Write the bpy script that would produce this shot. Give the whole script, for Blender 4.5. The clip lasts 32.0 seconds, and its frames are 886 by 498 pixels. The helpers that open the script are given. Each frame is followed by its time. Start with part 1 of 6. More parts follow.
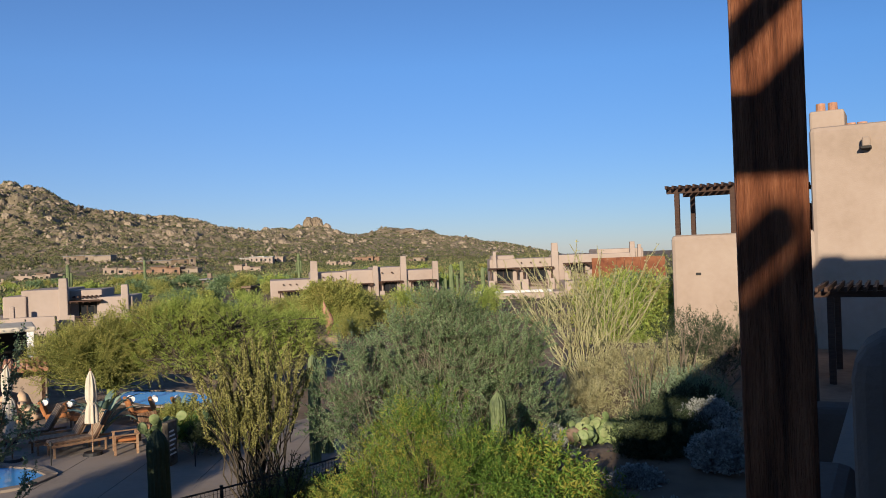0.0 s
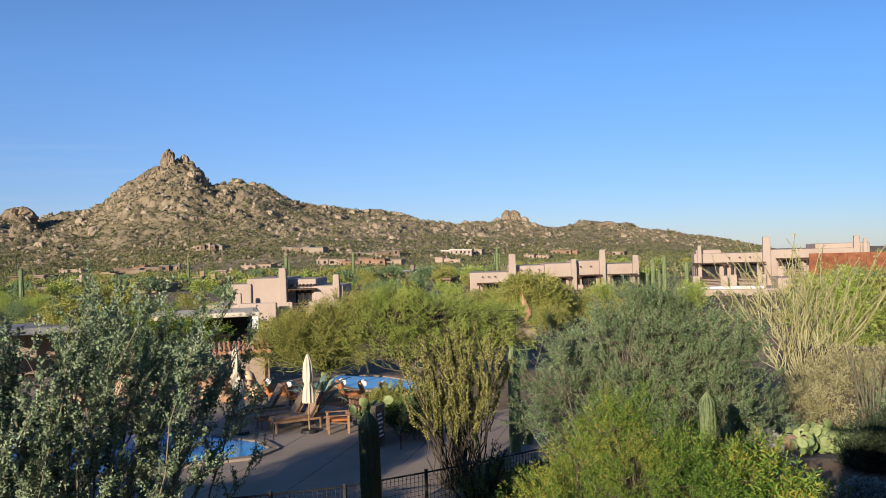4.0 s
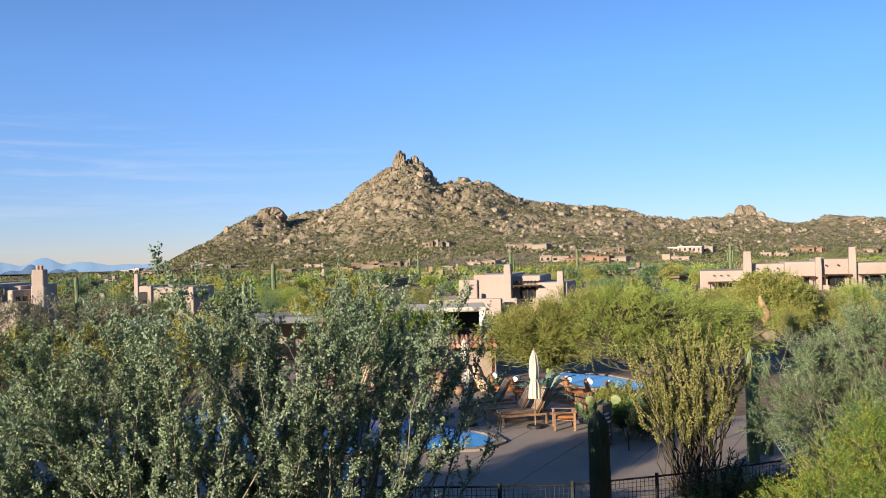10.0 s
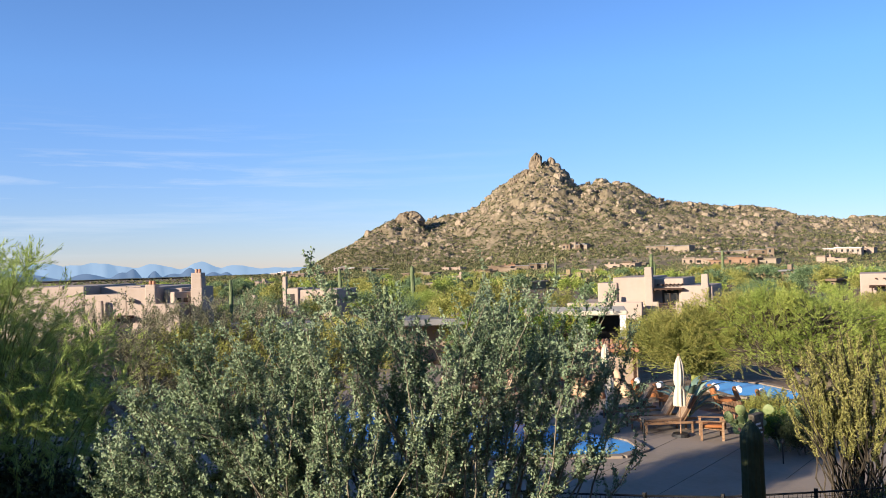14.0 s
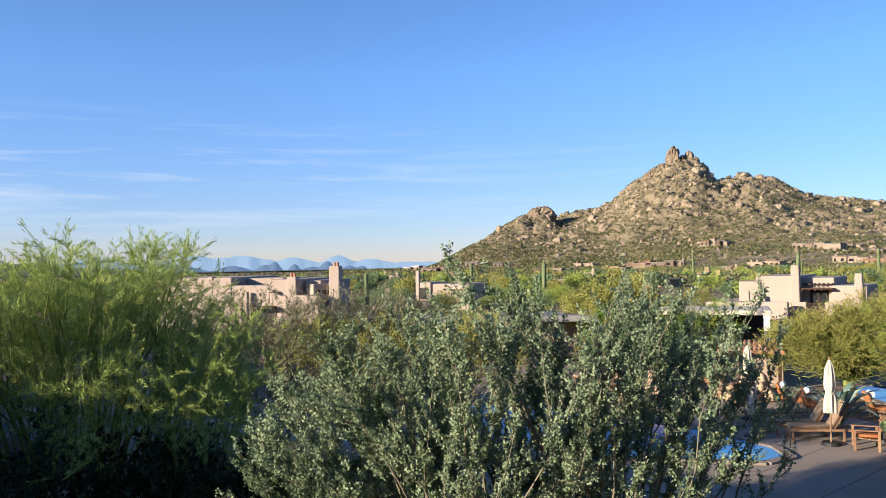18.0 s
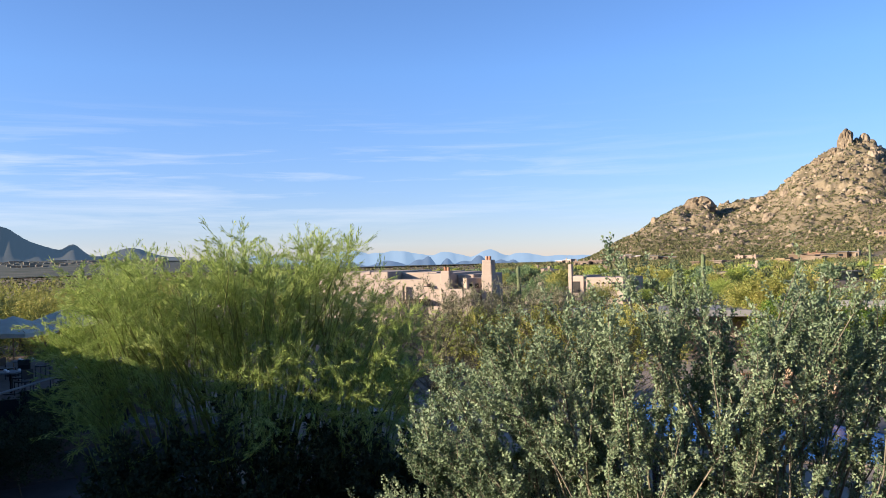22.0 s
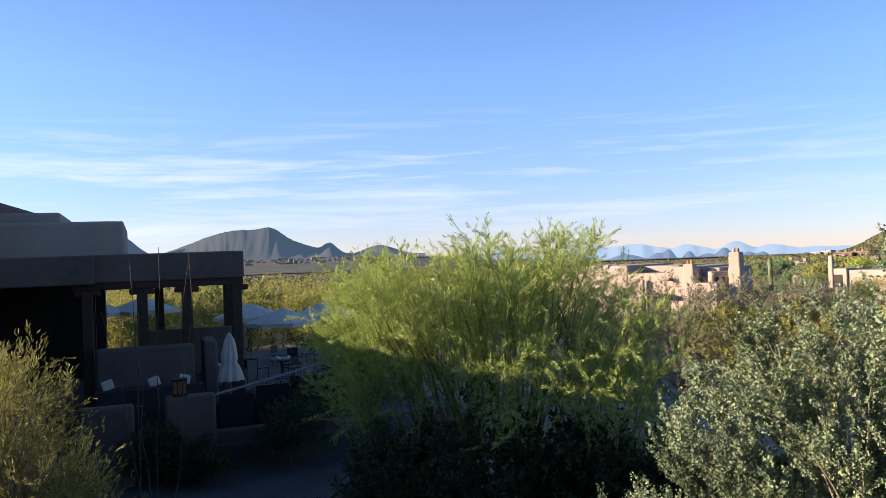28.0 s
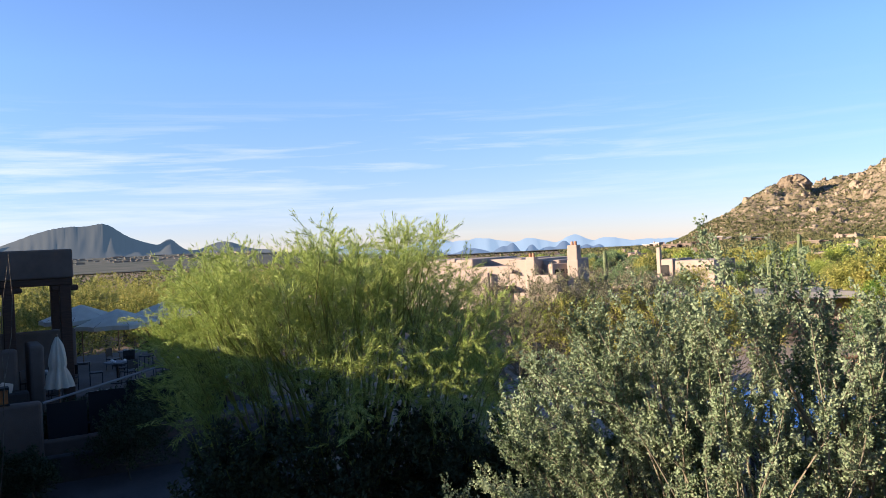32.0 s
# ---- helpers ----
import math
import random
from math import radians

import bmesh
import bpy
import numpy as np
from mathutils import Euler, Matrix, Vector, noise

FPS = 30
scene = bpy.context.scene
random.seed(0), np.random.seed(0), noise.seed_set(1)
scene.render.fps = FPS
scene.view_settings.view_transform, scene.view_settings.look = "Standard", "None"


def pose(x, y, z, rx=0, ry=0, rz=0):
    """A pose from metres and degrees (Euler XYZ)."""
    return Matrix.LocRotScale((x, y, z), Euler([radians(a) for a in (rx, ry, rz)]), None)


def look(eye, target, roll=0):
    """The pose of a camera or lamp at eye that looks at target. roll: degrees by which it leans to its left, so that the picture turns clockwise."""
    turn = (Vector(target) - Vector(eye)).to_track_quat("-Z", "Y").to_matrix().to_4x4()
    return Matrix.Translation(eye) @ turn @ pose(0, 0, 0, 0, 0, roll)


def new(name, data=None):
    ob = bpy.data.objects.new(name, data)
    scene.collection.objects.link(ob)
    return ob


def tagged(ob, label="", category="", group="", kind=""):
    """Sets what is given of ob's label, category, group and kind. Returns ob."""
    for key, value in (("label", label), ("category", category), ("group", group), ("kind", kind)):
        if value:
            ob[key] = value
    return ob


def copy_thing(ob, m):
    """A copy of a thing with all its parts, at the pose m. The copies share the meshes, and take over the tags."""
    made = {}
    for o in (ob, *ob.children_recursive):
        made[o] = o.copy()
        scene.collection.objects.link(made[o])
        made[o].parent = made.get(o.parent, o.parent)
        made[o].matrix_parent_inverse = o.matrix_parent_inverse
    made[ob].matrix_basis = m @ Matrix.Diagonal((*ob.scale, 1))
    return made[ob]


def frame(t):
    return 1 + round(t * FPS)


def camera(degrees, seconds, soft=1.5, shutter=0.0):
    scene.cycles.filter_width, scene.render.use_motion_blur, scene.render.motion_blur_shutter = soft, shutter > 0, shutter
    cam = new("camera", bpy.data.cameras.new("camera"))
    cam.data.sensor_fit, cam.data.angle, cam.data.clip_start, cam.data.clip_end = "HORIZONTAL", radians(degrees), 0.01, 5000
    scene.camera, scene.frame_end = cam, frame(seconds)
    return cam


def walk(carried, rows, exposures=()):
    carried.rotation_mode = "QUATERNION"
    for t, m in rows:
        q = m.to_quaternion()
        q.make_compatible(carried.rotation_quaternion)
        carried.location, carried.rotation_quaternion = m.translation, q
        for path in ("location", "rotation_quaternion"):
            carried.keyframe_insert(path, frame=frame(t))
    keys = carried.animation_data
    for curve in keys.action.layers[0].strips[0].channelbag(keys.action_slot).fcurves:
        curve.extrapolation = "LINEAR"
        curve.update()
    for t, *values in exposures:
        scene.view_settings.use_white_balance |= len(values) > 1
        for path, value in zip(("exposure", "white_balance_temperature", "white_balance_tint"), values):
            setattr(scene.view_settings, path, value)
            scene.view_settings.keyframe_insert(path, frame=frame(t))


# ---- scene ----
cam = camera(56.7, 32.0, soft=0.6)
EYE = 5.8
# seconds, eye x y z from the first eye, yaw, pitch, roll
ROWS = [
    (0.0, -0.000, -0.000, -0.000, 0.00, 0.25, 2.07),
    (0.5, -0.005, -0.006, -0.000, 0.92, 0.14, 2.12),
    (1.0, -0.020, -0.013, 0.000, 3.60, 0.14, 1.71),
    (1.5, -0.037, -0.016, -0.002, 5.74, 0.12, 1.86),
    (2.0, -0.055, -0.020, -0.003, 8.17, 0.16, 1.66),
    (2.5, -0.066, -0.020, -0.003, 9.87, 0.15, 1.84),
    (3.0, -0.073, -0.019, -0.001, 11.27, 0.28, 1.74),
    (3.5, -0.076, -0.017, -0.000, 12.60, 0.26, 1.75),
    (5.5, -0.102, -0.021, 0.000, 16.91, 0.27, 1.38),
    (6.0, -0.112, -0.021, 0.002, 18.29, 0.30, 1.67),
    (6.5, -0.120, -0.022, 0.004, 19.66, 0.28, 1.85),
    (7.0, -0.127, -0.022, 0.003, 20.87, 0.20, 1.67),
    (7.5, -0.135, -0.024, 0.002, 22.08, 0.06, 1.43),
    (8.0, -0.145, -0.024, 0.003, 23.33, -0.14, 1.66),
    (8.5, -0.153, -0.026, 0.002, 24.56, -0.24, 1.67),
    (9.0, -0.161, -0.032, 0.003, 25.94, 0.13, 1.50),
    (9.5, -0.170, -0.041, 0.002, 27.51, 0.23, 1.66),
    (10.0, -0.179, -0.051, 0.001, 29.21, 0.42, 1.45),
    (10.5, -0.191, -0.059, 0.000, 30.75, 0.49, 1.57),
    (11.0, -0.201, -0.067, 0.000, 32.24, 0.55, 1.35),
    (11.5, -0.206, -0.066, 0.002, 33.35, 0.56, 1.41),
    (12.0, -0.209, -0.065, 0.006, 34.27, 0.56, 1.77),
    (12.5, -0.216, -0.064, 0.010, 35.28, 0.56, 1.67),
    (13.0, -0.224, -0.070, 0.011, 36.24, 0.61, 1.92),
    (13.5, -0.236, -0.078, 0.013, 37.48, 0.83, 1.67),
    (14.0, -0.244, -0.083, 0.014, 38.72, 0.87, 1.65),
    (14.5, -0.251, -0.086, 0.013, 39.88, 0.88, 1.52),
    (16.5, -0.274, -0.103, 0.011, 44.09, 0.79, 1.22),
    (17.0, -0.282, -0.110, 0.010, 45.31, 0.82, 1.14),
    (17.5, -0.288, -0.118, 0.008, 46.58, 0.83, 1.32),
    (18.0, -0.295, -0.124, 0.006, 47.85, 0.76, 1.08),
    (18.5, -0.302, -0.130, 0.004, 49.16, 0.68, 1.28),
    (19.0, -0.305, -0.133, 0.005, 50.31, 0.55, 1.44),
    (19.5, -0.308, -0.135, 0.006, 51.19, 0.38, 1.49),
    (20.0, -0.317, -0.142, 0.007, 52.31, 0.31, 1.34),
    (20.5, -0.326, -0.153, 0.005, 53.53, 0.35, 1.19),
    (21.0, -0.331, -0.163, 0.002, 54.94, 0.48, 1.44),
    (21.5, -0.333, -0.175, -0.001, 56.48, 0.53, 1.34),
    (22.0, -0.335, -0.190, -0.001, 58.38, 0.57, 1.55),
    (22.5, -0.334, -0.200, -0.002, 59.96, 0.63, 1.42),
    (23.0, -0.335, -0.216, -0.007, 61.35, 0.68, 1.79),
    (23.5, -0.341, -0.233, -0.011, 62.83, 0.66, 2.01),
    (24.0, -0.346, -0.242, -0.013, 64.54, 0.67, 2.20),
    (24.5, -0.351, -0.244, -0.012, 66.15, 0.68, 2.51),
    (25.0, -0.358, -0.251, -0.012, 67.97, 0.69, 2.44),
    (25.5, -0.362, -0.253, -0.011, 69.78, 0.69, 2.39),
    (26.0, -0.364, -0.255, -0.007, 71.65, 0.74, 2.45),
    (26.5, -0.369, -0.266, -0.007, 73.48, 0.70, 2.28),
    (27.5, -0.372, -0.268, -0.003, 75.30, 0.60, 2.15),
    (28.5, -0.371, -0.271, -0.005, 73.66, 0.80, 2.15),
    (29.0, -0.369, -0.264, -0.004, 72.35, 0.67, 2.02),
    (29.5, -0.366, -0.256, -0.003, 70.76, 0.53, 2.32),
    (30.0, -0.363, -0.246, -0.002, 68.99, 0.37, 2.61),
    (30.5, -0.358, -0.235, -0.002, 67.11, 0.12, 2.68),
    (31.0, -0.355, -0.226, -0.002, 65.64, 0.09, 2.84),
    (31.5, -0.353, -0.222, -0.001, 64.91, -0.09, 2.97),
    (32.0, -0.351, -0.218, -0.001, 64.25, -0.10, 2.85),
]
walk(cam, [(t, pose(x, y, EYE + z, 90 + pitch, roll, yaw)) for t, x, y, z, yaw, pitch, roll in ROWS],
     exposures=((0, 0.44, 6500, 10), (3.5, 0.66, 6500, 10), (6, 0.81, 6500, 10), (9, 0.96, 6500, 10), (13, 1.09, 6500, 10), (19, 1.16, 6550, 10), (22.5, 1.24, 6700, 12), (25.5, 1.36, 7000, 15), (29, 1.46, 7100, 17), (32, 1.46, 7000, 16)))

# ---- sky, sun, exposure ----
SUN_AZ, SUN_EL = 166.0, 14.0
scene.view_settings.exposure = 0.0
world = bpy.data.worlds.new("sky")
scene.world = world
world.use_nodes = True
wn, wl = world.node_tree.nodes, world.node_tree.links
sky = wn.new("ShaderNodeTexSky")
sky.sky_type, sky.sun_disc = "NISHITA", False
sky.sun_elevation, sky.sun_rotation = radians(SUN_EL), radians(-SUN_AZ)
sky.altitude, sky.air_density, sky.dust_density, sky.ozone_density = 700, 0.8, 0.05, 2.5
bg = wn["Background"]
bg.inputs["Strength"].default_value = 0.069
# thin cirrus streaks low over the horizon
tc = wn.new("ShaderNodeTexCoord")
mp = wn.new("ShaderNodeMapping")
mp.inputs["Scale"].default_value = (1.0, 1.0, 17.0)
ns = wn.new("ShaderNodeTexNoise")
ns.inputs["Scale"].default_value, ns.inputs["Detail"].default_value, ns.inputs["Roughness"].default_value = 3.4, 9, 0.62
ns.inputs["Distortion"].default_value = 0.35
rp = wn.new("ShaderNodeMapRange")
rp.inputs[1].default_value, rp.inputs[2].default_value = 0.47, 0.78
sx = wn.new("ShaderNodeSeparateXYZ")
band = wn.new("ShaderNodeValToRGB")
band.color_ramp.elements[0].position, band.color_ramp.elements[0].color = 0.005, (0, 0, 0, 1)
band.color_ramp.elements[1].position, band.color_ramp.elements[1].color = 0.19, (0, 0, 0, 1)
for at, lum in ((0.035, 0.55), (0.075, 0.7), (0.105, 1.0), (0.125, 0.75)):
    e = band.color_ramp.elements.new(at)
    e.color = (lum, lum, lum, 1)
ml = wn.new("ShaderNodeMath")
ml.operation = "MULTIPLY"
mx = wn.new("ShaderNodeMix")
mx.data_type = "RGBA"
mx.inputs["B"].default_value = (6.0, 6.4, 6.9, 1)
wl.new(tc.outputs["Generated"], mp.inputs["Vector"])
wl.new(mp.outputs["Vector"], ns.inputs["Vector"])
wl.new(ns.outputs["Fac"], rp.inputs[0])
wl.new(tc.outputs["Generated"], sx.inputs[0])
wl.new(sx.outputs["Z"], band.inputs["Fac"])
wl.new(rp.outputs[0], ml.inputs[0])
wl.new(band.outputs["Color"], ml.inputs[1])
hs = wn.new("ShaderNodeMix")
hs.data_type, hs.blend_type = "RGBA", "MULTIPLY"
hs.inputs["Factor"].default_value = 1.0
hr = wn.new("ShaderNodeValToRGB")
hr.color_ramp.elements[0].position, hr.color_ramp.elements[0].color = 0.0, (0.56, 0.605, 0.80, 1)
hr.color_ramp.elements[1].position, hr.color_ramp.elements[1].color = 0.22, (0.70, 1.01, 1.33, 1)
wl.new(sx.outputs["Z"], hr.inputs["Fac"])
wl.new(hr.outputs["Color"], hs.inputs["B"])
wl.new(sky.outputs["Color"], hs.inputs["A"])
# the sky is warmer towards the low sun
ws = wn.new("ShaderNodeMix")
ws.data_type, ws.blend_type = "RGBA", "MULTIPLY"
ws.inputs["B"].default_value = (1.60, 1.33, 1.27, 1)
wl.new(hs.outputs["Result"], ws.inputs["A"])
wl.new(ws.outputs["Result"], mx.inputs["A"])
# the cirrus lies to the south-west
dt = wn.new("ShaderNodeVectorMath")
dt.operation = "DOT_PRODUCT"
dt.inputs[1].default_value = (-0.985, -0.17, 0)
dr = wn.new("ShaderNodeMapRange")
dr.interpolation_type = "SMOOTHSTEP"
dr.inputs[1].default_value, dr.inputs[2].default_value, dr.inputs[4].default_value = 0.25, 1.0, 0.75
m2 = wn.new("ShaderNodeMath")
m2.operation = "MULTIPLY"
wl.new(tc.outputs["Generated"], dt.inputs[0])
wl.new(dt.outputs["Value"], dr.inputs[0])
wr = wn.new("ShaderNodeMapRange")
wr.inputs[1].default_value, wr.inputs[2].default_value = -0.6, 1.0
wl.new(dt.outputs["Value"], wr.inputs[0])
wl.new(wr.outputs[0], ws.inputs["Factor"])
wl.new(ml.outputs[0], m2.inputs[0])
wl.new(dr.outputs[0], m2.inputs[1])
wl.new(m2.outputs[0], mx.inputs["Factor"])
wl.new(mx.outputs["Result"], bg.inputs["Color"])

sun = new("sun", bpy.data.lights.new("sun", "SUN"))
sun.data.energy, sun.data.angle, sun.data.color = 5.0, radians(0.5), (1.0, 0.86, 0.68)
SUN_DIR = Vector((-math.sin(radians(SUN_AZ)) * math.cos(radians(SUN_EL)), math.cos(radians(SUN_AZ)) * math.cos(radians(SUN_EL)), math.sin(radians(SUN_EL))))
sun.matrix_world = look(SUN_DIR * 50, (0, 0, 0))


# ---- materials ----
def mat(name, colours, scale=4.0, rough=0.8, bump=0.0, bump_scale=None, metal=0.0, island=0.0, obj=0.0, fine=None, stretch=(1, 1, 1), spec=0.3, transl=0.0, coords="Object"):
    """A principled material: two or three colours mixed by noise at two scales, with relief."""
    m = bpy.data.materials.new(name)
    m.use_nodes = True
    n, l = m.node_tree.nodes, m.node_tree.links
    b = n["Principled BSDF"]
    b.inputs["Roughness"].default_value, b.inputs["Metallic"].default_value = rough, metal
    b.inputs["Specular IOR Level"].default_value = spec
    t = n.new("ShaderNodeTexCoord")
    mpn = n.new("ShaderNodeMapping")
    mpn.inputs["Scale"].default_value = stretch
    l.new(t.outputs[coords], mpn.inputs["Vector"])
    a = n.new("ShaderNodeTexNoise")
    a.inputs["Scale"].default_value, a.inputs["Detail"].default_value = scale, 6
    f = n.new("ShaderNodeTexNoise")
    f.inputs["Scale"].default_value, f.inputs["Detail"].default_value = fine or scale * 9, 4
    for k in (a, f):
        l.new(mpn.outputs[0], k.inputs["Vector"])
    add = n.new("ShaderNodeMath")
    add.operation = "MULTIPLY_ADD"
    add.inputs[1].default_value = 0.35
    l.new(f.outputs["Fac"], add.inputs[0])
    l.new(a.outputs["Fac"], add.inputs[2])
    fac = add.outputs[0]
    geo, oi = n.new("ShaderNodeNewGeometry"), n.new("ShaderNodeObjectInfo")
    for src, amt in ((geo.outputs["Random Per Island"], island), (oi.outputs["Random"], obj)):
        if amt:
            k = n.new("ShaderNodeMath")
            k.operation = "MULTIPLY_ADD"
            k.inputs[1].default_value = amt
            l.new(src, k.inputs[0])
            l.new(fac, k.inputs[2])
            sub = n.new("ShaderNodeMath")
            sub.operation = "SUBTRACT"
            sub.inputs[1].default_value = amt / 2
            l.new(k.outputs[0], sub.inputs[0])
            fac = sub.outputs[0]
    r = n.new("ShaderNodeValToRGB")
    els = r.color_ramp.elements
    els[0].position, els[1].position = 0.42, 0.95
    while len(els) < len(colours):
        els.new(0.5)
    for i, c in enumerate(colours):
        els[i].position = 0.45 + 0.45 * i / max(1, len(colours) - 1)
        els[i].color = (*c, 1)
    l.new(fac, r.inputs["Fac"])
    l.new(r.outputs["Color"], b.inputs["Base Color"])
    if bump:
        bn = n.new("ShaderNodeBump")
        bn.inputs["Strength"].default_value, bn.inputs["Distance"].default_value = bump, 0.02
        g = f
        if bump_scale:
            g = n.new("ShaderNodeTexNoise")
            g.inputs["Scale"].default_value, g.inputs["Detail"].default_value = bump_scale, 5
            l.new(mpn.outputs[0], g.inputs["Vector"])
        l.new(g.outputs["Fac"], bn.inputs["Height"])
        l.new(bn.outputs["Normal"], b.inputs["Normal"])
    if transl:
        tr = n.new("ShaderNodeBsdfTranslucent")
        ms = n.new("ShaderNodeMixShader")
        ms.inputs[0].default_value = transl
        l.new(r.outputs["Color"], tr.inputs["Color"])
        l.new(b.outputs[0], ms.inputs[1])
        l.new(tr.outputs[0], ms.inputs[2])
        l.new(ms.outputs[0], n["Material Output"].inputs["Surface"])
    return m


def wavy(name, colours, scale, rough=0.7, bump=0.3, axis="X", dist=3.0):
    """Wood-like grain: stretched noise over a band texture."""
    m = mat(name, colours, scale=scale, rough=rough, bump=bump, stretch=(9, 9, 0.6) if axis == "Z" else (0.6, 9, 9))
    return m


M_STUCCO = mat("stucco", [(0.285, 0.216, 0.162), (0.331, 0.254, 0.196), (0.362, 0.285, 0.223)], scale=0.5, rough=0.92, bump=0.35, bump_scale=30)
# darker copy of the stucco: shade put into the colour of unlit walls
M_STUCCO_SHADE = mat("shaded_stucco", [(0.085, 0.063, 0.050), (0.118, 0.088, 0.070), (0.145, 0.110, 0.088)], scale=0.5, rough=0.92, bump=0.35, bump_scale=30)
M_ASPHALT = mat("dark_asphalt", [(0.045, 0.042, 0.040), (0.075, 0.070, 0.066)], scale=0.8, rough=0.92, bump=0.3, bump_scale=30)
M_STUCCO_P = mat("stucco_pink", [(0.308, 0.239, 0.196), (0.347, 0.277, 0.227), (0.370, 0.296, 0.246)], scale=0.3, rough=0.92, bump=0.3, bump_scale=14)
M_STUCCO_Y = mat("stucco_ochre", [(0.231, 0.169, 0.092), (0.293, 0.223, 0.131)], scale=0.4, rough=0.92, bump=0.2, obj=0.3)
M_STUCCO_FAR = mat("stucco_tan", [(0.154, 0.108, 0.073), (0.216, 0.162, 0.115), (0.277, 0.223, 0.169)], scale=0.2, rough=0.92, obj=0.7)
M_WOOD_RED = wavy("stained_timber", [(0.045, 0.014, 0.006), (0.170, 0.058, 0.025), (0.300, 0.120, 0.056)], 6, rough=0.6, bump=0.7, axis="Z")
M_WOOD_DARK = wavy("dark_timber", [(0.035, 0.017, 0.011), (0.077, 0.039, 0.023)], 5, rough=0.7, bump=0.4)
M_RUST = mat("rusty_steel", [(0.123, 0.039, 0.019), (0.193, 0.069, 0.031), (0.231, 0.100, 0.046)], scale=1.2, rough=0.85, bump=0.2)
M_TEAK = mat("teak", [(0.16, 0.088, 0.048), (0.25, 0.145, 0.082), (0.33, 0.21, 0.125)], scale=3, rough=0.6, bump=0.3, obj=0.3, stretch=(1, 6, 6))
M_CANVAS = mat("cream_canvas", [(0.62, 0.54, 0.42), (0.72, 0.65, 0.52)], scale=3, rough=0.9, bump=0.3, transl=0.25)
M_WHITE = mat("white_cloth", [(0.70, 0.68, 0.64), (0.80, 0.78, 0.75)], scale=3, rough=0.9)
M_TILE_CLAY = mat("terracotta", [(0.280, 0.130, 0.075), (0.370, 0.190, 0.115), (0.46, 0.28, 0.19)], scale=3, rough=0.8, obj=0.3, bump=0.2)
M_CONC = mat("deck_concrete", [(0.193, 0.154, 0.119), (0.246, 0.200, 0.158), (0.285, 0.231, 0.185)], scale=0.6, rough=0.9, bump=0.3, bump_scale=25, obj=0.25)
M_DIRT = mat("desert_soil", [(0.100, 0.069, 0.042), (0.185, 0.131, 0.085), (0.262, 0.193, 0.131)], scale=0.35, rough=0.95, bump=0.6, bump_scale=6)
M_IRON = mat("black_iron", [(0.012, 0.012, 0.013), (0.03, 0.028, 0.026)], scale=8, rough=0.5)
# near-black colour that also carries the shade of porches and interiors
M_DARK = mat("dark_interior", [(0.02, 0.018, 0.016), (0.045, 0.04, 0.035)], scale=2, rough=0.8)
M_BARK = mat("bark", [(0.054, 0.042, 0.031), (0.123, 0.100, 0.069), (0.185, 0.154, 0.115)], scale=5, rough=0.9, bump=0.6)
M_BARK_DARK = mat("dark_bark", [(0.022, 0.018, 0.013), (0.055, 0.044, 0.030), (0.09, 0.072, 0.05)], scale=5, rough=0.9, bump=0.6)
M_BARK_PALE = mat("pale_bark", [(0.131, 0.115, 0.077), (0.231, 0.200, 0.146)], scale=5, rough=0.9, bump=0.4)
M_BARK_GREEN = mat("green_bark", [(0.131, 0.154, 0.039), (0.216, 0.239, 0.069)], scale=5, rough=0.85, bump=0.3)
M_LEAF_SILVER = mat("silver_leaf", [(0.120, 0.168, 0.092), (0.225, 0.295, 0.170), (0.330, 0.390, 0.250)], scale=1.5, rough=0.85, island=0.24, transl=0.2, spec=0.15)
M_LEAF_PALO = mat("palo_verde_leaf", [(0.19, 0.267, 0.065), (0.321, 0.413, 0.107), (0.443, 0.511, 0.166)], scale=1.2, rough=0.7, island=0.4, transl=0.3)
M_LEAF_IRON = mat("ironwood_leaf", [(0.061, 0.11, 0.043), (0.165, 0.244, 0.108), (0.274, 0.357, 0.181)], scale=1.4, rough=0.7, island=0.4, transl=0.24)
M_LEAF_FERN = mat("feather_leaf", [(0.059, 0.131, 0.021), (0.139, 0.248, 0.037), (0.33, 0.297, 0.059)], scale=1.3, rough=0.65, island=0.4, transl=0.24)
# leaf green darkened so that its colour carries the shade
M_LEAF_SHADE = mat("dark_shade_leaf", [(0.022, 0.035, 0.016), (0.045, 0.065, 0.030), (0.075, 0.095, 0.045)], scale=1.4, rough=0.8, island=0.4, transl=0.1)
M_SLOPE = mat("slope_soil", [(0.11, 0.09, 0.054), (0.207, 0.166, 0.104), (0.304, 0.241, 0.16)], scale=0.05, rough=0.95, bump=0.5, bump_scale=0.8, fine=0.6)
M_LEAF_MESQ = mat("mesquite_leaf", [(0.194, 0.268, 0.055), (0.34, 0.416, 0.091), (0.476, 0.503, 0.133)], scale=0.5, rough=0.75, island=0.4, transl=0.28)
M_LEAF_OLIVE = mat("olive_leaf", [(0.189, 0.215, 0.054), (0.311, 0.318, 0.081), (0.427, 0.376, 0.117)], scale=0.6, rough=0.75, island=0.4, transl=0.26)
M_LEAF_FAR = mat("scrub_leaf", [(0.054, 0.073, 0.029), (0.121, 0.134, 0.051), (0.244, 0.195, 0.102)], scale=0.08, rough=0.85, island=0.5, obj=0.3)
M_LEAF_WHITE = mat("brittlebush_leaf", [(0.18, 0.19, 0.165), (0.32, 0.33, 0.30), (0.44, 0.45, 0.41)], scale=2, rough=0.8, island=0.5, transl=0.15)
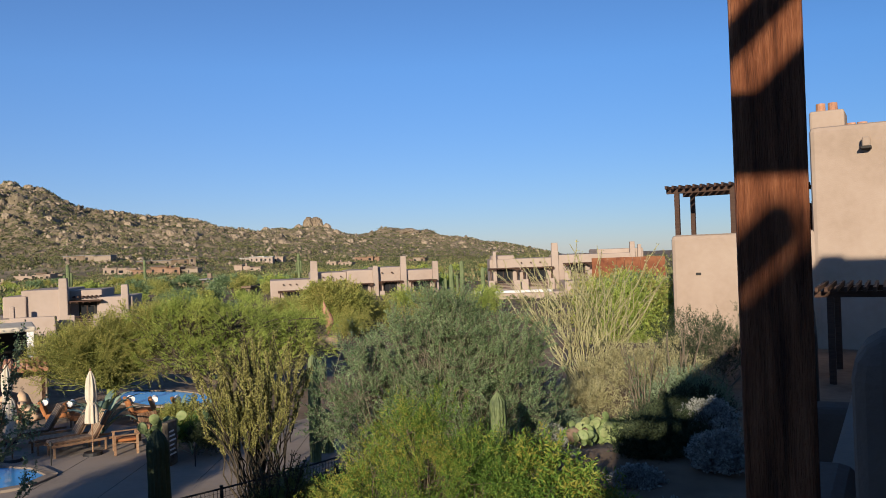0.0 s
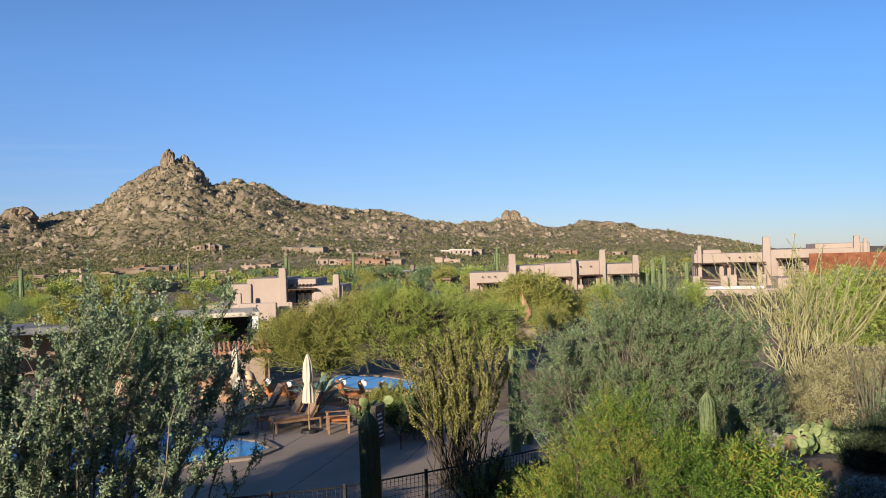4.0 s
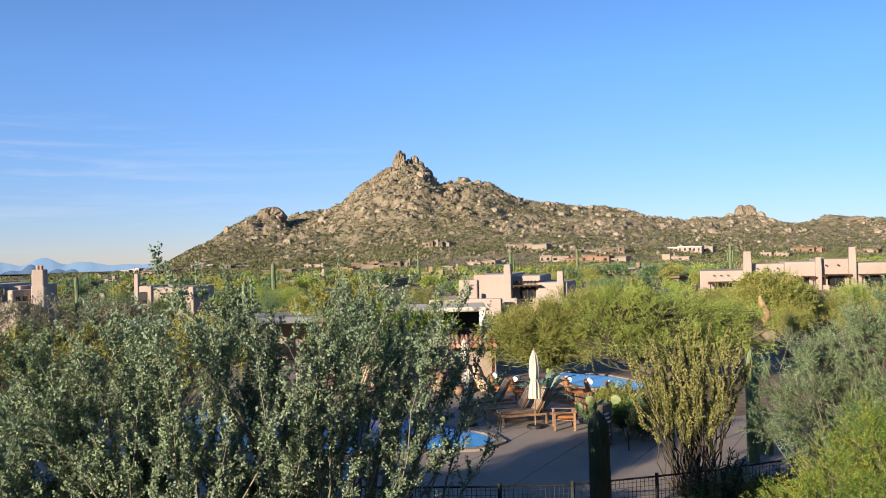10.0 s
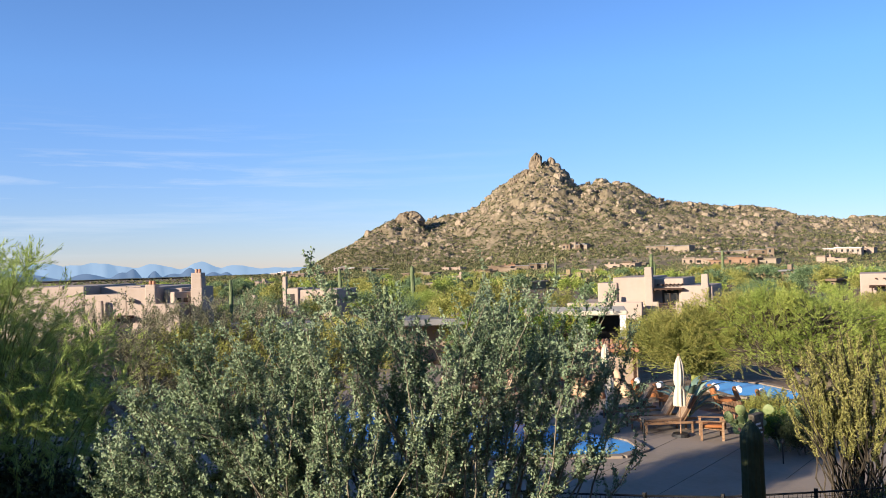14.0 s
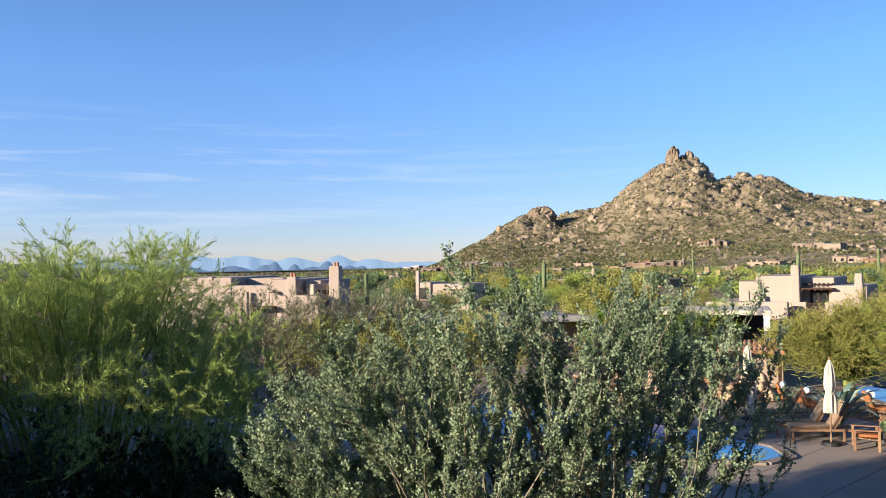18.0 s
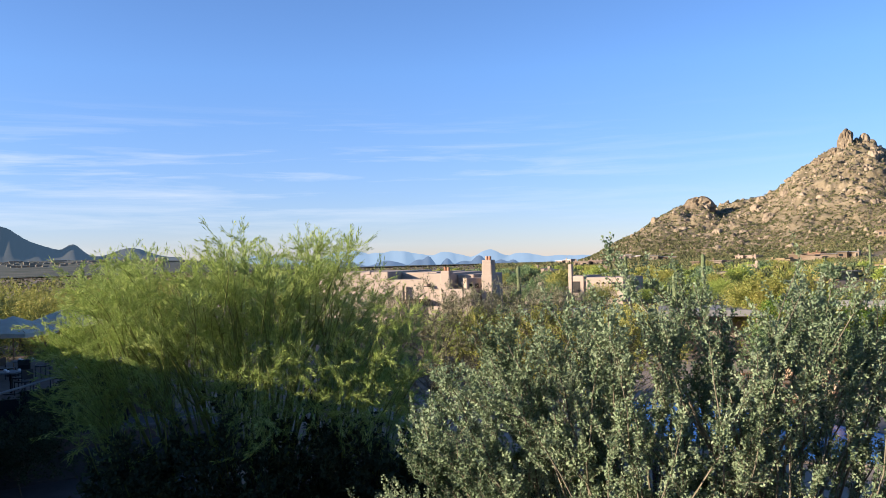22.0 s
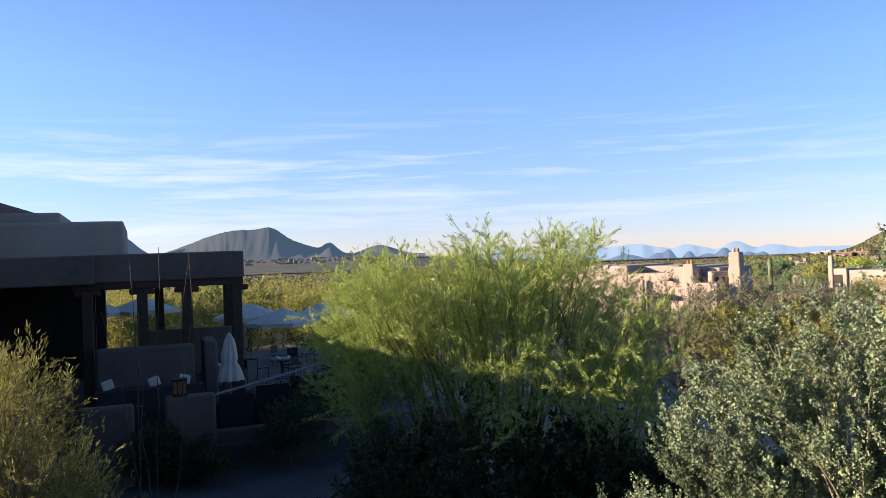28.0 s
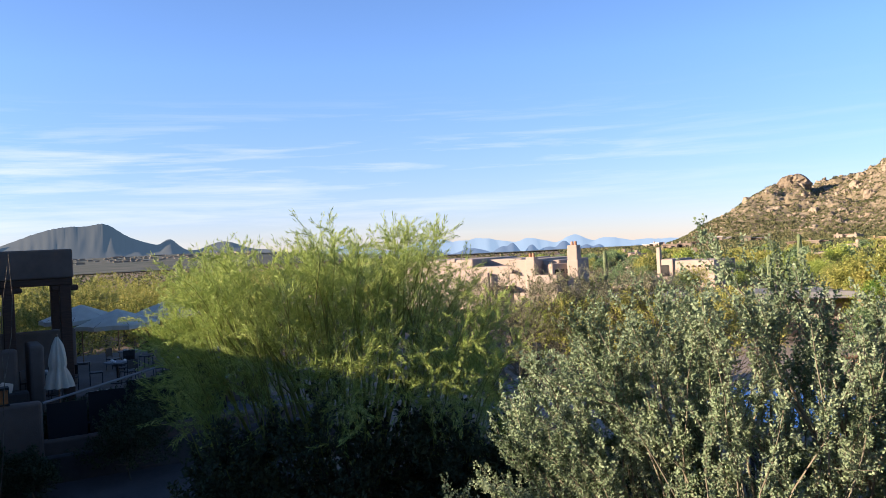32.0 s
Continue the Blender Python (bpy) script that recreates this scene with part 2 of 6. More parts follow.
M_LEAF_DRY = mat("dry_stem_leaf", [(0.212, 0.187, 0.088), (0.351, 0.325, 0.164), (0.450, 0.426, 0.237)], scale=2, rough=0.8, island=0.4, transl=0.15)
M_SCRUB = mat("slope_scrub_leaf", [(0.045, 0.058, 0.022), (0.100, 0.108, 0.042), (0.185, 0.170, 0.080)], scale=0.08, rough=0.85, island=0.5)
M_LEAF_STRAW = mat("straw_leaf", [(0.138, 0.138, 0.040), (0.276, 0.270, 0.081), (0.391, 0.356, 0.132)], scale=2, rough=0.8, island=0.4, transl=0.25)
M_LEAF_TWIG = mat("twiggy_leaf", [(0.130, 0.140, 0.075), (0.240, 0.240, 0.140), (0.340, 0.315, 0.210)], scale=1.5, rough=0.8, island=0.4, transl=0.25)
M_CACTUS = mat("cactus_skin", [(0.064, 0.089, 0.038), (0.128, 0.162, 0.068), (0.178, 0.204, 0.098)], scale=2, rough=0.6, bump=0.3)
# cactus skin darkened in its colour for plants in shade
M_CACTUS_SHADE = mat("shaded_cactus_skin", [(0.019, 0.031, 0.014), (0.039, 0.054, 0.023), (0.062, 0.077, 0.039)], scale=2, rough=0.6, bump=0.3)
M_PEAR = mat("prickly_pear_skin", [(0.108, 0.154, 0.054), (0.185, 0.239, 0.092), (0.262, 0.293, 0.131)], scale=3, rough=0.55, obj=0.5, bump=0.2)
M_AGAVE = mat("agave_leaf", [(0.115, 0.173, 0.127), (0.208, 0.289, 0.219), (0.300, 0.381, 0.289)], scale=3, rough=0.5, obj=0.3)
M_FLOWER = mat("yellow_flower", [(0.55, 0.38, 0.02), (0.7, 0.5, 0.04)], scale=4, rough=0.7, island=0.4)
M_ROCK = mat("granite", [(0.140, 0.108, 0.073), (0.255, 0.200, 0.139), (0.350, 0.280, 0.202)], scale=0.06, rough=0.95, bump=0.5, bump_scale=0.8, island=0.35, fine=0.5)
M_ROCK_NEAR = mat("boulder", [(0.185, 0.123, 0.085), (0.293, 0.216, 0.154)], scale=2, rough=0.9, bump=0.5)
M_BOULDER_WARM = mat("warm_boulder", [(0.26, 0.15, 0.085), (0.42, 0.27, 0.165), (0.54, 0.38, 0.25)], scale=1.5, rough=0.9, bump=0.4, obj=0.6)
M_ORANGE = mat("orange_cushion", [(0.30, 0.105, 0.035), (0.40, 0.17, 0.065)], scale=4, rough=0.85, obj=0.3)
M_GREY_ROOF = mat("grey_roof", [(0.154, 0.154, 0.154), (0.246, 0.239, 0.231)], scale=0.5, rough=0.9)
M_WHITE_ROOF = mat("white_roof", [(0.524, 0.516, 0.508), (0.616, 0.608, 0.601)], scale=0.5, rough=0.7)


def glass_mat():
    m = bpy.data.materials.new("window_glass")
    m.use_nodes = True
    b = m.node_tree.nodes["Principled BSDF"]
    b.inputs["Base Color"].default_value = (0.02, 0.022, 0.025, 1)
    b.inputs["Roughness"].default_value = 0.05
    return m


def water_mat():
    m = bpy.data.materials.new("pool_water")
    m.use_nodes = True
    n, l = m.node_tree.nodes, m.node_tree.links
    b = n["Principled BSDF"]
    b.inputs["Base Color"].default_value = (0.05, 0.27, 0.56, 1)
    b.inputs["Roughness"].default_value = 0.12
    b.inputs["Specular IOR Level"].default_value = 0.2
    t, w, bn = n.new("ShaderNodeTexCoord"), n.new("ShaderNodeTexNoise"), n.new("ShaderNodeBump")
    w.inputs["Scale"].default_value = 2.5
    bn.inputs["Strength"].default_value, bn.inputs["Distance"].default_value = 0.25, 0.03
    l.new(t.outputs["Object"], w.inputs["Vector"])
    l.new(w.outputs["Fac"], bn.inputs["Height"])
    l.new(bn.outputs["Normal"], b.inputs["Normal"])
    return m


def stripe_mat():
    """Woven cushion cloth with brown and cream stripes along its length."""
    m = bpy.data.materials.new("striped_cloth")
    m.use_nodes = True
    n, l = m.node_tree.nodes, m.node_tree.links
    b = n["Principled BSDF"]
    b.inputs["Roughness"].default_value = 0.9
    t, w, r = n.new("ShaderNodeTexCoord"), n.new("ShaderNodeTexWave"), n.new("ShaderNodeValToRGB")
    w.bands_direction = "Y"
    w.inputs["Scale"].default_value = 2.3
    w.inputs["Distortion"].default_value = 0.4
    r.color_ramp.elements[0].position, r.color_ramp.elements[0].color = 0.35, (0.13, 0.075, 0.045, 1)
    r.color_ramp.elements[1].position, r.color_ramp.elements[1].color = 0.6, (0.40, 0.29, 0.19, 1)
    l.new(t.outputs["Object"], w.inputs["Vector"])
    l.new(w.outputs["Fac"], r.inputs["Fac"])
    l.new(r.outputs["Color"], b.inputs["Base Color"])
    return m


def haze_glow_mat(name, col, base=None):
    """A far range: the bright air before it is painted as a faint glow."""
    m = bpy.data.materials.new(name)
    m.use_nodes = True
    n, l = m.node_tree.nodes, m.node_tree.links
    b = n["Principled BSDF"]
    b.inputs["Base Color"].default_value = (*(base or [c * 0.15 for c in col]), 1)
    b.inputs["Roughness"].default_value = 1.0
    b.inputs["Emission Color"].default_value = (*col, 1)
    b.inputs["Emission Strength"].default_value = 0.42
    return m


M_GLASS, M_WATER, M_STRIPE = glass_mat(), water_mat(), stripe_mat()


# ---- building blocks ----
def part(name, bm, material, parent=None, label=""):
    """Links a bmesh as one mesh object, under parent if there is one."""
    me = bpy.data.meshes.new(name)
    bm.to_mesh(me)
    bm.free()
    me.materials.append(material)
    ob = new(name, me)
    ob.parent = parent
    return tagged(ob, label)


def raw(name, verts, faces, material, parent=None, label="", smooth=False):
    me = bpy.data.meshes.new(name)
    if isinstance(faces, np.ndarray):
        k = faces.shape[1]
        me.vertices.add(len(verts))
        me.vertices.foreach_set("co", np.asarray(verts, dtype=np.float32).ravel())
        me.loops.add(faces.size)
        me.loops.foreach_set("vertex_index", faces.astype(np.int32).ravel())
        me.polygons.add(len(faces))
        me.polygons.foreach_set("loop_start", np.arange(len(faces), dtype=np.int32) * k)
        me.update(calc_edges=True)
        me.validate()
    else:
        me.from_pydata(verts, [], faces)
    me.materials.append(material)
    if smooth:
        me.polygons.foreach_set("use_smooth", [True] * len(me.polygons))
    ob = new(name, me)
    ob.parent = parent
    return tagged(ob, label)


def thing(name, m, label, category, group="", kind=""):
    ob = new(name)
    ob.matrix_basis = m
    return tagged(ob, label, category, group, kind)


def box(x0, x1, y0, y1, z0, z1, bevel=0.0, seg=2, bm=None):
    bm = bm or bmesh.new()
    vs = bmesh.ops.create_cube(bm, size=1)["verts"]
    bmesh.ops.scale(bm, vec=(x1 - x0, y1 - y0, z1 - z0), verts=vs)
    bmesh.ops.translate(bm, vec=((x0 + x1) / 2, (y0 + y1) / 2, (z0 + z1) / 2), verts=vs)
    if bevel:
        es = list({e for v in vs for e in v.link_edges})
        bmesh.ops.bevel(bm, geom=es, offset=bevel, segments=seg, affect="EDGES", profile=0.5)
    return bm


def rod(p, q, r0, r1=None, sides=8, bm=None):
    bm = bm or bmesh.new()
    p, q = Vector(p), Vector(q)
    m = Matrix.Translation((p + q) / 2) @ (q - p).to_track_quat("Z", "Y").to_matrix().to_4x4()
    bmesh.ops.create_cone(bm, cap_ends=True, segments=sides, radius1=r0, radius2=r0 if r1 is None else r1, depth=(q - p).length, matrix=m)
    return bm


def polar(az, d, z=0.0):
    a = radians(az)
    return Vector((-d * math.sin(a), d * math.cos(a), z))


def facing(az, d, z=0.0, turn=0.0):
    """A local frame at bearing az: its x runs to the right, its y away from the terrace."""
    p = polar(az, d, z)
    return pose(p.x, p.y, p.z, 0, 0, az + turn)


def unit(v):
    return v / np.maximum(np.linalg.norm(v, axis=-1, keepdims=True), 1e-9)


def tubes(paths, sides=4):
    """One mesh of tapered tubes: each path is (points n x 3, radii n)."""
    V, Fc, k = [], [], 0
    ang = np.arange(sides) * 2 * np.pi / sides
    for pts, rad in paths:
        pts = np.asarray(pts, dtype=float)
        tang = unit(np.gradient(pts, axis=0))
        ref = np.where(np.abs(tang[:, 2:3]) > 0.9, [[1.0, 0, 0]], [[0, 0, 1.0]])
        a = unit(np.cross(tang, ref))
        b = np.cross(tang, a)
        ring = pts[:, None] + np.asarray(rad)[:, None, None] * (np.cos(ang)[None, :, None] * a[:, None] + np.sin(ang)[None, :, None] * b[:, None])
        V.append(ring.reshape(-1, 3))
        n = len(pts)
        i = np.arange(n - 1)[:, None] * sides + np.arange(sides)[None]
        j = np.arange(n - 1)[:, None] * sides + (np.arange(sides)[None] + 1) % sides
        Fc.append(np.stack([i, j, j + sides, i + sides], -1).reshape(-1, 4) + k)
        k += n * sides
    return np.concatenate(V), np.concatenate(Fc)


def leaves(P, D, length, width, rng):
    """Diamond leaves at P pointing along D."""
    n = len(P)
    D = unit(D)
    side = unit(np.cross(D, rng.normal(size=(n, 3))))
    nor = np.cross(D, side)
    s = rng.uniform(0.7, 1.3, (n, 1))
    Ln, Wd = length * s, width * s
    mid = P + D * Ln * 0.5 + nor * Ln * 0.08
    V = np.stack([P, mid + side * Wd / 2, P + D * Ln, mid - side * Wd / 2], 1).reshape(-1, 3)
    return V, np.arange(4 * n).reshape(-1, 4)


def bend(p, q, rng, n=6, sag=0.08, lift=0.0):
    p, q = np.asarray(p, float), np.asarray(q, float)
    t = np.linspace(0, 1, n)[:, None]
    L = np.linalg.norm(q - p)
    w = rng.normal(size=3) * sag * L
    w[2] += lift * L
    return p + (q - p) * t + np.sin(np.pi * t) * w


def tree(name, label, place, lobes, spec, leaf_mat, bark_mat, seed, trunk_r=0.09, stems=1, category="tree", group="", fine=1):
    """A tree or shrub: limbs from the base to each lobe of the crown, twigs to sprays, leaves along the sprays.
    lobes: (x, y, z, rx, ry, rz, share), from the foot: x to the right, y away. spec: sprays, twiglets, leaves, length, leaf length, leaf width, leaf angle, up, out, shell."""
    rng = np.random.default_rng(seed)
    n_spray, n_twig, n_leaf, tl, ll, lw, ang, up, out, shell = spec
    top = thing(name, place, label, category, group)
    total = sum(b[6] for b in lobes)
    paths, twigs, LP, LD = [], [], [], []
    for li, (cx, cy, cz, rx, ry, rz, share) in enumerate(lobes):
        c, r = np.array([cx, cy, cz]), np.array([rx, ry, rz])
        foot = np.array([rng.normal() * 0.12, rng.normal() * 0.12, 0.0]) if stems > 1 else np.zeros(3)
        limb = bend(foot, c + np.array([0, 0, 0.15 * rz]), rng, 9, 0.06, 0.0)
        if stems == 1:
            limb[:3, :2] *= 0.25
        paths.append((limb, trunk_r * min(1, 1.2 * math.sqrt(share)) * np.linspace(1, 0.3, 9)))
        k = max(3, int(n_spray * share / total))
        d = unit(rng.normal(size=(k, 3)))
        d[:, 2] = np.where(d[:, 2] < -0.55, -d[:, 2], d[:, 2])
        wob = 1 + 0.25 * np.sin(d[:, 0] * 5 + li) * np.sin(d[:, 1] * 4 + 2 * li) + rng.normal(size=k) * 0.10
        S = c + d * r * ((shell + (1 - shell) * rng.random(k) ** 0.5) * wob)[:, None]
        for s, dd in zip(S, d):
            a = limb[rng.integers(3, 9)]
            br = bend(a, s, rng, 5, 0.10, -0.05)
            twigs.append((br, trunk_r * 0.22 * np.linspace(1, 0.25, 5)))
            for _ in range(n_twig):
                v = unit(dd * out + rng.normal(size=3) * 0.55 + np.array([0, 0, up]))
                L = tl * rng.uniform(0.6, 1.3)
                st = br[rng.integers(2, 5)] if rng.random() < 0.5 else s
                tip = st + v * L
                tw = bend(st, tip, rng, 4, 0.06)
                fine > 1 and twigs.append((tw, trunk_r * 0.05 * np.array([1.2, 1, 0.8, 0.4])))
                u = rng.uniform(0.08, 1.0, n_leaf)
                LP.append(st + (tip - st) * u[:, None] + rng.normal(size=(n_leaf, 3)) * 0.012)
                LD.append(v * math.cos(ang) + unit(rng.normal(size=(n_leaf, 3))) * math.sin(ang))
    v, f = tubes(paths, 7)
    raw("trunk", v, f, bark_mat, top, smooth=True)
    if fine:
        v, f = tubes(twigs, 3)
        raw("branchwork", v, f, bark_mat, top)
    v, f = leaves(np.concatenate(LP), np.concatenate(LD), ll, lw, rng)
    raw("crown", v, f, leaf_mat, top)
    return top


def fan_shrub(name, label, place, stems, spec, leaf_mat, bark_mat, seed, r0=0.03, category="shrub"):
    """Long stems from foot to tip, each clothed with leafy side shoots.
    stems: (foot, tip, rise of the arc, where the leaves begin). spec: shoots a metre, shoot length, leaves a shoot, leaf length, leaf width, leaf angle, up, along, spread."""
    rng = np.random.default_rng(seed)
    per, sl, nl, ll, lw, ang, up, along, spread = spec
    top = thing(name, place, label, category)
    limbs, twigs, LP, LD = [], [], [], []
    for foot, tip, rise, begin in stems:
        foot, tip = np.asarray(foot, float), np.asarray(tip, float)
        L = np.linalg.norm(tip - foot)
        t = np.linspace(0, 1, 13)[:, None]
        pts = foot + (tip - foot) * t + np.sin(np.pi * t) * (np.array([0, 0, rise * L]) + rng.normal(size=3) * 0.05 * L) + np.cumsum(rng.normal(size=(13, 3)) * 0.012 * L, 0) * t
        limbs.append((pts, r0 * np.linspace(1, 0.16, 13)))
        tang = unit(np.gradient(pts, axis=0))
        for _ in range(max(3, int(per * L * (1 - begin)))):
            u = begin + (1 - begin) * rng.random() ** 0.75
            k = min(11, int(u * 12))
            a = pts[k] + (pts[k + 1] - pts[k]) * (u * 12 - k)
            v = unit(tang[k] * along + rng.normal(size=3) * spread + np.array([0, 0, up]))
            n = sl * rng.uniform(0.45, 1.25) * (1.15 - 0.5 * u)
            tw = bend(a, a + v * n, rng, 4, 0.08)
            twigs.append((tw, r0 * 0.14 * np.array([1.2, 1, 0.8, 0.4])))
            q = rng.random(nl)
            i = np.minimum((q * 3).astype(int), 2)
            w = (q * 3 - i)[:, None]
            LP.append(tw[i] * (1 - w) + tw[i + 1] * w + rng.normal(size=(nl, 3)) * 0.012)
            LD.append(v * math.cos(ang) + unit(rng.normal(size=(nl, 3))) * math.sin(ang))
    v, f = tubes(limbs, 6)
    raw("trunk", v, f, bark_mat, top, smooth=True)
    v, f = tubes(twigs, 3)
    raw("branchwork", v, f, bark_mat, top)
    v, f = leaves(np.concatenate(LP), np.concatenate(LD), ll, lw, rng)
    raw("crown", v, f, leaf_mat, top)
    return top


# ---- land ----
HILLS = [  # bearing, distance, top, slope
    (31.5, 1000, 119, 0.85), (33.0, 1000, 107, 0.85), (34.6, 1000, 84, 0.75), (30.5, 1000, 111, 1.5), (27.6, 985, 93, 0.6), (26.1, 990, 85, 0.6), (24.0, 990, 63, 0.30), (21.5, 1000, 60, 0.25), (18.5, 1010, 55, 0.25),
    (16.4, 1000, 44, 0.3), (12.0, 1030, 38, 0.25), (40.8, 950, 62, 1.4), (42.1, 945, 53, 0.6), (38.2, 1000, 59, 0.45), (36.6, 1000, 59, 0.5), (43.4, 930, 37, 0.6),
    (45.2, 900, 20, 0.6), (9.2, 1050, 45, 0.3), (3.6, 1100, 36, 0.25), (1.4, 1100, 32, 0.25), (-1.0, 1120, 20, 0.25), (6.6, 1080, 28, 0.25), (-3.9, 1120, 17, 0.3),
]
HX = np.array([polar(a, d)[:2] for a, d, h, s in HILLS])
HH, HS, HD = np.array([h[2] for h in HILLS]), np.array([h[3] for h in HILLS]), np.array([h[1] for h in HILLS])


def base_z(r):
    return -0.008 * np.clip(r - 45, 0, 400) - 0.006 * np.clip(r - 900, 0, 4000)


def land(x, y):
    """Height of the land, without the boulders."""
    x, y = np.atleast_1d(np.asarray(x, float)), np.atleast_1d(np.asarray(y, float))
    r = np.hypot(x, y)
    b = base_z(r)
    rad = HX / HD[:, None]
    dx, dy = x[:, None] - HX[None, :, 0], y[:, None] - HX[None, :, 1]
    dr = dx * rad[:, 0] + dy * rad[:, 1]
    dt = -dx * rad[:, 1] + dy * rad[:, 0]
    k = HH[None] - np.sqrt((HS[None] * dt) ** 2 + (dr * np.clip(HS[None] * 0.5, 0.17, 0.42)) ** 2 + 8) + 3.5
    ga, gr = (x + 487) * 0.875 + (y - 862) * 0.484, (y - 862) * 0.875 - (x + 487) * 0.484
    k = k - (9 * np.exp(-(ga / 9) ** 2) * np.exp(-(gr / 55) ** 2))[:, None]
    s = 4.0
    top = np.log(np.exp(np.clip(k, -60, 130) / s).sum(1)) * s
    return np.maximum(b, np.where(top > b - 12, np.log(np.exp(b / s) + np.exp(top / s)) * s, b))


def hashed(i, j, seed):
    q = np.sin(i * 127.1 + j * 311.7 + seed * 74.7) * 43758.5453
    return q - np.floor(q)


def lumps(x, y, cell, seed):
    """Rounded blocks on a jittered grid: height 0 to 1 of the block that stands highest at each place."""
    gx, gy = np.floor(x / cell), np.floor(y / cell)
    out = np.zeros_like(x)
    for a in (-1, 0, 1):
        for b in (-1, 0, 1):
            i, j = gx + a, gy + b
            px, py = (i + hashed(i, j, seed)) * cell, (j + hashed(i, j, seed + 1)) * cell
            r, e = cell * (0.35 + 0.45 * hashed(i, j, seed + 2)), 0.6 + 0.8 * hashed(i, j, seed + 3)
            u = ((x - px) / (r * e)) ** 2 + ((y - py) * e / r) ** 2
            out = np.maximum(out, np.clip(1 - u * u, 0, 1) ** 0.5 * (0.3 + 0.7 * hashed(i, j, seed + 4)))
    return out


def swell(x, y, size, seed):
    """Smooth random field, 0 to 1."""
    u, v = x / size, y / size
    i, j = np.floor(u), np.floor(v)
    a, b = u - i, v - j
    a, b = a * a * (3 - 2 * a), b * b * (3 - 2 * b)
    return (hashed(i, j, seed) * (1 - a) + hashed(i + 1, j, seed) * a) * (1 - b) + (hashed(i, j + 1, seed) * (1 - a) + hashed(i + 1, j + 1, seed) * a) * b


def rough(x, y, h):
    """Crags, ribs and block piles on the slopes."""
    x, y, h = (np.atleast_1d(np.asarray(k, float)) for k in (x, y, h))
    w = np.clip((h - 2) / 30, 0, 1)
    rocky = np.clip(0.15 + h / 150 + 0.9 * (swell(x, y, 60, 3) - 0.45) + 0.4 * (swell(x, y, 22, 5) - 0.5), 0.12, 1)
    ribs = (swell(x, y, 38, 8) - 0.5) * 9 + (swell(x, y, 17, 9) - 0.5) * 5
    return w * (ribs * 0.8 + rocky * (lumps(x, y, 17, 11) * 7.0 + lumps(x, y, 8, 21) * 3.6) + lumps(x, y, 4.5, 31) * (0.6 + 1.3 * rocky) - 2.8)


def ground_sheet():
    na, rr = 144, np.concatenate([[0.5], np.geomspace(4, 4900, 90)])
    az = np.arange(na) * 2 * np.pi / na
    X, Y = -np.outer(rr, np.sin(az)).ravel(), np.outer(rr, np.cos(az)).ravel()
    Rg = np.hypot(X, Y)
    tilt = np.interp(np.degrees(np.repeat(az[None], len(rr), 0).ravel()), (0, 46, 52, 64, 80, 100, 130, 360), (0, 0, -0.008, -0.008, 0.022, 0.022, 0, 0))
    Zg = base_z(Rg) - 0.02 + tilt * np.clip(Rg - 900, 0, 4000)
    V = np.stack([X, Y, Zg], 1)
    i = np.arange(len(rr) - 1)[:, None] * na + np.arange(na)[None]
    j = np.arange(len(rr) - 1)[:, None] * na + (np.arange(na)[None] + 1) % na
    F4 = np.stack([i, j, j + na, i + na], -1).reshape(-1, 4)
    ob = raw("ground", V, F4, M_DIRT, smooth=True)
    tagged(ob, "dry brown desert soil with gravel under the shrubs", "ground", kind="structure")


def mountain():
    az = np.radians(np.linspace(-10, 52, 860))
    rr = np.concatenate([np.linspace(470, 640, 40), np.linspace(642, 1065, 215), np.linspace(1072, 1200, 22)])
    X, Y = -np.outer(rr, np.sin(az)).ravel(), np.outer(rr, np.cos(az)).ravel()
    H = land(X, Y)
    Zm = H + rough(X, Y, H) - np.where(H < -3, 1.5, 0.0)
    n = len(az)
    i = (np.arange(len(rr) - 1)[:, None] * n + np.arange(n - 1)[None])
    F4 = np.stack([i + 1, i, i + n, i + n + 1], -1).reshape(-1, 4)
    ob = raw("mountain", np.stack([X, Y, Zm], 1), F4, M_SLOPE)
    tagged(ob, "craggy granite mountain dotted with desert scrub", "mountain", kind="structure")


def rocks(rng, n, where, size):
    """Many boulders in one mesh, on the slopes."""
    bm = bmesh.new()
    bmesh.ops.create_icosphere(bm, subdivisions=1, radius=1)
    bv = np.array([v.co for v in bm.verts])
    bf = np.array([[v.index for v in f.verts] for f in bm.faces])
    bm.free()
    V, Fc, k = [], [], 0
    while k < n:
        x, y, h, w = where(rng)
        if rng.random() > w:
            continue
        s = size * rng.uniform(0.5, 1.0) / (0.22 + rng.random()) * rng.uniform(0.6, 1.25, 3)
        q = unit(bv + rng.normal(size=bv.shape) * 0.30) * (1 + rng.normal(size=(len(bv), 1)) * 0.16) * s
        a = rng.uniform(0, 6.28)
        q = q @ np.array([[math.cos(a), -math.sin(a), 0], [math.sin(a), math.cos(a), 0], [0, 0, 1]])
        V.append(q + [x, y, h - 0.25 * size])
        Fc.append(bf + k * len(bv))
        k += 1
    return np.concatenate(V), np.concatenate(Fc)


def slope_places(rng, n, d0=620, d1=1110):
    """Random places on the slopes: x, y, z and how rocky it is there."""
    a, d = np.radians(rng.uniform(-8, 49, n)), rng.uniform(d0, d1, n)
    x, y = -d * np.sin(a), d * np.cos(a)
    h = land(x, y)
    rocky = np.where(h < 2, 0, np.clip(0.3 + h / 130 + 0.9 * (swell(x, y, 60, 3) - 0.45), 0.12, 1))
    return np.stack([x, y, h + rough(x, y, h), rocky], 1), h


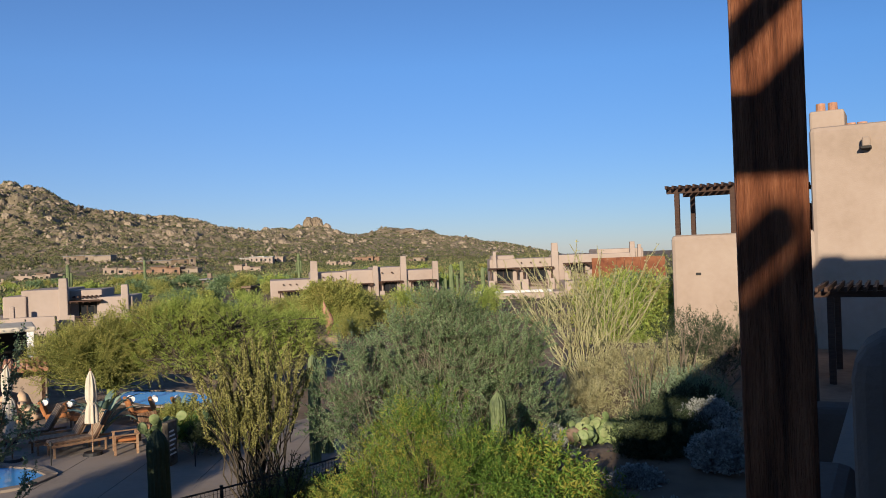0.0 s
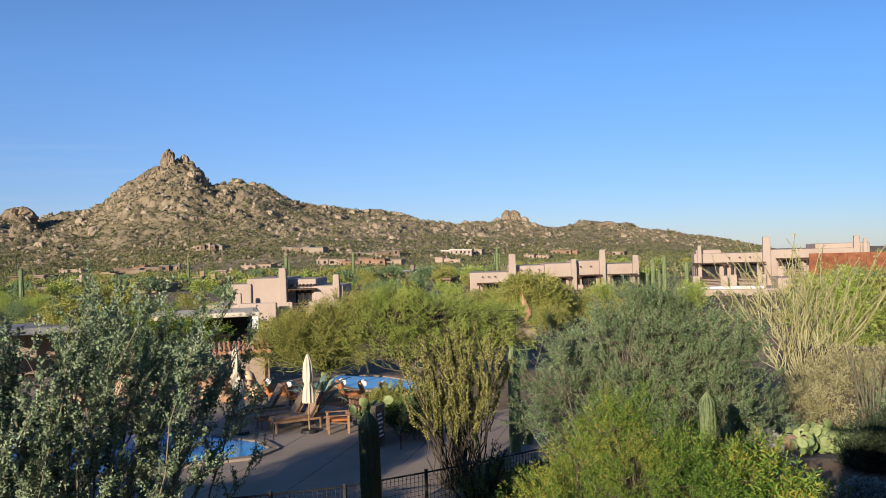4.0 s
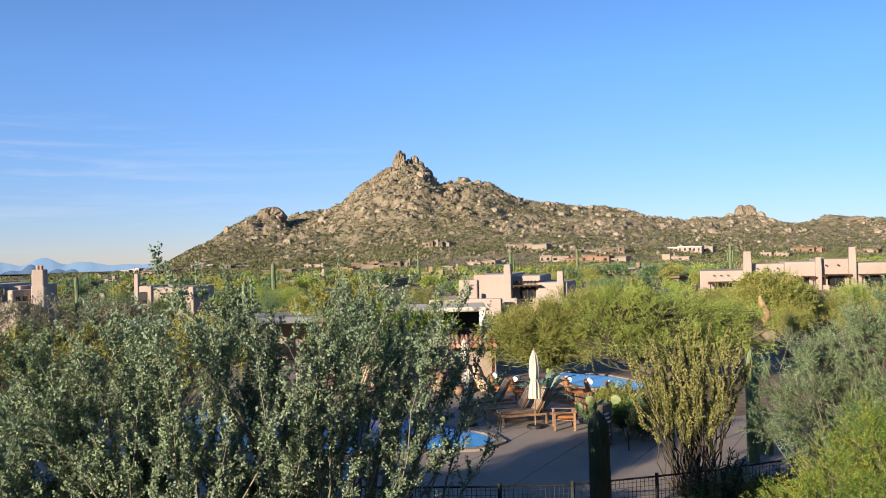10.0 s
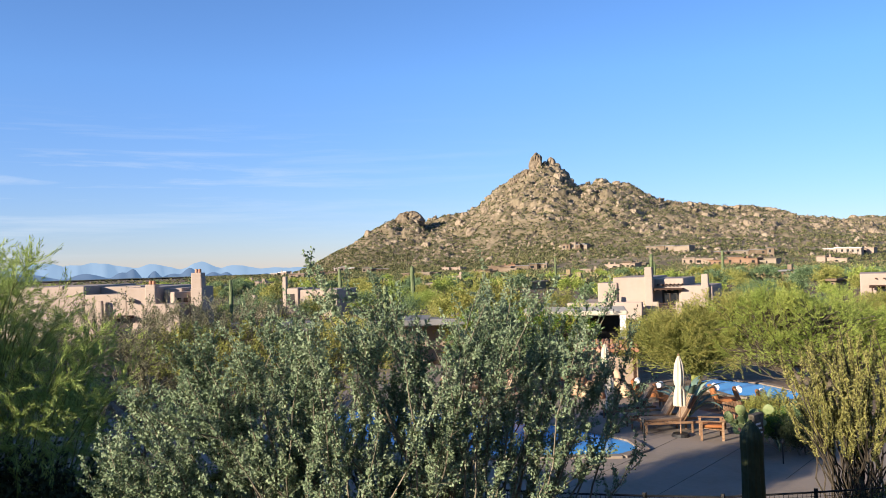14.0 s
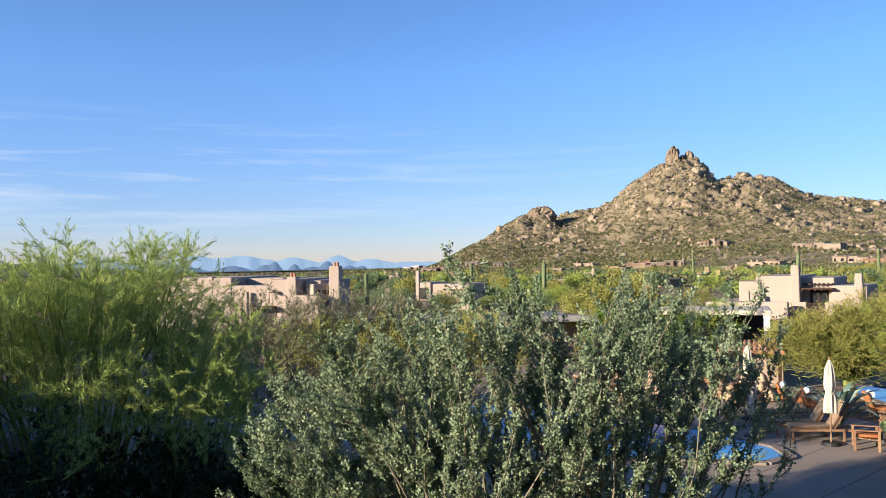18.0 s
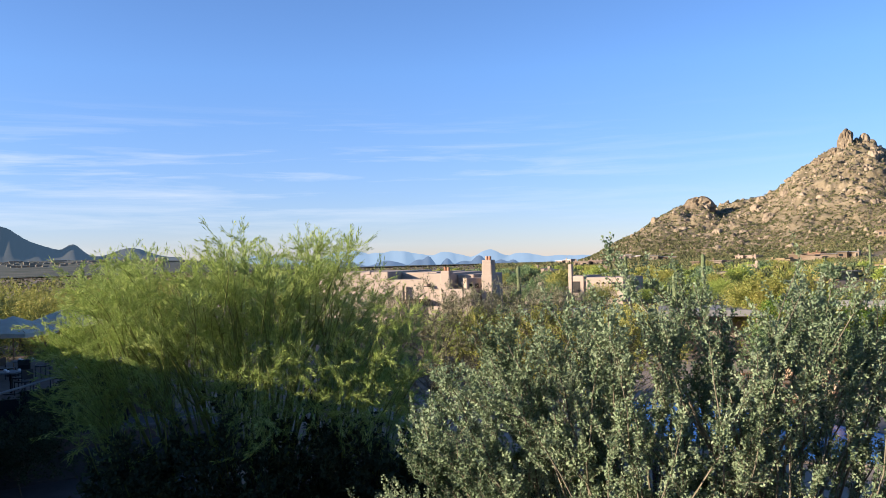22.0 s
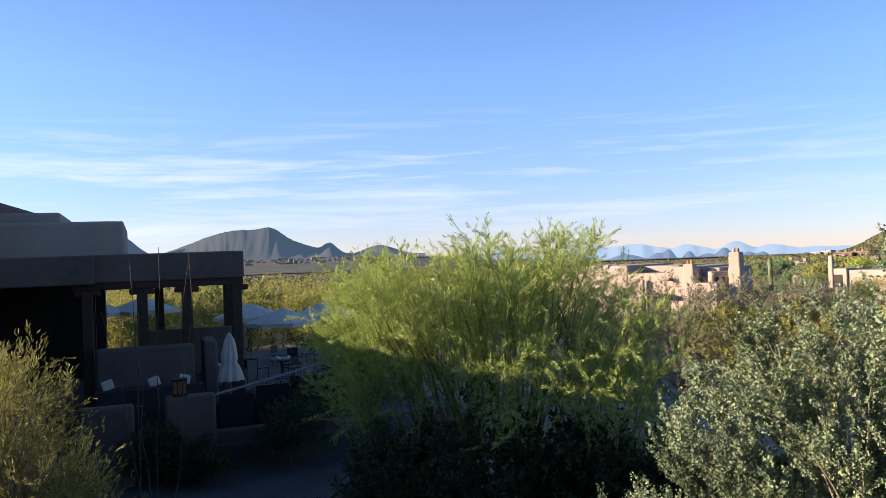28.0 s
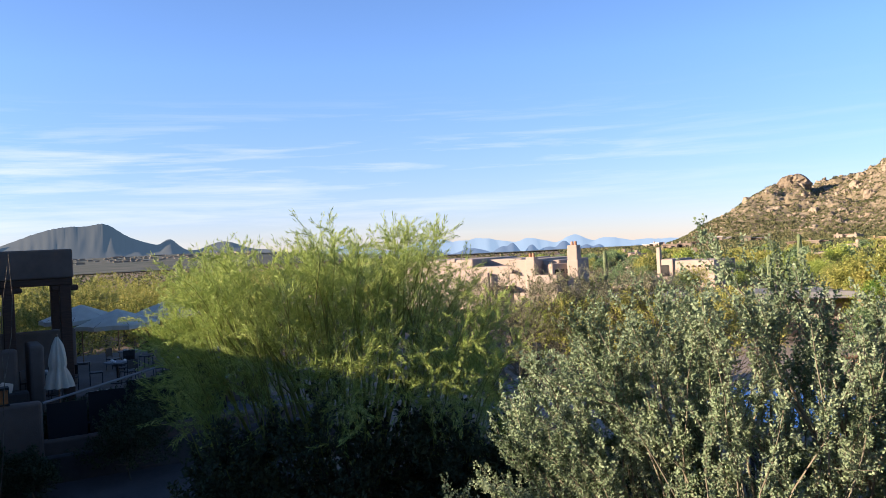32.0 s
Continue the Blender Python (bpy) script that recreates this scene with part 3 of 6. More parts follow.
def spire(name, az, d, z0, w, h, lean, seed, label, block=0.36, turn=0.0):
    """A granite tor: a rounded block, cracked along a few joints, narrower at the top."""
    bm = bmesh.new()
    bmesh.ops.create_icosphere(bm, subdivisions=4 if w > 6 else 3, radius=1)
    o = Vector((seed, seed * 0.7, 0))
    for v in bm.verts:
        c = v.co.copy()
        m = max(abs(c.x), abs(c.y), abs(c.z))
        c = c * (1 + block * (1 / m - 1))
        k = 1 - 0.16 * max(0, c.z) ** 2
        cell = noise.voronoi(c * 1.9 + o)[0]
        crack = -0.20 * max(0.0, 1 - (cell[1] - cell[0]) / 0.14)
        nn = noise.fractal(c * 1.5 + o, 0.8, 2.1, 4) * 0.20 + crack
        v.co = Vector((c.x * w * (k + nn), c.y * w * (k + nn), c.z * h * (1 + nn * 0.35)))
        v.co.x += lean * v.co.z
    ob = part(name, bm, M_ROCK)
    ob.matrix_basis = facing(az, d, z0, turn)
    tagged(ob, label, "rock")


def clumps(rng, pts, size, per):
    """Scrub: at each point a rough dome of leaf tufts."""
    P, D = [], []
    for x, y, z in pts:
        s = size * rng.uniform(0.5, 1.5)
        d = unit(rng.normal(size=(per, 3)))
        d[:, 2] = np.abs(d[:, 2])
        P.append(np.array([x, y, z]) + d * s * np.array([1, 1, 0.75]) * rng.uniform(0.3, 1, (per, 1)))
        D.append(d + rng.normal(size=(per, 3)) * 0.5)
    return np.concatenate(P), np.concatenate(D)


def far_range(name, az0, az1, d, z0, peaks, material, label, seed, jag=0.1):
    """A distant range: a slope up to a jagged crest."""
    n = 240
    V, Fc = [], []
    for i in range(n):
        a = az0 + (az1 - az0) * i / (n - 1)
        h = 0.0
        for pa, ph, pw in peaks:
            h += (ph * math.exp(-((a - pa) / pw) ** 2)) ** 4
        h = h ** 0.25
        h += (jag * h + 3 * jag / 0.1) * noise.fractal(Vector((a * 0.9, seed, 0)), 0.8, 2.0, 5)
        p, q = polar(a, d), polar(a, d - 420)
        mid = polar(a, d - 180 + 60 * noise.noise(Vector((a * 1.3, seed, 5))))
        V += [(q.x, q.y, z0 - 30), (mid.x, mid.y, z0 + 0.45 * max(0, h)), (p.x, p.y, z0 + max(0, h))]
        if i:
            k = 3 * i
            Fc += [(k - 3, k, k + 1, k - 2), (k - 2, k + 1, k + 2, k - 1)]
    ob = raw(name, V, Fc, material, smooth=True)
    tagged(ob, label, "mountains", kind="structure")


ground_sheet()
mountain()
rg = np.random.default_rng(5)
q, h = slope_places(rg, 60000)
q = q[rg.random(len(q)) < q[:, 3] ** 1.3]
it = iter(q[:19000])
v, f = rocks(rg, min(19000, len(q)), lambda r_: (*next(it)[:3], 1.1), 0.78)
tagged(raw("boulders", v, f, M_ROCK), "granite boulders strewn over the mountain slope", "boulders", kind="stuff")
q, h = slope_places(rg, 60000)
q = q[(h > -3) & (rg.random(len(q)) < np.where(q[:, 0] > -330, 0.42, np.where(h < 20, 0.95, 0.75)) * (1.05 - 0.5 * q[:, 3]))][:26000]
P_, D_ = clumps(rg, q[:, :3], 1.15, 8)
v, f = leaves(P_, D_, 1.25, 0.85, rg)
tagged(raw("slope_scrub", v, f, M_SCRUB), "dark green desert scrub on the mountain slope", "scrub", kind="stuff")
# the summit: a tall slab, a dark cleft, a broken tower, blocks on both shoulders
for az, d, z0, w, h, lean, seed, lab in (
        (32.12, 990, 114, 8.2, 19, 0.10, 1.3, "tall smooth granite slab on the mountain summit"), (31.02, 1000, 116, 6.0, 12.5, -0.04, 4.1, "broken granite tower beside the summit slab"),
        (30.62, 1000, 112, 5.0, 9, -0.1, 5.6, "stepped granite block beside the summit tower"), (30.1, 998, 103, 6.0, 8, -0.1, 6.2, "granite block on the summit's falling shoulder"),
        (31.5, 1003, 106, 13, 11, 0, 7.7, "granite block under the summit"), (32.75, 985, 104, 7.0, 9, 0.08, 23.0, "square granite block below the summit slab"),
        (33.5, 982, 94, 7.5, 9.5, 0.1, 19.0, "granite shoulder below the summit slab"), (32.3, 972, 100, 7.5, 10, 0.05, 27.0, "granite buttress below the summit slab"),
        (31.2, 965, 84, 8.5, 13, 0.1, 29.0, "steep granite buttress below the summit"), (29.9, 945, 66, 8.0, 13, -0.12, 12.0, "split granite crag on the mountain face"),
        (31.0, 935, 62, 7.5, 13, 0.15, 14.0, "leaning granite crag on the mountain face"), (29.2, 940, 68, 6.0, 9, -0.1, 15.0, "granite crag on the mountain face"),
        (30.55, 890, 30, 6.0, 8.0, -0.15, 16.0, "split dark granite crag low on the slope"), (34.6, 960, 70, 6.0, 7, 0, 18.0, "granite outcrop on the long slope"),
        (38.6, 900, 36, 5.5, 5.5, 0, 20.0, "rounded granite outcrop on the slope"), (27.6, 985, 89, 7.0, 6, 0, 31.0, "granite blocks on the second summit"), (26.4, 988, 83, 6.0, 5.5, 0, 33.0, "granite blocks on the second summit"),
        (41.0, 940, 50, 17, 15, 0.05, 9.0, "great smooth granite dome on the mountain shoulder"), (42.4, 930, 38, 11, 12, 0.15, 10.5, "granite slab leaning on the shoulder dome"),
        (43.7, 905, 28, 10, 9, 0.1, 17.0, "granite crag low on the mountain shoulder"), (44.7, 900, 20, 9, 8, 0.1, 17.9, "granite slab at the foot of the shoulder"),
        (9.25, 1042, 46, 7.5, 10.5, 0.06, 24.7, "broken granite knob on the ridge"), (8.66, 1045, 46, 8.0, 11, -0.08, 8.4, "flat-topped granite knob on the ridge"), (8.0, 1045, 42, 6.0, 6, 0, 2.9, "granite block beside the ridge knob"),
        (9.9, 1042, 42, 6.0, 6, 0, 3.9, "granite block beside the ridge knob"), (16.0, 990, 37, 14, 9, 0, 35.0, "broad pale granite dome on the ridge"), (14.6, 985, 33, 8, 6, 0, 36.0, "pale granite dome on the ridge"),
        (2.4, 1090, 34, 16, 6, 0, 37.0, "broad smooth granite dome on the far ridge"), (12.1, 1030, 40, 6, 5, 0, 38.0, "granite tor on the ridge")):
    spire("rock_spire" if d > 980 and z0 > 110 else "rock_outcrop", az, d, z0, w, h, lean, seed, lab, 0.0 if d > 1020 else 0.3)

rc = np.random.default_rng(77)
q, h = slope_places(rc, 900, 800, 1010)
q = q[(q[:, 2] > 14) & (rc.random(len(q)) < 0.25 + q[:, 2] / 120)][:110]
for x, y, z, w_ in q:
    sz = rc.uniform(2.2, 4.8)
    spire("rock_outcrop", math.degrees(math.atan2(-x, y)), math.hypot(x, y), z - 0.2 * sz, sz, sz * rc.uniform(0.7, 1.4), rc.uniform(-0.2, 0.2), float(rc.uniform(0, 90)), "cracked granite outcrop on the mountain slope", 0.5, rc.uniform(-40, 40))

# haze over the ranges and the hill is painted on as blue emission
M_FAR1, M_FAR2, M_FAR3 = haze_glow_mat("hazy_range_blue", (0.125, 0.215, 0.36)), haze_glow_mat("hazy_range_pale", (0.31, 0.47, 0.67)), haze_glow_mat("hazy_hill", (0.040, 0.074, 0.116), (0.022, 0.024, 0.019))
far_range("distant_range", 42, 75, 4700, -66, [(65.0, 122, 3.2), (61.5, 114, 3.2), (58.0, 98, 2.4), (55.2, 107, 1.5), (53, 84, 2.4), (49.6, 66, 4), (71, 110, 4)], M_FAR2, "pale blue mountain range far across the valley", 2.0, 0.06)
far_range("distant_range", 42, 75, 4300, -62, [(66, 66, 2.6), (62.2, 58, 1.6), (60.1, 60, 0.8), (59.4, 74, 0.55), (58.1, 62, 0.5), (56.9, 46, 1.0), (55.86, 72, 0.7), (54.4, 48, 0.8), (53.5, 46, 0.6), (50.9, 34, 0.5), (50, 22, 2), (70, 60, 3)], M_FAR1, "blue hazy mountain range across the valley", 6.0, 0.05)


def shaded_hill(name, az0, az1, d, z0, peaks, label, seed):
    """A hill with gullies, its near side in shade."""
    na, nr = 300, 40
    A, U = np.meshgrid(np.linspace(az0, az1, na), np.linspace(0, 1, nr))
    P = (sum((ph * np.exp(-((A - pa) / pw) ** 2)) ** 3 for pa, ph, pw in peaks)) ** (1 / 3)
    w = A * 17 + 4 * swell(A * 10, U * 10, 6, seed)
    gully = (swell(w, U * 6, 11, seed + 1) - 0.5) * 0.06 + (swell(w + 5 * U, U * 9, 4.5, seed + 2) - 0.5) * 0.03
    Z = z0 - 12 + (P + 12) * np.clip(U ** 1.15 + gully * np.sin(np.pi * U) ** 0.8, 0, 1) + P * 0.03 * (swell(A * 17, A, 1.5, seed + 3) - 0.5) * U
    D = d - 420 * (1 - U)
    a = np.radians(A)
    V = np.stack([-D * np.sin(a), D * np.cos(a), Z], -1).reshape(-1, 3)
    i = np.arange(nr - 1)[:, None] * na + np.arange(na - 1)[None]
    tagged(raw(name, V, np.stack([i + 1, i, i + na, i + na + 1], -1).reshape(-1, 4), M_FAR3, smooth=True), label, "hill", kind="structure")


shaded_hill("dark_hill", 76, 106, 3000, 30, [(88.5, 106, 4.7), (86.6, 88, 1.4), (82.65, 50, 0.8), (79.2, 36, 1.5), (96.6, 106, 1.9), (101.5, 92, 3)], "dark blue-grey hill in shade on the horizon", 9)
# the wide valley floor, grown over with far scrub
M_VALLEY = mat("valley_scrub", [(0.026, 0.036, 0.024), (0.060, 0.068, 0.046), (0.115, 0.108, 0.082)], scale=0.02, rough=0.95, fine=0.11)
av, rv = np.radians(np.linspace(44, 112, 90)), np.geomspace(820, 4890, 60)
Av, Rv = np.meshgrid(av, rv)
Tv = np.interp(np.degrees(Av), (46, 52, 64, 80, 100, 130), (0, -0.008, -0.008, 0.022, 0.022, 0))
Zv = base_z(Rv) + 1.0 + Tv * np.clip(Rv - 900, 0, 4000)
i = np.arange(59)[:, None] * 90 + np.arange(89)[None]
tagged(raw("valley_floor", np.stack([-Rv * np.sin(Av), Rv * np.cos(Av), Zv], -1).reshape(-1, 3), np.stack([i + 1, i, i + 90, i + 91], -1).reshape(-1, 4), M_VALLEY, smooth=True), "wide valley floor covered with far desert scrub", "ground", kind="structure")
# pale roofs of the far town
rtn = np.random.default_rng(91)
bm = bmesh.new()
for k in range(420):
    az_ = rtn.uniform(50, 67) if k < 190 else rtn.uniform(77, 97)
    d_ = rtn.uniform(2000, 3400) if k < 190 else rtn.uniform(1500, 2500)
    p = polar(az_, d_)
    zt = float(base_z(d_)) + (-0.008 if k < 190 else 0.022) * (d_ - 900)
    w_, h_ = rtn.uniform(2, 7), rtn.uniform(2, 4.5)
    box(p.x - w_, p.x + w_, p.y - w_, p.y + w_, zt - 3, zt + h_, bm=bm)
tagged(part("distant_town", bm, M_STUCCO_FAR), "pale low roofs of the distant town", "town", kind="stuff")


# ---- pueblo buildings ----
def stucco_block(parent, x0, x1, y0, y1, z0, z1, material, bevel=0.18, name="wall"):
    return part(name, box(x0, x1, y0, y1, z0, z1, bevel, 2), material, parent)


def chimney(parent, x, y, z0, z1, w, material, pots=0):
    """A stucco stack that steps in towards its top, as the old adobe ones do."""
    bm = box(x - w * 0.54, x + w * 0.54, y - w / 2, y + w / 2, z0, z1 - w * 1.3, 0.1, 2)
    box(x - w * 0.5, x + w * 0.5, y - w * 0.47, y + w * 0.47, z1 - w * 1.6, z1 - w * 0.35, 0.1, 2, bm)
    box(x - w * 0.47, x + w * 0.47, y - w * 0.45, y + w * 0.45, z1 - w * 0.6, z1, 0.08, 2, bm)
    c = part("chimney", bm, material, parent)
    for i in range(pots):
        o = (i - (pots - 1) / 2) * 0.32
        part("chimney_pot", rod((x + o, y, z1 - 0.05), (x + o, y, z1 + 0.32), 0.14, 0.13, 10), M_TILE_CLAY, c, "terracotta chimney pot")


def loggia(parent, x0, x1, z0, z1, yf, material, posts=True):
    """A porch: a dark panel on the wall for its shade, glazed doors, a timber shade roof on posts and corbels, a low
    balcony wall.
    """
    m = (x1 - x0) * 0.17
    # no real hollow: the shade is a dark panel proud of the wall
    part("recess", box(x0 + m, x1 - m, yf - 0.02, yf + 0.25, z0, z1 - 0.1), M_DARK, parent, "dark panel on the wall for the porch shade")
    n = max(2, int((x1 - x0 - 2 * m) / 1.1))
    for i in range(n):
        a = x0 + m + 0.15 + (x1 - x0 - 2 * m - 0.3) * i / n
        b = a + (x1 - x0 - 2 * m - 0.3) / n - 0.14
        w = part("window", box(a, b, yf - 0.06, yf - 0.03, z0 + 0.05, z1 - 0.5), M_GLASS, parent, "dark glazed porch door")
        part("window_frame", box(a - 0.06, a, yf - 0.09, yf - 0.02, z0, z1 - 0.45), M_WOOD_DARK, w)
    part("porch_roof", box(x0 - 0.25, x1 + 0.25, yf - 1.5, yf - 0.02, z1 - 0.06, z1 + 0.08, 0.03, 1), M_WOOD_DARK, parent, "dark timber porch roof")
    for i in range(int((x1 - x0) / 0.55)):
        part("rafter_end", box(x0 + i * 0.55, x0 + i * 0.55 + 0.12, yf - 1.68, yf - 1.5, z1 - 0.16, z1 - 0.04), M_WOOD_DARK, parent)
    if posts:
        for a in (x0, x1 - 0.18):
            p = part("post", box(a, a + 0.18, yf - 1.4, yf - 1.22, z0 - 0.6, z1 - 0.06), M_WOOD_DARK, parent)
            part("corbel", box(a - 0.3, a + 0.48, yf - 1.38, yf - 1.24, z1 - 0.28, z1 - 0.06, 0.04, 1), M_WOOD_DARK, p)
    part("balcony_wall", box(x0 - 0.25, x0 + m, yf - 1.75, yf - 1.5, z0 - 1.2, z0 + 0.5, 0.08, 2), material, parent)
    part("balcony_wall", box(x1 - m, x1 + 0.25, yf - 1.75, yf - 1.5, z0 - 1.2, z0 + 0.5, 0.08, 2), material, parent)
    for i in range(5):
        part("balcony_rail", box(x0 + m, x1 - m, yf - 1.66, yf - 1.61, z0 - 0.5 + i * 0.2, z0 - 0.42 + i * 0.2), M_WOOD_DARK, parent)


def guest_house_long():
    g = thing("guest_house", facing(11.96, 130, 0), "pink stucco pueblo guest house with timber porches", "house")
    S, zb = M_STUCCO_P, -4.0
    for x0, x1, y0, zt in ((0, 6.6, 0, 2.4), (6.4, 12.0, 1.2, 3.3), (12.0, 16.6, 0.9, 3.5), (16.4, 21.2, 1.1, 3.8), (21.2, 26.6, 0.6, 3.2)):
        stucco_block(g, x0, x1, y0, y0 + 9, zb, zt, S)
    for x, zt, w in ((6.8, 5.2, 1.1), (16.5, 4.1, 0.8), (21.0, 5.5, 0.9), (26.2, 4.5, 0.9)):
        chimney(g, x, 0.4, zb, zt, w, S)
    for x0, x1, z0, z1, yf in ((1.4, 5.6, -0.9, 0.7, -0.02), (12.6, 15.8, -0.6, 1.3, 0.88), (17.2, 20.6, -0.4, 1.5, 1.08), (22.0, 26.0, -0.4, 1.5, 0.58)):
        loggia(g, x0, x1, z0, z1, yf, S)
    for x, z in ((2, 1.7), (3, 1.7), (4, 1.7), (8.2, 2.6), (9.6, 2.6), (11, 2.6), (17.6, 2.9), (19.2, 2.9)):
        part("viga_end", rod((x, -0.4 if x < 6 else 0.6, z), (x, 1.5, z), 0.11, None, 8), M_WOOD_DARK, g)
    return g


def guest_house_high():
    g = thing("guest_house", facing(-0.75, 110, 0), "pink stucco pueblo house with rust-red screen wall", "house")
    S, zb = M_STUCCO_P, -5
    for x0, x1, y0, y1, zt in ((0, 14.4, -4, 4, 0.3), (4.9, 14.1, 4, 12, 4.6), (5.2, 8.4, 4.4, 10, 5.1), (14.1, 24.5, 3.4, 12, 4.9), (14.3, 27, -3, 3.4, 1.5), (20, 26.5, 5, 12, 5.5)):
        stucco_block(g, x0, x1, y0, y1, zb, zt, S)
    for x, zt, w in ((5.6, 5.7, 0.5), (13.9, 6.6, 0.9), (24.6, 6.4, 0.7), (25.6, 6.0, 0.5)):
        chimney(g, x, 3.6, zb, zt, w, S)
    loggia(g, 4.9, 8.7, 1.2, 3.3, 3.98, S)
    loggia(g, 9.4, 13.4, 1.3, 3.3, 3.98, S)
    loggia(g, 15.2, 18.6, 2.3, 3.7, 3.38, S)
    part("white_roof_edge", box(2.4, 12.6, -4.15, -3.7, 0.28, 0.62, 0.03, 1), M_WHITE_ROOF, g, "white painted roof edge")
    for i in range(9):
        part("screen_panel", box(18.6 + i * 1.1, 19.66 + i * 1.1, 1.2, 1.32, 1.6, 4.3), M_RUST, g, "rusty steel screen panel")
    part("patio_roof", box(7.2, 18.5, -9, -4.2, -2.6, -2.2, 0.04, 1), M_RUST, g, "rust-brown patio roof")
    for x in (7.6, 11, 14.5, 18):
        part("post", box(x, x + 0.3, -8.8, -8.5, -5, -2.6), M_WOOD_DARK, g)
    for x in (9.3, 10.6, 11.9):
        part("viga_end", rod((x, 3.6, 4.0), (x, 5, 4.0), 0.1), M_WOOD_DARK, g)
    return g


def guest_house_left():
    g = thing("guest_house", facing(29.99, 85, 0, -18), "pink stucco pueblo house with square chimneys", "house")
    S, zb = M_STUCCO_P, -3
    for x0, x1, y0, y1, zt in ((0, 4.2, -2, 5, 1.3), (2.6, 4.6, 0, 7, 3.2), (4.1, 8.0, 0.3, 8, 3.7), (7.9, 10.8, 1.6, 8, 3.5), (10.6, 13.6, 1.0, 7, 2.8), (3.8, 7.6, -2.4, -1.8, 1.4)):
        stucco_block(g, x0, x1, y0, y1, zb, zt, S, 0.12)
    chimney(g, 7.75, 0.2, zb, 4.7, 0.75, S)
    chimney(g, 12.95, 0.9, zb, 3.9, 0.65, S)
    chimney(g, 4.0, -2.1, zb, 2.4, 0.4, S)
    loggia(g, 8.3, 10.7, 0.8, 2.5, 1.58, S, False)
    for i in range(7):
        part("viga_end", rod((8.4 + i * 0.38, 0.9, 2.9), (8.4 + i * 0.38, 2, 2.9), 0.09), M_WOOD_DARK, g)
    return g


def lodge_low():
    g = thing("lodge", facing(58.1, 75, 0, -27) @ Matrix.Translation((-2.74, 0, 0)), "tan stucco lodge with clay chimney pots", "house")
    S, zb = M_STUCCO_P, -3
    for x0, x1, y0, y1, zt in ((-12, -4.0, 0.0, 9, 4.55), (-4.0, -0.1, 2.6, 9, 4.4), (-4.0, -0.1, 0.0, 2.55, 3.8), (-0.1, 2.7, -0.05, 9, 4.32), (2.7, 4.4, 1.3, 8, 4.15), (2.7, 5.0, -0.6, 1.25, 2.9)):
        stucco_block(g, x0, x1, y0, y1, zb, zt, S, 0.1)
    side = part("wall", box(0, 2.6, 0, 4, zb, 3.85, 0.1, 2), S, g)
    side.matrix_basis = Matrix.Translation((4.1, 0.3, 0)) @ Matrix.Rotation(radians(52), 4, "Z")
    part("parapet_step", box(-6.4, -5.9, -0.1, 0.6, 4.3, 4.62, 0.06, 1), S, g)
    chimney(g, 2.2, 0.2, zb, 4.55, 0.95, S, 2)
    chimney(g, 5.85, 1.4, zb, 5.45, 1.0, S, 2)
    chimney(g, -2.2, -0.5, zb, 3.25, 0.42, S)
    for i in range(4):
        w = part("window", box(0.3 + i * 0.58, 0.66 + i * 0.58, -0.03, 0.1, 3.0, 3.32), M_GLASS, g)
        w.matrix_basis = side.matrix_basis.copy()
        part("window_frame", box(0.26 + i * 0.58, 0.70 + i * 0.58, -0.06, -0.02, 2.94, 3.0), M_WOOD_DARK, w)
    part("canale", box(0.35, 0.6, -0.75, 0.1, 3.2, 3.38, 0.03, 1), S, g)
    part("canale_lip", box(0.3, 0.65, -0.8, -0.1, 3.12, 3.2), M_DARK, g)
    part("awning", box(-1.7, 0.6, -1.2, -0.06, 1.7, 1.95, 0.04, 1), M_WOOD_DARK, g, "dark timber awning")
    # flat dark panel for the unlit opening
    part("doorway", box(-1.5, 0.3, -0.08, 0.1, 0.0, 1.7), M_DARK, g)
    return g


def small_lodge():
    g = thing("lodge", facing(49.96, 105, 0, -30), "small tan stucco lodge with one chimney", "house")
    S = M_STUCCO_P
    for x0, x1, y0, y1, zt in ((0, 2.2, 0, 5, 3.0), (1.9, 7.4, 0.3, 6, 2.8), (-5.5, -1.0, -2, 3, 0.6), (-3, 0, -1.5, 0, 1.0)):
        stucco_block(g, x0, x1, y0, y1, -3, zt, S, 0.1)
    chimney(g, 0.35, 0.1, -3, 4.5, 0.5, S)
    chimney(g, -2.9, -1.8, -3, 2.3, 0.6, S)
    # dark panel on the wall face in place of a shaded hollow
    part("recess", box(0.5, 1.7, -0.04, 0.2, 0.9, 2.3), M_DARK, g)
    for i in range(4):
        part("viga_end", rod((4 + i * 0.8, 0, 2.1), (4 + i * 0.8, 1, 2.1), 0.1), M_WOOD_DARK, g)
    return g


guest_house_long()
guest_house_high()
guest_house_left()
lodge_low()
small_lodge()


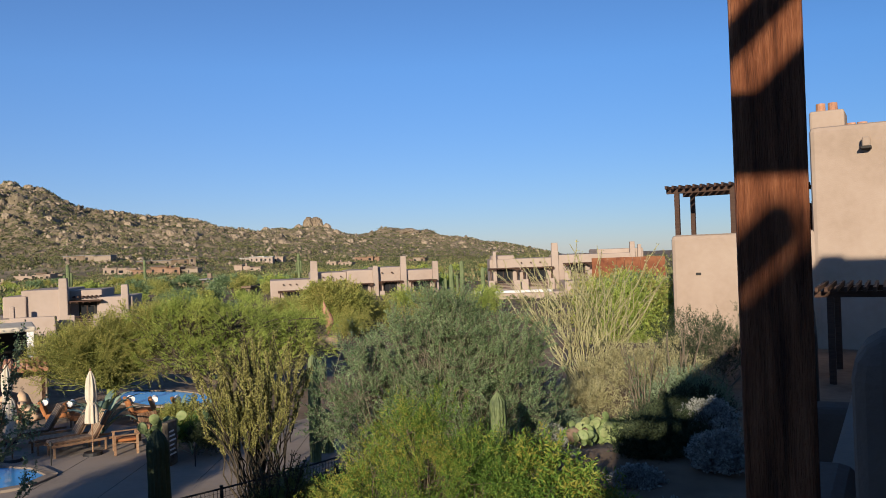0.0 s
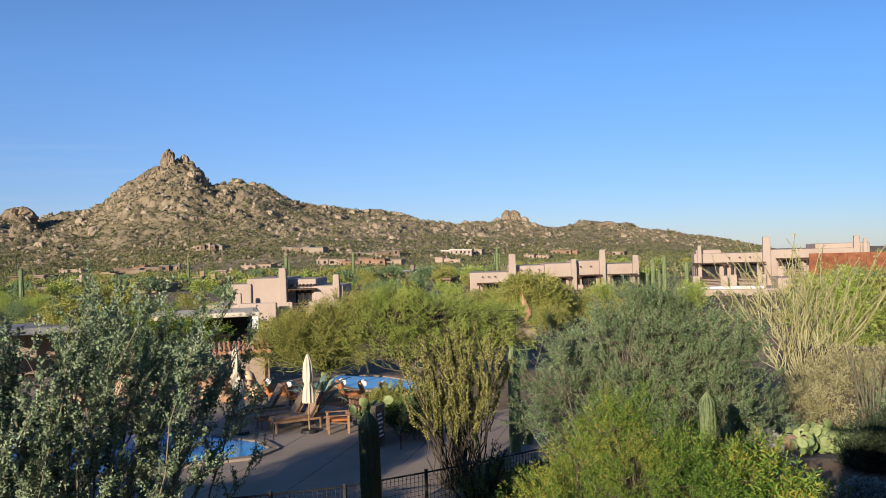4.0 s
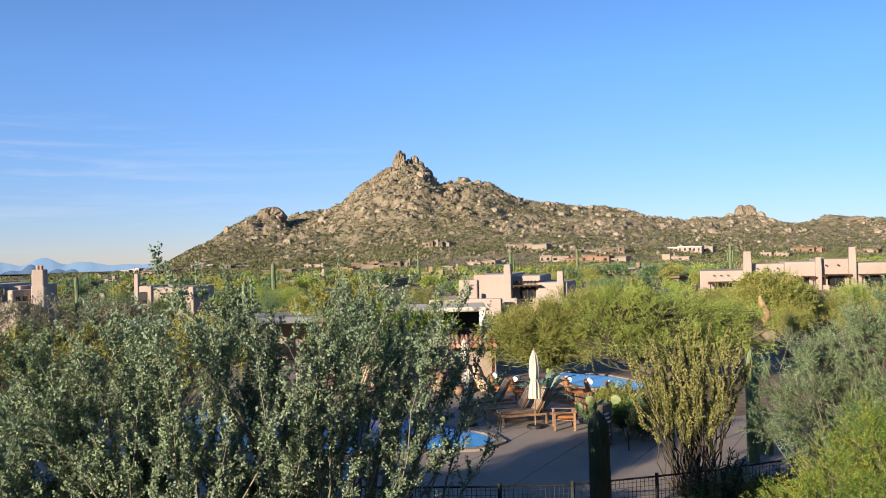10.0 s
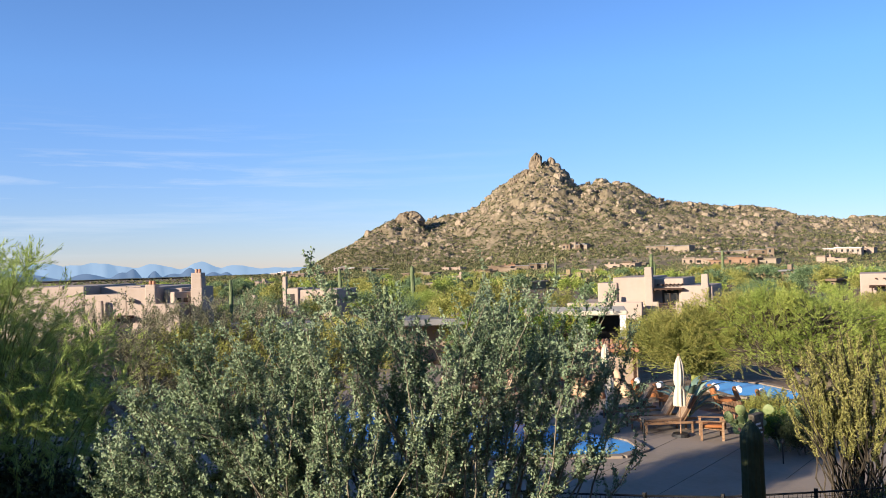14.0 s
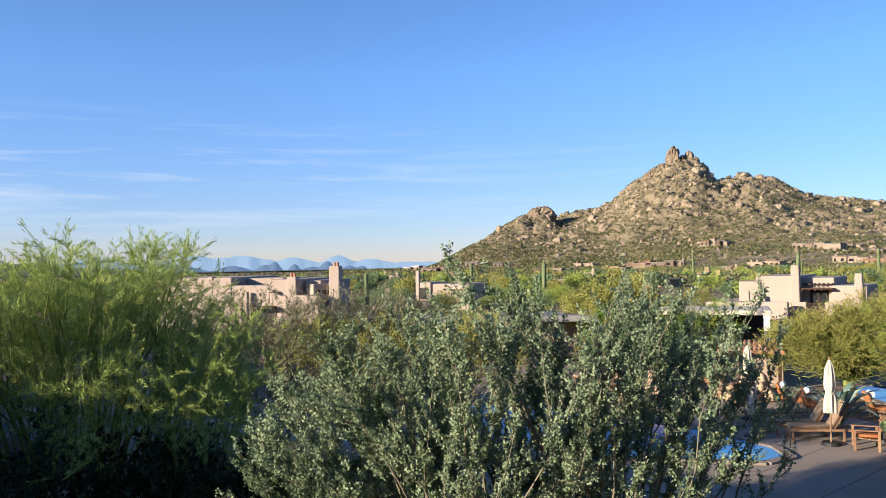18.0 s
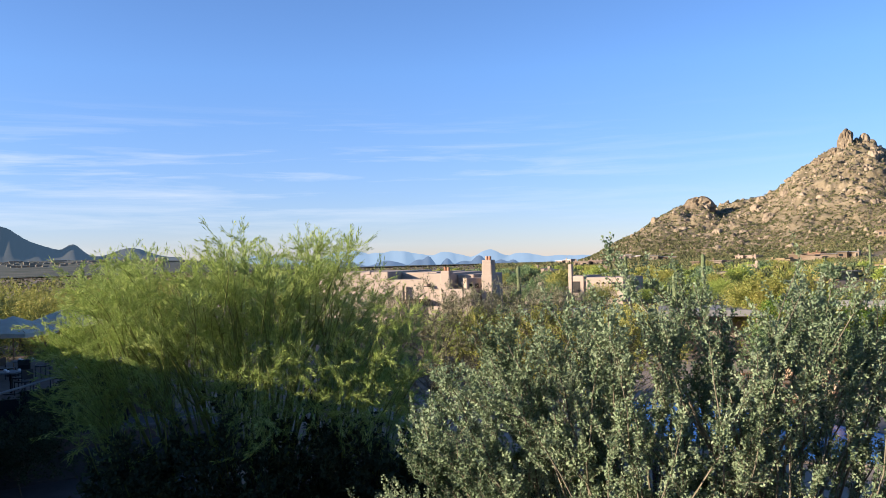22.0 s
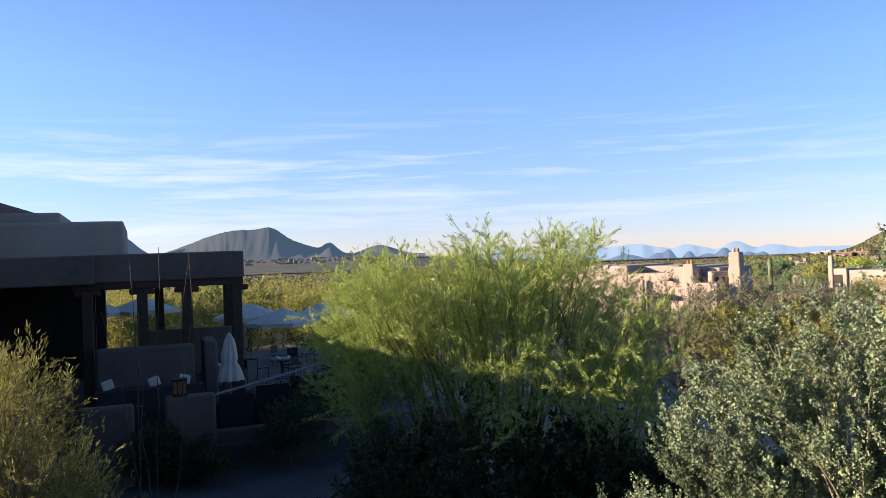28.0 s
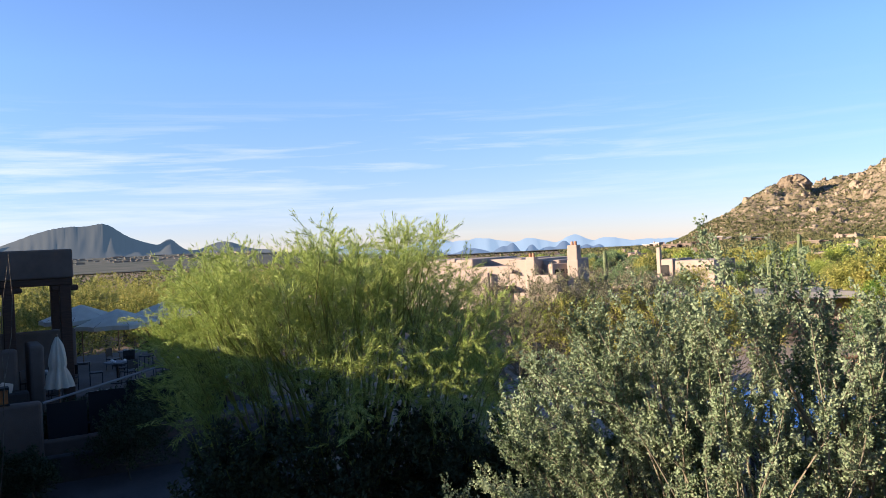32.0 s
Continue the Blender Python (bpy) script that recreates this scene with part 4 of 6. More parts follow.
def hill_house(az, d, w, h, z, material, rng, roof):
    """A rambling low desert house: several flat-roofed blocks, porches in shade."""
    g = thing("hillside_house", facing(az, d, z, rng.uniform(-30, 5)), "low desert house among scrub below the mountain", "house", "hillside houses")
    x = -w / 2
    while x < w / 2 - 2:
        bw, bh, y = rng.uniform(0.2, 0.42) * w, h * rng.uniform(0.55, 1.0), rng.uniform(-3, 2)
        x1 = min(x + bw, w / 2)
        part("wall", box(x, x1, y, y + 9, -4, bh, 0.15, 1), material, g)
        part("roof", box(x - 0.5, x1 + 0.5, y - 0.9, y + 9.5, bh - 0.02, bh + 0.4, 0.05, 1), roof, g)
        n = max(1, int((x1 - x) / 3.2))
        for i in range(n):
            a = x + (x1 - x) * (i + 0.2) / n
            if rng.random() < 0.7:
                part("window", box(a, a + (x1 - x) / n * rng.uniform(0.25, 0.5), y - 0.05, y + 0.2, bh * 0.3, bh * 0.72), M_GLASS, g)
        if rng.random() < 0.4:
            part("chimney", box(x + 1, x + 2.1, y + 2, y + 3.1, bh, bh + 1.7, 0.1, 1), material, g)
        x = x1 + 0.05


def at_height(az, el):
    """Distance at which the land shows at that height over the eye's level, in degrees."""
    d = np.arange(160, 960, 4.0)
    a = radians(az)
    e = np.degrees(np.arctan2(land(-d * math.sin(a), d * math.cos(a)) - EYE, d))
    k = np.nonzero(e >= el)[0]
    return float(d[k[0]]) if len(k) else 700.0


rh = np.random.default_rng(21)
M_STUCCO_R = mat("stucco_terracotta", [(0.20, 0.118, 0.075), (0.28, 0.180, 0.120)], scale=0.3, rough=0.92)
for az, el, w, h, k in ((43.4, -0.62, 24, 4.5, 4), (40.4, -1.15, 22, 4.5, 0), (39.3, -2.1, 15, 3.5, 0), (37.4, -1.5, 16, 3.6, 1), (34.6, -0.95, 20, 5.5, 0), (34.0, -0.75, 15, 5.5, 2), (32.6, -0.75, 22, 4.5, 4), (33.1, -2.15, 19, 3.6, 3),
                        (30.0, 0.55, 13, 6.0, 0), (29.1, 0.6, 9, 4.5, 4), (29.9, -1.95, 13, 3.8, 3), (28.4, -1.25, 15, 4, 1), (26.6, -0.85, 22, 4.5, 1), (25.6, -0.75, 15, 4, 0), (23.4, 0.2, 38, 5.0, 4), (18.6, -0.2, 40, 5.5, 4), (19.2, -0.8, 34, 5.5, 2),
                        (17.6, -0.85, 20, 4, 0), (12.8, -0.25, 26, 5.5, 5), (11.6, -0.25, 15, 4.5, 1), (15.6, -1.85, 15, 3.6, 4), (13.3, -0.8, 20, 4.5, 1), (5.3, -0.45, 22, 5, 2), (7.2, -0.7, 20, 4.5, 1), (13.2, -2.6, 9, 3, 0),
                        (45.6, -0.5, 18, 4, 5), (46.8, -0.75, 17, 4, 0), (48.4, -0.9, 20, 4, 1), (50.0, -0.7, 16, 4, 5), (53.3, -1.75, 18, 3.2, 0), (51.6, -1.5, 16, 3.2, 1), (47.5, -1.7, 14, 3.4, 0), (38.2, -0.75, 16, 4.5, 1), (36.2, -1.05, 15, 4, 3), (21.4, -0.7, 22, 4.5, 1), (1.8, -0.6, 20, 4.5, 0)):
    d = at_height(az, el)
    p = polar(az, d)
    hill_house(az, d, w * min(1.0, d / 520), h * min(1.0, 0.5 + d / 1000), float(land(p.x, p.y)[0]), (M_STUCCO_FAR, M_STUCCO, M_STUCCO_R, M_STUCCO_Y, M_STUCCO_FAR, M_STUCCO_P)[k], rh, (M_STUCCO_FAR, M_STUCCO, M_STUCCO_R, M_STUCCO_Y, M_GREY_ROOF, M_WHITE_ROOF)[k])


# ---- the bank, the deck, the pools ----
def slab(name, pts, z0, z1, material, label, category, kind="structure"):
    bm = bmesh.new()
    fc = bm.faces.new([bm.verts.new((x, y, z1)) for x, y in pts])
    r = bmesh.ops.extrude_face_region(bm, geom=[fc])
    bmesh.ops.translate(bm, vec=(0, 0, z0 - z1), verts=[q for q in r["geom"] if isinstance(q, bmesh.types.BMVert)])
    bmesh.ops.recalc_face_normals(bm, faces=bm.faces)
    return tagged(part(name, bm, material), label, category, kind=kind)


def bank_z(x, y):
    """The planted bank beside the path: rises towards the hotel wing."""
    u = max(0.0, min(1.0, (x + 0.8) / 3.0))
    v = max(0.0, min(1.0, (y - 4.0) / 5.0)) * max(0.0, min(1.0, (44.0 - y) / 10.0))
    return (1.8 + 0.85 * max(0.0, min(1.0, (17.0 - y) / 4.0))) * u * u * (3 - 2 * u) * v


def bank():
    xs, ys = np.linspace(-2, 26, 57), np.linspace(3, 46, 87)
    V = [(x, y, bank_z(x, y) + 0.06 * noise.fractal(Vector((x, y, 0)), 0.8, 2, 4) - 0.03) for y in ys for x in xs]
    n = len(xs)
    Fc = [(j * n + i, j * n + i + 1, (j + 1) * n + i + 1, (j + 1) * n + i) for j in range(len(ys) - 1) for i in range(n - 1)]
    tagged(raw("bank", V, Fc, M_DIRT, smooth=True), "sloping gravel bank planted with desert shrubs", "ground", kind="structure")


bank()
deck = slab("pool_deck", [(-30, 12.5), (-12, 14.2), (-6.3, 16.6), (-3.8, 19.6), (-1.7, 23.6), (-0.2, 29.0), (1.5, 36), (-1.5, 36.5), (-4.0, 31.2), (-6.3, 27.9), (-10.2, 28.8), (-18, 32.5), (-34, 37)], -0.2, 0.02, M_CONC, "grey concrete pool deck and path with joints", "deck")
for k in range(7):
    a = (-13.0 + 2.1 * k, 16.9 + 0.75 * k + (0.28 * k * k if k > 2 else 0))
    part("deck_joint", box(a[0], a[0] + 0.02, a[1], a[1] + 9, 0.018, 0.024), M_BARK, deck)


def pool(name, pts, label):
    slab(name, pts, -0.1, 0.045, M_WATER, label, "pool")
    g = thing("pool_coping", Matrix(), "pale stone coping round the pool", "coping", kind="structure")
    n = len(pts)
    for i in range(n):
        p, q = Vector((*pts[i], 0)), Vector((*pts[(i + 1) % n], 0))
        L = (q - p).length
        k = max(1, int(L / 0.6))
        for j in range(k):
            c = part("coping_stone", box(0.005, L / k - 0.005, -0.16, 0.16, 0.0, 0.09, 0.015, 1), M_CONC, g)
            a = p + (q - p) * (j / k)
            c.matrix_basis = Matrix.Translation(a) @ Matrix.Rotation(math.atan2((q - p).y, (q - p).x), 4, "Z")


pool("pool_near", [(-11.2, 21.6), (-11.0, 22.7), (-11.9, 23.6), (-14.5, 24.4), (-20, 25.2), (-24, 22.5), (-22, 18.5), (-15, 19.0)], "blue water of the near swimming pool")
pool("pool_far", [(-9.4, 33.0), (-9.8, 35.2), (-12.0, 36.8), (-14.4, 37.4), (-14.8, 36.4), (-13.8, 34.4), (-12.2, 33.0)], "bright blue water of the far swimming pool")

# ---- near trees and shrubs ----
# sprays, twiglets, leaves, twiglet length, leaf length, leaf width, leaf angle, up, out, shell
IRON = (720, 7, 46, 0.36, 0.036, 0.0125, 0.95, 0.6, 0.7, 0.35)
FERN = (560, 9, 34, 0.30, 0.036, 0.0075, 0.75, 0.2, 0.9, 0.4)
MESQ = (1000, 6, 32, 0.5, 0.078, 0.015, 0.6, 0.15, 0.9, 0.35)

rs_ = np.random.default_rng(110)
stems = []
for k in range(185):
    x = rs_.uniform(-3.0, 3.0)
    if x > 1.9 and rs_.random() < 0.45:
        x -= 2.2
    top_z = float(np.interp(x, (-3.0, -2.4, -1.6, -0.6, 0.4, 1.3, 2.0, 2.9, 3.5), (3.5, 4.35, 4.95, 5.35, 5.25, 5.5, 5.3, 5.0, 3.7)))
    y = rs_.uniform(-1.3, 1.2) * (1 - 0.12 * abs(x))
    z = top_z * rs_.uniform(0.66, 1.0) if k % 3 else top_z * rs_.uniform(0.9, 1.02)
    x = max(-3.05, x - 0.25 * (top_z - z)) if x < 0 else x
    stems.append(((0.35 * x + rs_.normal() * 0.25, 0.4 * y, 0.2), (x, y, z), 0.08 if x > -1.5 else 0.14, 0.42 if x < 0.8 else 0.55))
for x, z in ((-0.58, 5.84), (-0.45, 5.7), (-0.2, 5.6), (0.05, 5.5)):
    stems.append(((0.7 + 0.3 * x, -0.2, 3.4), (x, -0.3, z), 0.06, 0.3))
fan_shrub("silverleaf_shrub", "large grey-green silverleaf shrub with arching pale stems", facing(45, 8.6), stems,
          (10.5, 0.44, 60, 0.031, 0.019, 1.05, 0.70, 0.7, 0.55), M_LEAF_SILVER, M_BARK_PALE, 11, 0.022)
rs_ = np.random.default_rng(120)
stems = []
for k in range(330):
    x = rs_.uniform(-3.1, 2.8)
    top_z = float(np.interp(x, (-3.1, -2.5, -1.95, -1.5, -0.6, 0.1, 0.7, 1.4, 1.9, 2.8), (4.7, 5.5, 6.1, 5.8, 5.95, 6.3, 6.1, 6.0, 5.4, 4.6)))
    y = rs_.uniform(-1.7, 1.6)
    z = top_z - 2.1 * rs_.random() ** 1.5
    up = 1.0 + 0.7 * rs_.random()
    stems.append(((0.72 * x + rs_.normal() * 0.15, 0.7 * y, z - up), (x, y, z), 0.12, 0.05))
for cx, cz in ((-0.1, 3.1), (0.15, 3.45), (1.15, 3.4), (1.45, 3.7), (0.6, 3.9)):
    for k in range(6):
        stems.append(((cx * 0.8, -0.9, 4.5), (cx + rs_.normal() * 0.2, -1.6 + rs_.normal() * 0.2, cz + rs_.normal() * 0.2), 0.22, 0.4))
palo = fan_shrub("palo_verde_tree", "feathery yellow-green palo verde tree, sunlit top", facing(72.6, 13.5), stems,
                 (9.5, 0.52, 46, 0.075, 0.0080, 0.5, 0.30, 0.6, 0.8), M_LEAF_PALO, M_BARK_GREEN, 12, 0.011, "tree")
limbs = []
for k in range(26):
    a, b = rs_.uniform(-2.2, 2.0), rs_.uniform(-1.1, 1.1)
    limbs.append((bend((0.06 * a, 0.06 * b, 0.0), (a, b, rs_.uniform(3.8, 5.2)), rs_, 12, 0.05, 0.1), 0.055 * np.linspace(1, 0.14, 12)))
v, f = tubes(limbs, 7)
raw("boughwork", v, f, M_BARK_GREEN, palo, smooth=True)
# two added shrubs, leaf colour darkened to fill the shade under the crown
tree("low_shrub", "added shrub with shade-dark leaves under the palo verde crown", facing(73.0, 12.6), [(0, 0, 2.3, 2.0, 1.2, 1.2, 2), (-1.5, 0, 2.1, 1.1, 1.0, 1.2, 1.2), (1.9, 0, 1.9, 1.5, 1.1, 1.1, 1.4), (0, 0, 1.0, 2.6, 1.2, 0.8, 1.2)],
     (420, 6, 18, 0.4, 0.085, 0.036, 0.8, 0.4, 0.8, 0.25), M_LEAF_SHADE, M_BARK_DARK, 124, 0.05, 6, "shrub")
tree("low_shrub", "added shrub with shade-dark leaves between the palo verde and the silverleaf", facing(61.5, 12.5), [(0, 0, 1.7, 1.3, 1.0, 1.0, 2), (1.4, 0, 1.5, 1.1, 1.0, 0.9, 1.2), (-1.3, 0, 1.7, 1.0, 1.0, 0.9, 1)],
     (330, 6, 20, 0.4, 0.085, 0.034, 0.8, 0.4, 0.8, 0.25), M_LEAF_SHADE, M_BARK_DARK, 125, 0.05, 5, "shrub")
tree("ironwood_tree", "dense blue-green ironwood tree beside the path", facing(0.4, 14.5),
     [(0, 0, 3.7, 1.4, 1.2, 1.1, 3), (-1.2, 0, 3.1, 1.0, 1.0, 1.1, 2), (1.2, 0.1, 3.0, 1.0, 1.0, 1.1, 2), (0.2, -0.4, 2.6, 1.4, 1.0, 1.0, 2), (0.1, 0, 4.5, 0.9, 0.8, 0.5, 1), (1.0, 0, 4.0, 0.8, 0.8, 0.6, 1)],
     IRON, M_LEAF_IRON, M_BARK_PALE, 13, 0.08, 4, "tree", "", 2)
tree("feather_bush", "bright green feathery bush with yellowing tips", facing(1.6, 9.2),
     [(0, 0, 3.05, 0.75, 0.8, 0.85, 2), (-0.6, 0.1, 2.55, 0.7, 0.7, 0.9, 1.5), (0.6, 0.1, 2.8, 0.6, 0.7, 0.8, 1.3), (0, -0.2, 2.2, 0.9, 0.8, 0.8, 1.2), (-0.2, 0, 3.75, 0.3, 0.3, 0.3, 0.25)],
     FERN, M_LEAF_FERN, M_BARK, 14, 0.045, 5, "shrub")
tree("feather_bush", "low dark green feathery bush in the shade", facing(-6.4, 9.6, 0.9),
     [(0, 0, 1.9, 0.6, 0.6, 0.6, 1), (-0.5, 0.2, 1.5, 0.6, 0.6, 0.6, 1), (0.6, 0.1, 1.4, 0.5, 0.5, 0.5, 0.7)], (260, 7, 22, 0.30, 0.06, 0.017, 0.9, 0.3, 0.9, 0.4), M_LEAF_FERN, M_BARK, 114, 0.035, 4, "shrub")
tree("palo_verde_tree", "broad yellow-green palo verde tree beyond the pool", facing(22.3, 38),
     [(0, 0, 2.3, 2.3, 2.2, 1.1, 3), (-1.6, 0, 1.8, 1.7, 1.7, 1.0, 2), (1.9, 0, 2.8, 2.0, 1.8, 1.1, 2), (0, -0.5, 1.5, 2.6, 1.8, 0.9, 2)],
     MESQ, M_LEAF_OLIVE, M_BARK_GREEN, 15, 0.14)
tree("mesquite_tree", "wide green mesquite tree with a spreading crown", facing(14.6, 37),
     [(0, 0, 2.7, 3.0, 2.3, 1.15, 3), (-2.2, 0, 2.9, 2.1, 1.9, 1.1, 2), (2.5, 0, 2.2, 2.0, 1.9, 1.1, 2), (0.4, -0.3, 1.8, 2.8, 2.0, 0.8, 1.4), (-1.5, 0, 3.5, 1.5, 1.3, 0.55, 1), (1.8, -0.5, 1.6, 2.2, 1.6, 0.8, 1.4), (-2.4, -0.4, 1.9, 1.8, 1.6, 0.8, 1.2)],
     MESQ, M_LEAF_MESQ, M_BARK, 16, 0.2)
tree("palo_verde_tree", "yellow-green palo verde tree behind the cabana", facing(36.5, 48),
     [(0, 0, 3.0, 2.0, 1.8, 1.1, 2), (1.2, 0, 2.7, 1.5, 1.5, 1.0, 1), (-1.3, 0, 2.6, 1.4, 1.5, 1.0, 1)], (520, 5, 14, 0.6, 0.15, 0.05, 0.8, 0.1, 0.9, 0.4), M_LEAF_OLIVE, M_BARK_GREEN, 17, 0.14)
tree("palo_verde_tree", "small yellow palo verde tree in front of the guest house", facing(7.6, 62),
     [(0, 0, 2.5, 1.9, 1.6, 1.0, 2), (1.4, 0, 2.0, 1.4, 1.4, 0.8, 1), (-1.0, 0, 2.8, 1.2, 1.4, 0.8, 1)], (480, 5, 14, 0.7, 0.17, 0.06, 0.8, 0.1, 0.9, 0.4), M_LEAF_OLIVE, M_BARK_GREEN, 18, 0.14)
GREYBUSH = (420, 6, 18, 0.35, 0.055, 0.02, 0.9, 0.6, 0.8, 0.3)
tree("twiggy_shrub", "dry olive-grey twiggy shrub beyond the silverleaf", facing(60.0, 21.5),
     [(0, 0, 4.0, 1.7, 1.3, 1.0, 2), (2.2, 0, 4.1, 1.6, 1.3, 0.95, 1.8), (-1.7, 0.2, 3.5, 1.5, 1.3, 1.0, 1.5), (0.4, 0, 2.5, 2.3, 1.4, 1.0, 1.4), (3.6, 0.3, 3.7, 1.2, 1.1, 0.9, 1)], GREYBUSH, M_LEAF_TWIG, M_BARK_PALE, 19, 0.07, 7, "shrub", "", 2)
tree("twiggy_shrub", "olive twiggy shrub beside the silverleaf", facing(51.5, 21),
     [(0, 0, 3.3, 1.6, 1.4, 1.0, 2), (1.7, 0, 3.2, 1.4, 1.4, 0.95, 1.5), (-1.6, 0, 3.4, 1.3, 1.2, 0.9, 1.2)], GREYBUSH, M_LEAF_OLIVE, M_BARK_PALE, 20, 0.07, 5, "shrub")
tree("green_shrub", "bright green shrub behind the silverleaf", facing(33.5, 42),
     [(0, 0, 2.0, 2.1, 1.8, 1.3, 2), (2.1, 0, 1.8, 1.6, 1.7, 1.2, 1.5), (-2.1, 0, 2.0, 1.7, 1.7, 1.3, 1.5)], (420, 6, 16, 0.4, 0.08, 0.035, 0.9, 0.4, 0.8, 0.4), M_LEAF_FERN, M_BARK, 22, 0.07, 5, "shrub")
tree("green_shrub", "dark green rounded shrub in front of the cabana", facing(35.2, 37),
     [(0, 0, 1.6, 1.5, 1.2, 1.1, 2), (1.7, 0, 1.4, 1.2, 1.1, 1.0, 1.5), (-1.6, 0, 1.3, 1.2, 1.1, 1.0, 1.5)], (330, 6, 16, 0.4, 0.08, 0.035, 0.9, 0.4, 0.8, 0.4), M_LEAF_IRON, M_BARK, 122, 0.07, 5, "shrub")
tree("feathery_shrub", "tall feathery straw-green shrub lit by low sun", facing(105.6, 9.2),
     [(0, 0, 3.6, 0.9, 0.8, 1.0, 2), (0.5, 0.1, 3.1, 0.7, 0.7, 0.9, 1.2), (-0.7, 0, 3.2, 0.8, 0.7, 0.9, 1.2), (0.2, 0, 4.4, 0.5, 0.5, 0.5, 0.6)], (420, 7, 18, 0.45, 0.06, 0.009, 0.45, 0.9, 0.6, 0.3), M_LEAF_STRAW, M_BARK_PALE, 23, 0.05, 6, "shrub")
# the dark-leaved ones have the shade of their spot in the leaf colour
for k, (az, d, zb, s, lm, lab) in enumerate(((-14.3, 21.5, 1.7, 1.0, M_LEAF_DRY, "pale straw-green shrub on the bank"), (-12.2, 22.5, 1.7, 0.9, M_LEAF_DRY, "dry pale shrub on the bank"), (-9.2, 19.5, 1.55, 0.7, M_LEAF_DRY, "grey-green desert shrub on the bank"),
                                       (-7.2, 18.0, 1.3, 0.6, M_LEAF_SILVER, "small grey-green shrub on the bank"), (-16.6, 26, 1.8, 1.2, M_LEAF_SHADE, "dark bush in the shade of the hotel wall"), (-18.6, 24, 1.8, 1.2, M_LEAF_SHADE, "dark bush against the hotel wall"), (-16.2, 19, 1.8, 0.7, M_LEAF_SILVER, "shaded grey shrub on the bank"),
                                       (-14.0, 17, 1.6, 0.55, M_LEAF_SHADE, "shaded low shrub on the bank"), (10.8, 17.5, 0, 0.75, M_BARK_GREEN, "thin dark stemmed shrub by the fence"), (-4.4, 16.5, 0.8, 0.8, M_LEAF_SHADE, "dark shrub under the ironwood tree"), (8.2, 18.6, 0.1, 0.5, M_LEAF_SHADE, "dark planting beside the path"), (6.2, 17.2, 0.1, 0.55, M_LEAF_SHADE, "dark shrub beside the path"), (5.0, 19.5, 0.1, 0.5, M_LEAF_SHADE, "dark planting under the ironwood tree"), (9.8, 16.2, 0.1, 0.4, M_LEAF_SHADE, "dark planting by the fence"), (4.0, 15.4, 0.3, 0.6, M_LEAF_SHADE, "dark shrub in the shade of the bush"), (-13.9, 12.8, 2.5, 0.36, M_LEAF_SHADE, "dark low shrub on the shaded bank"), (-15.9, 13.2, 2.5, 0.36, M_LEAF_SHADE, "dark low shrub beside the white mounds"), (-14.9, 15.0, 2.0, 0.5, M_LEAF_SHADE, "dark shrub in the building's shade"), (-16.4, 16.5, 2.0, 0.6, M_LEAF_SHADE, "shaded shrub on the bank"), (-5.6, 14.4, 1.4, 0.6, M_LEAF_SHADE, "dark shrub beside the cactus"), (17.4, 26.6, 0.1, 0.5, M_LEAF_FERN, "low green planting beside the sign"), (16.0, 25.6, 0.1, 0.55, M_LEAF_SHADE, "dark low planting beside the path"), (18.2, 29.0, 0.1, 0.6, M_LEAF_OLIVE, "yellow-green planting beside the pool"), (15.6, 28.0, 0.1, 0.6, M_LEAF_IRON, "grey-green planting beside the path"))):
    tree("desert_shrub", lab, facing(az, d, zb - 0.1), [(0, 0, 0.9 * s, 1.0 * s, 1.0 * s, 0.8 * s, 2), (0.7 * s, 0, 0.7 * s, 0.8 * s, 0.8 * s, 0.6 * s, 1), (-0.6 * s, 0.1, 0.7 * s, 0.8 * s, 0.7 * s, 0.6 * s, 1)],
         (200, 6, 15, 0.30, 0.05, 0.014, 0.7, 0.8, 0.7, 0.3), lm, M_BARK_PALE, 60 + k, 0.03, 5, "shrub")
for k, (az, d, z, r) in enumerate(((-17.5, 13.5, 2.9, 0.36), (-18.1, 12.0, 2.75, 0.34), (-12.7, 11.4, 2.4, 0.34), (-6.9, 15.5, 2.15, 0.28), (-8.2, 13.0, 2.3, 0.26), (-14.6, 10.6, 2.3, 0.24))):
    tree("brittlebush", "rounded silvery white brittlebush mound", facing(az, d, z - 0.1), [(0, 0, r * 0.55, r, r, r * 0.75, 1)], (420, 5, 10, 0.07, 0.042, 0.026, 1.1, 0.3, 1.0, 0.8), M_LEAF_WHITE, M_BARK_PALE, 80 + k, 0.02, 4, "shrub")


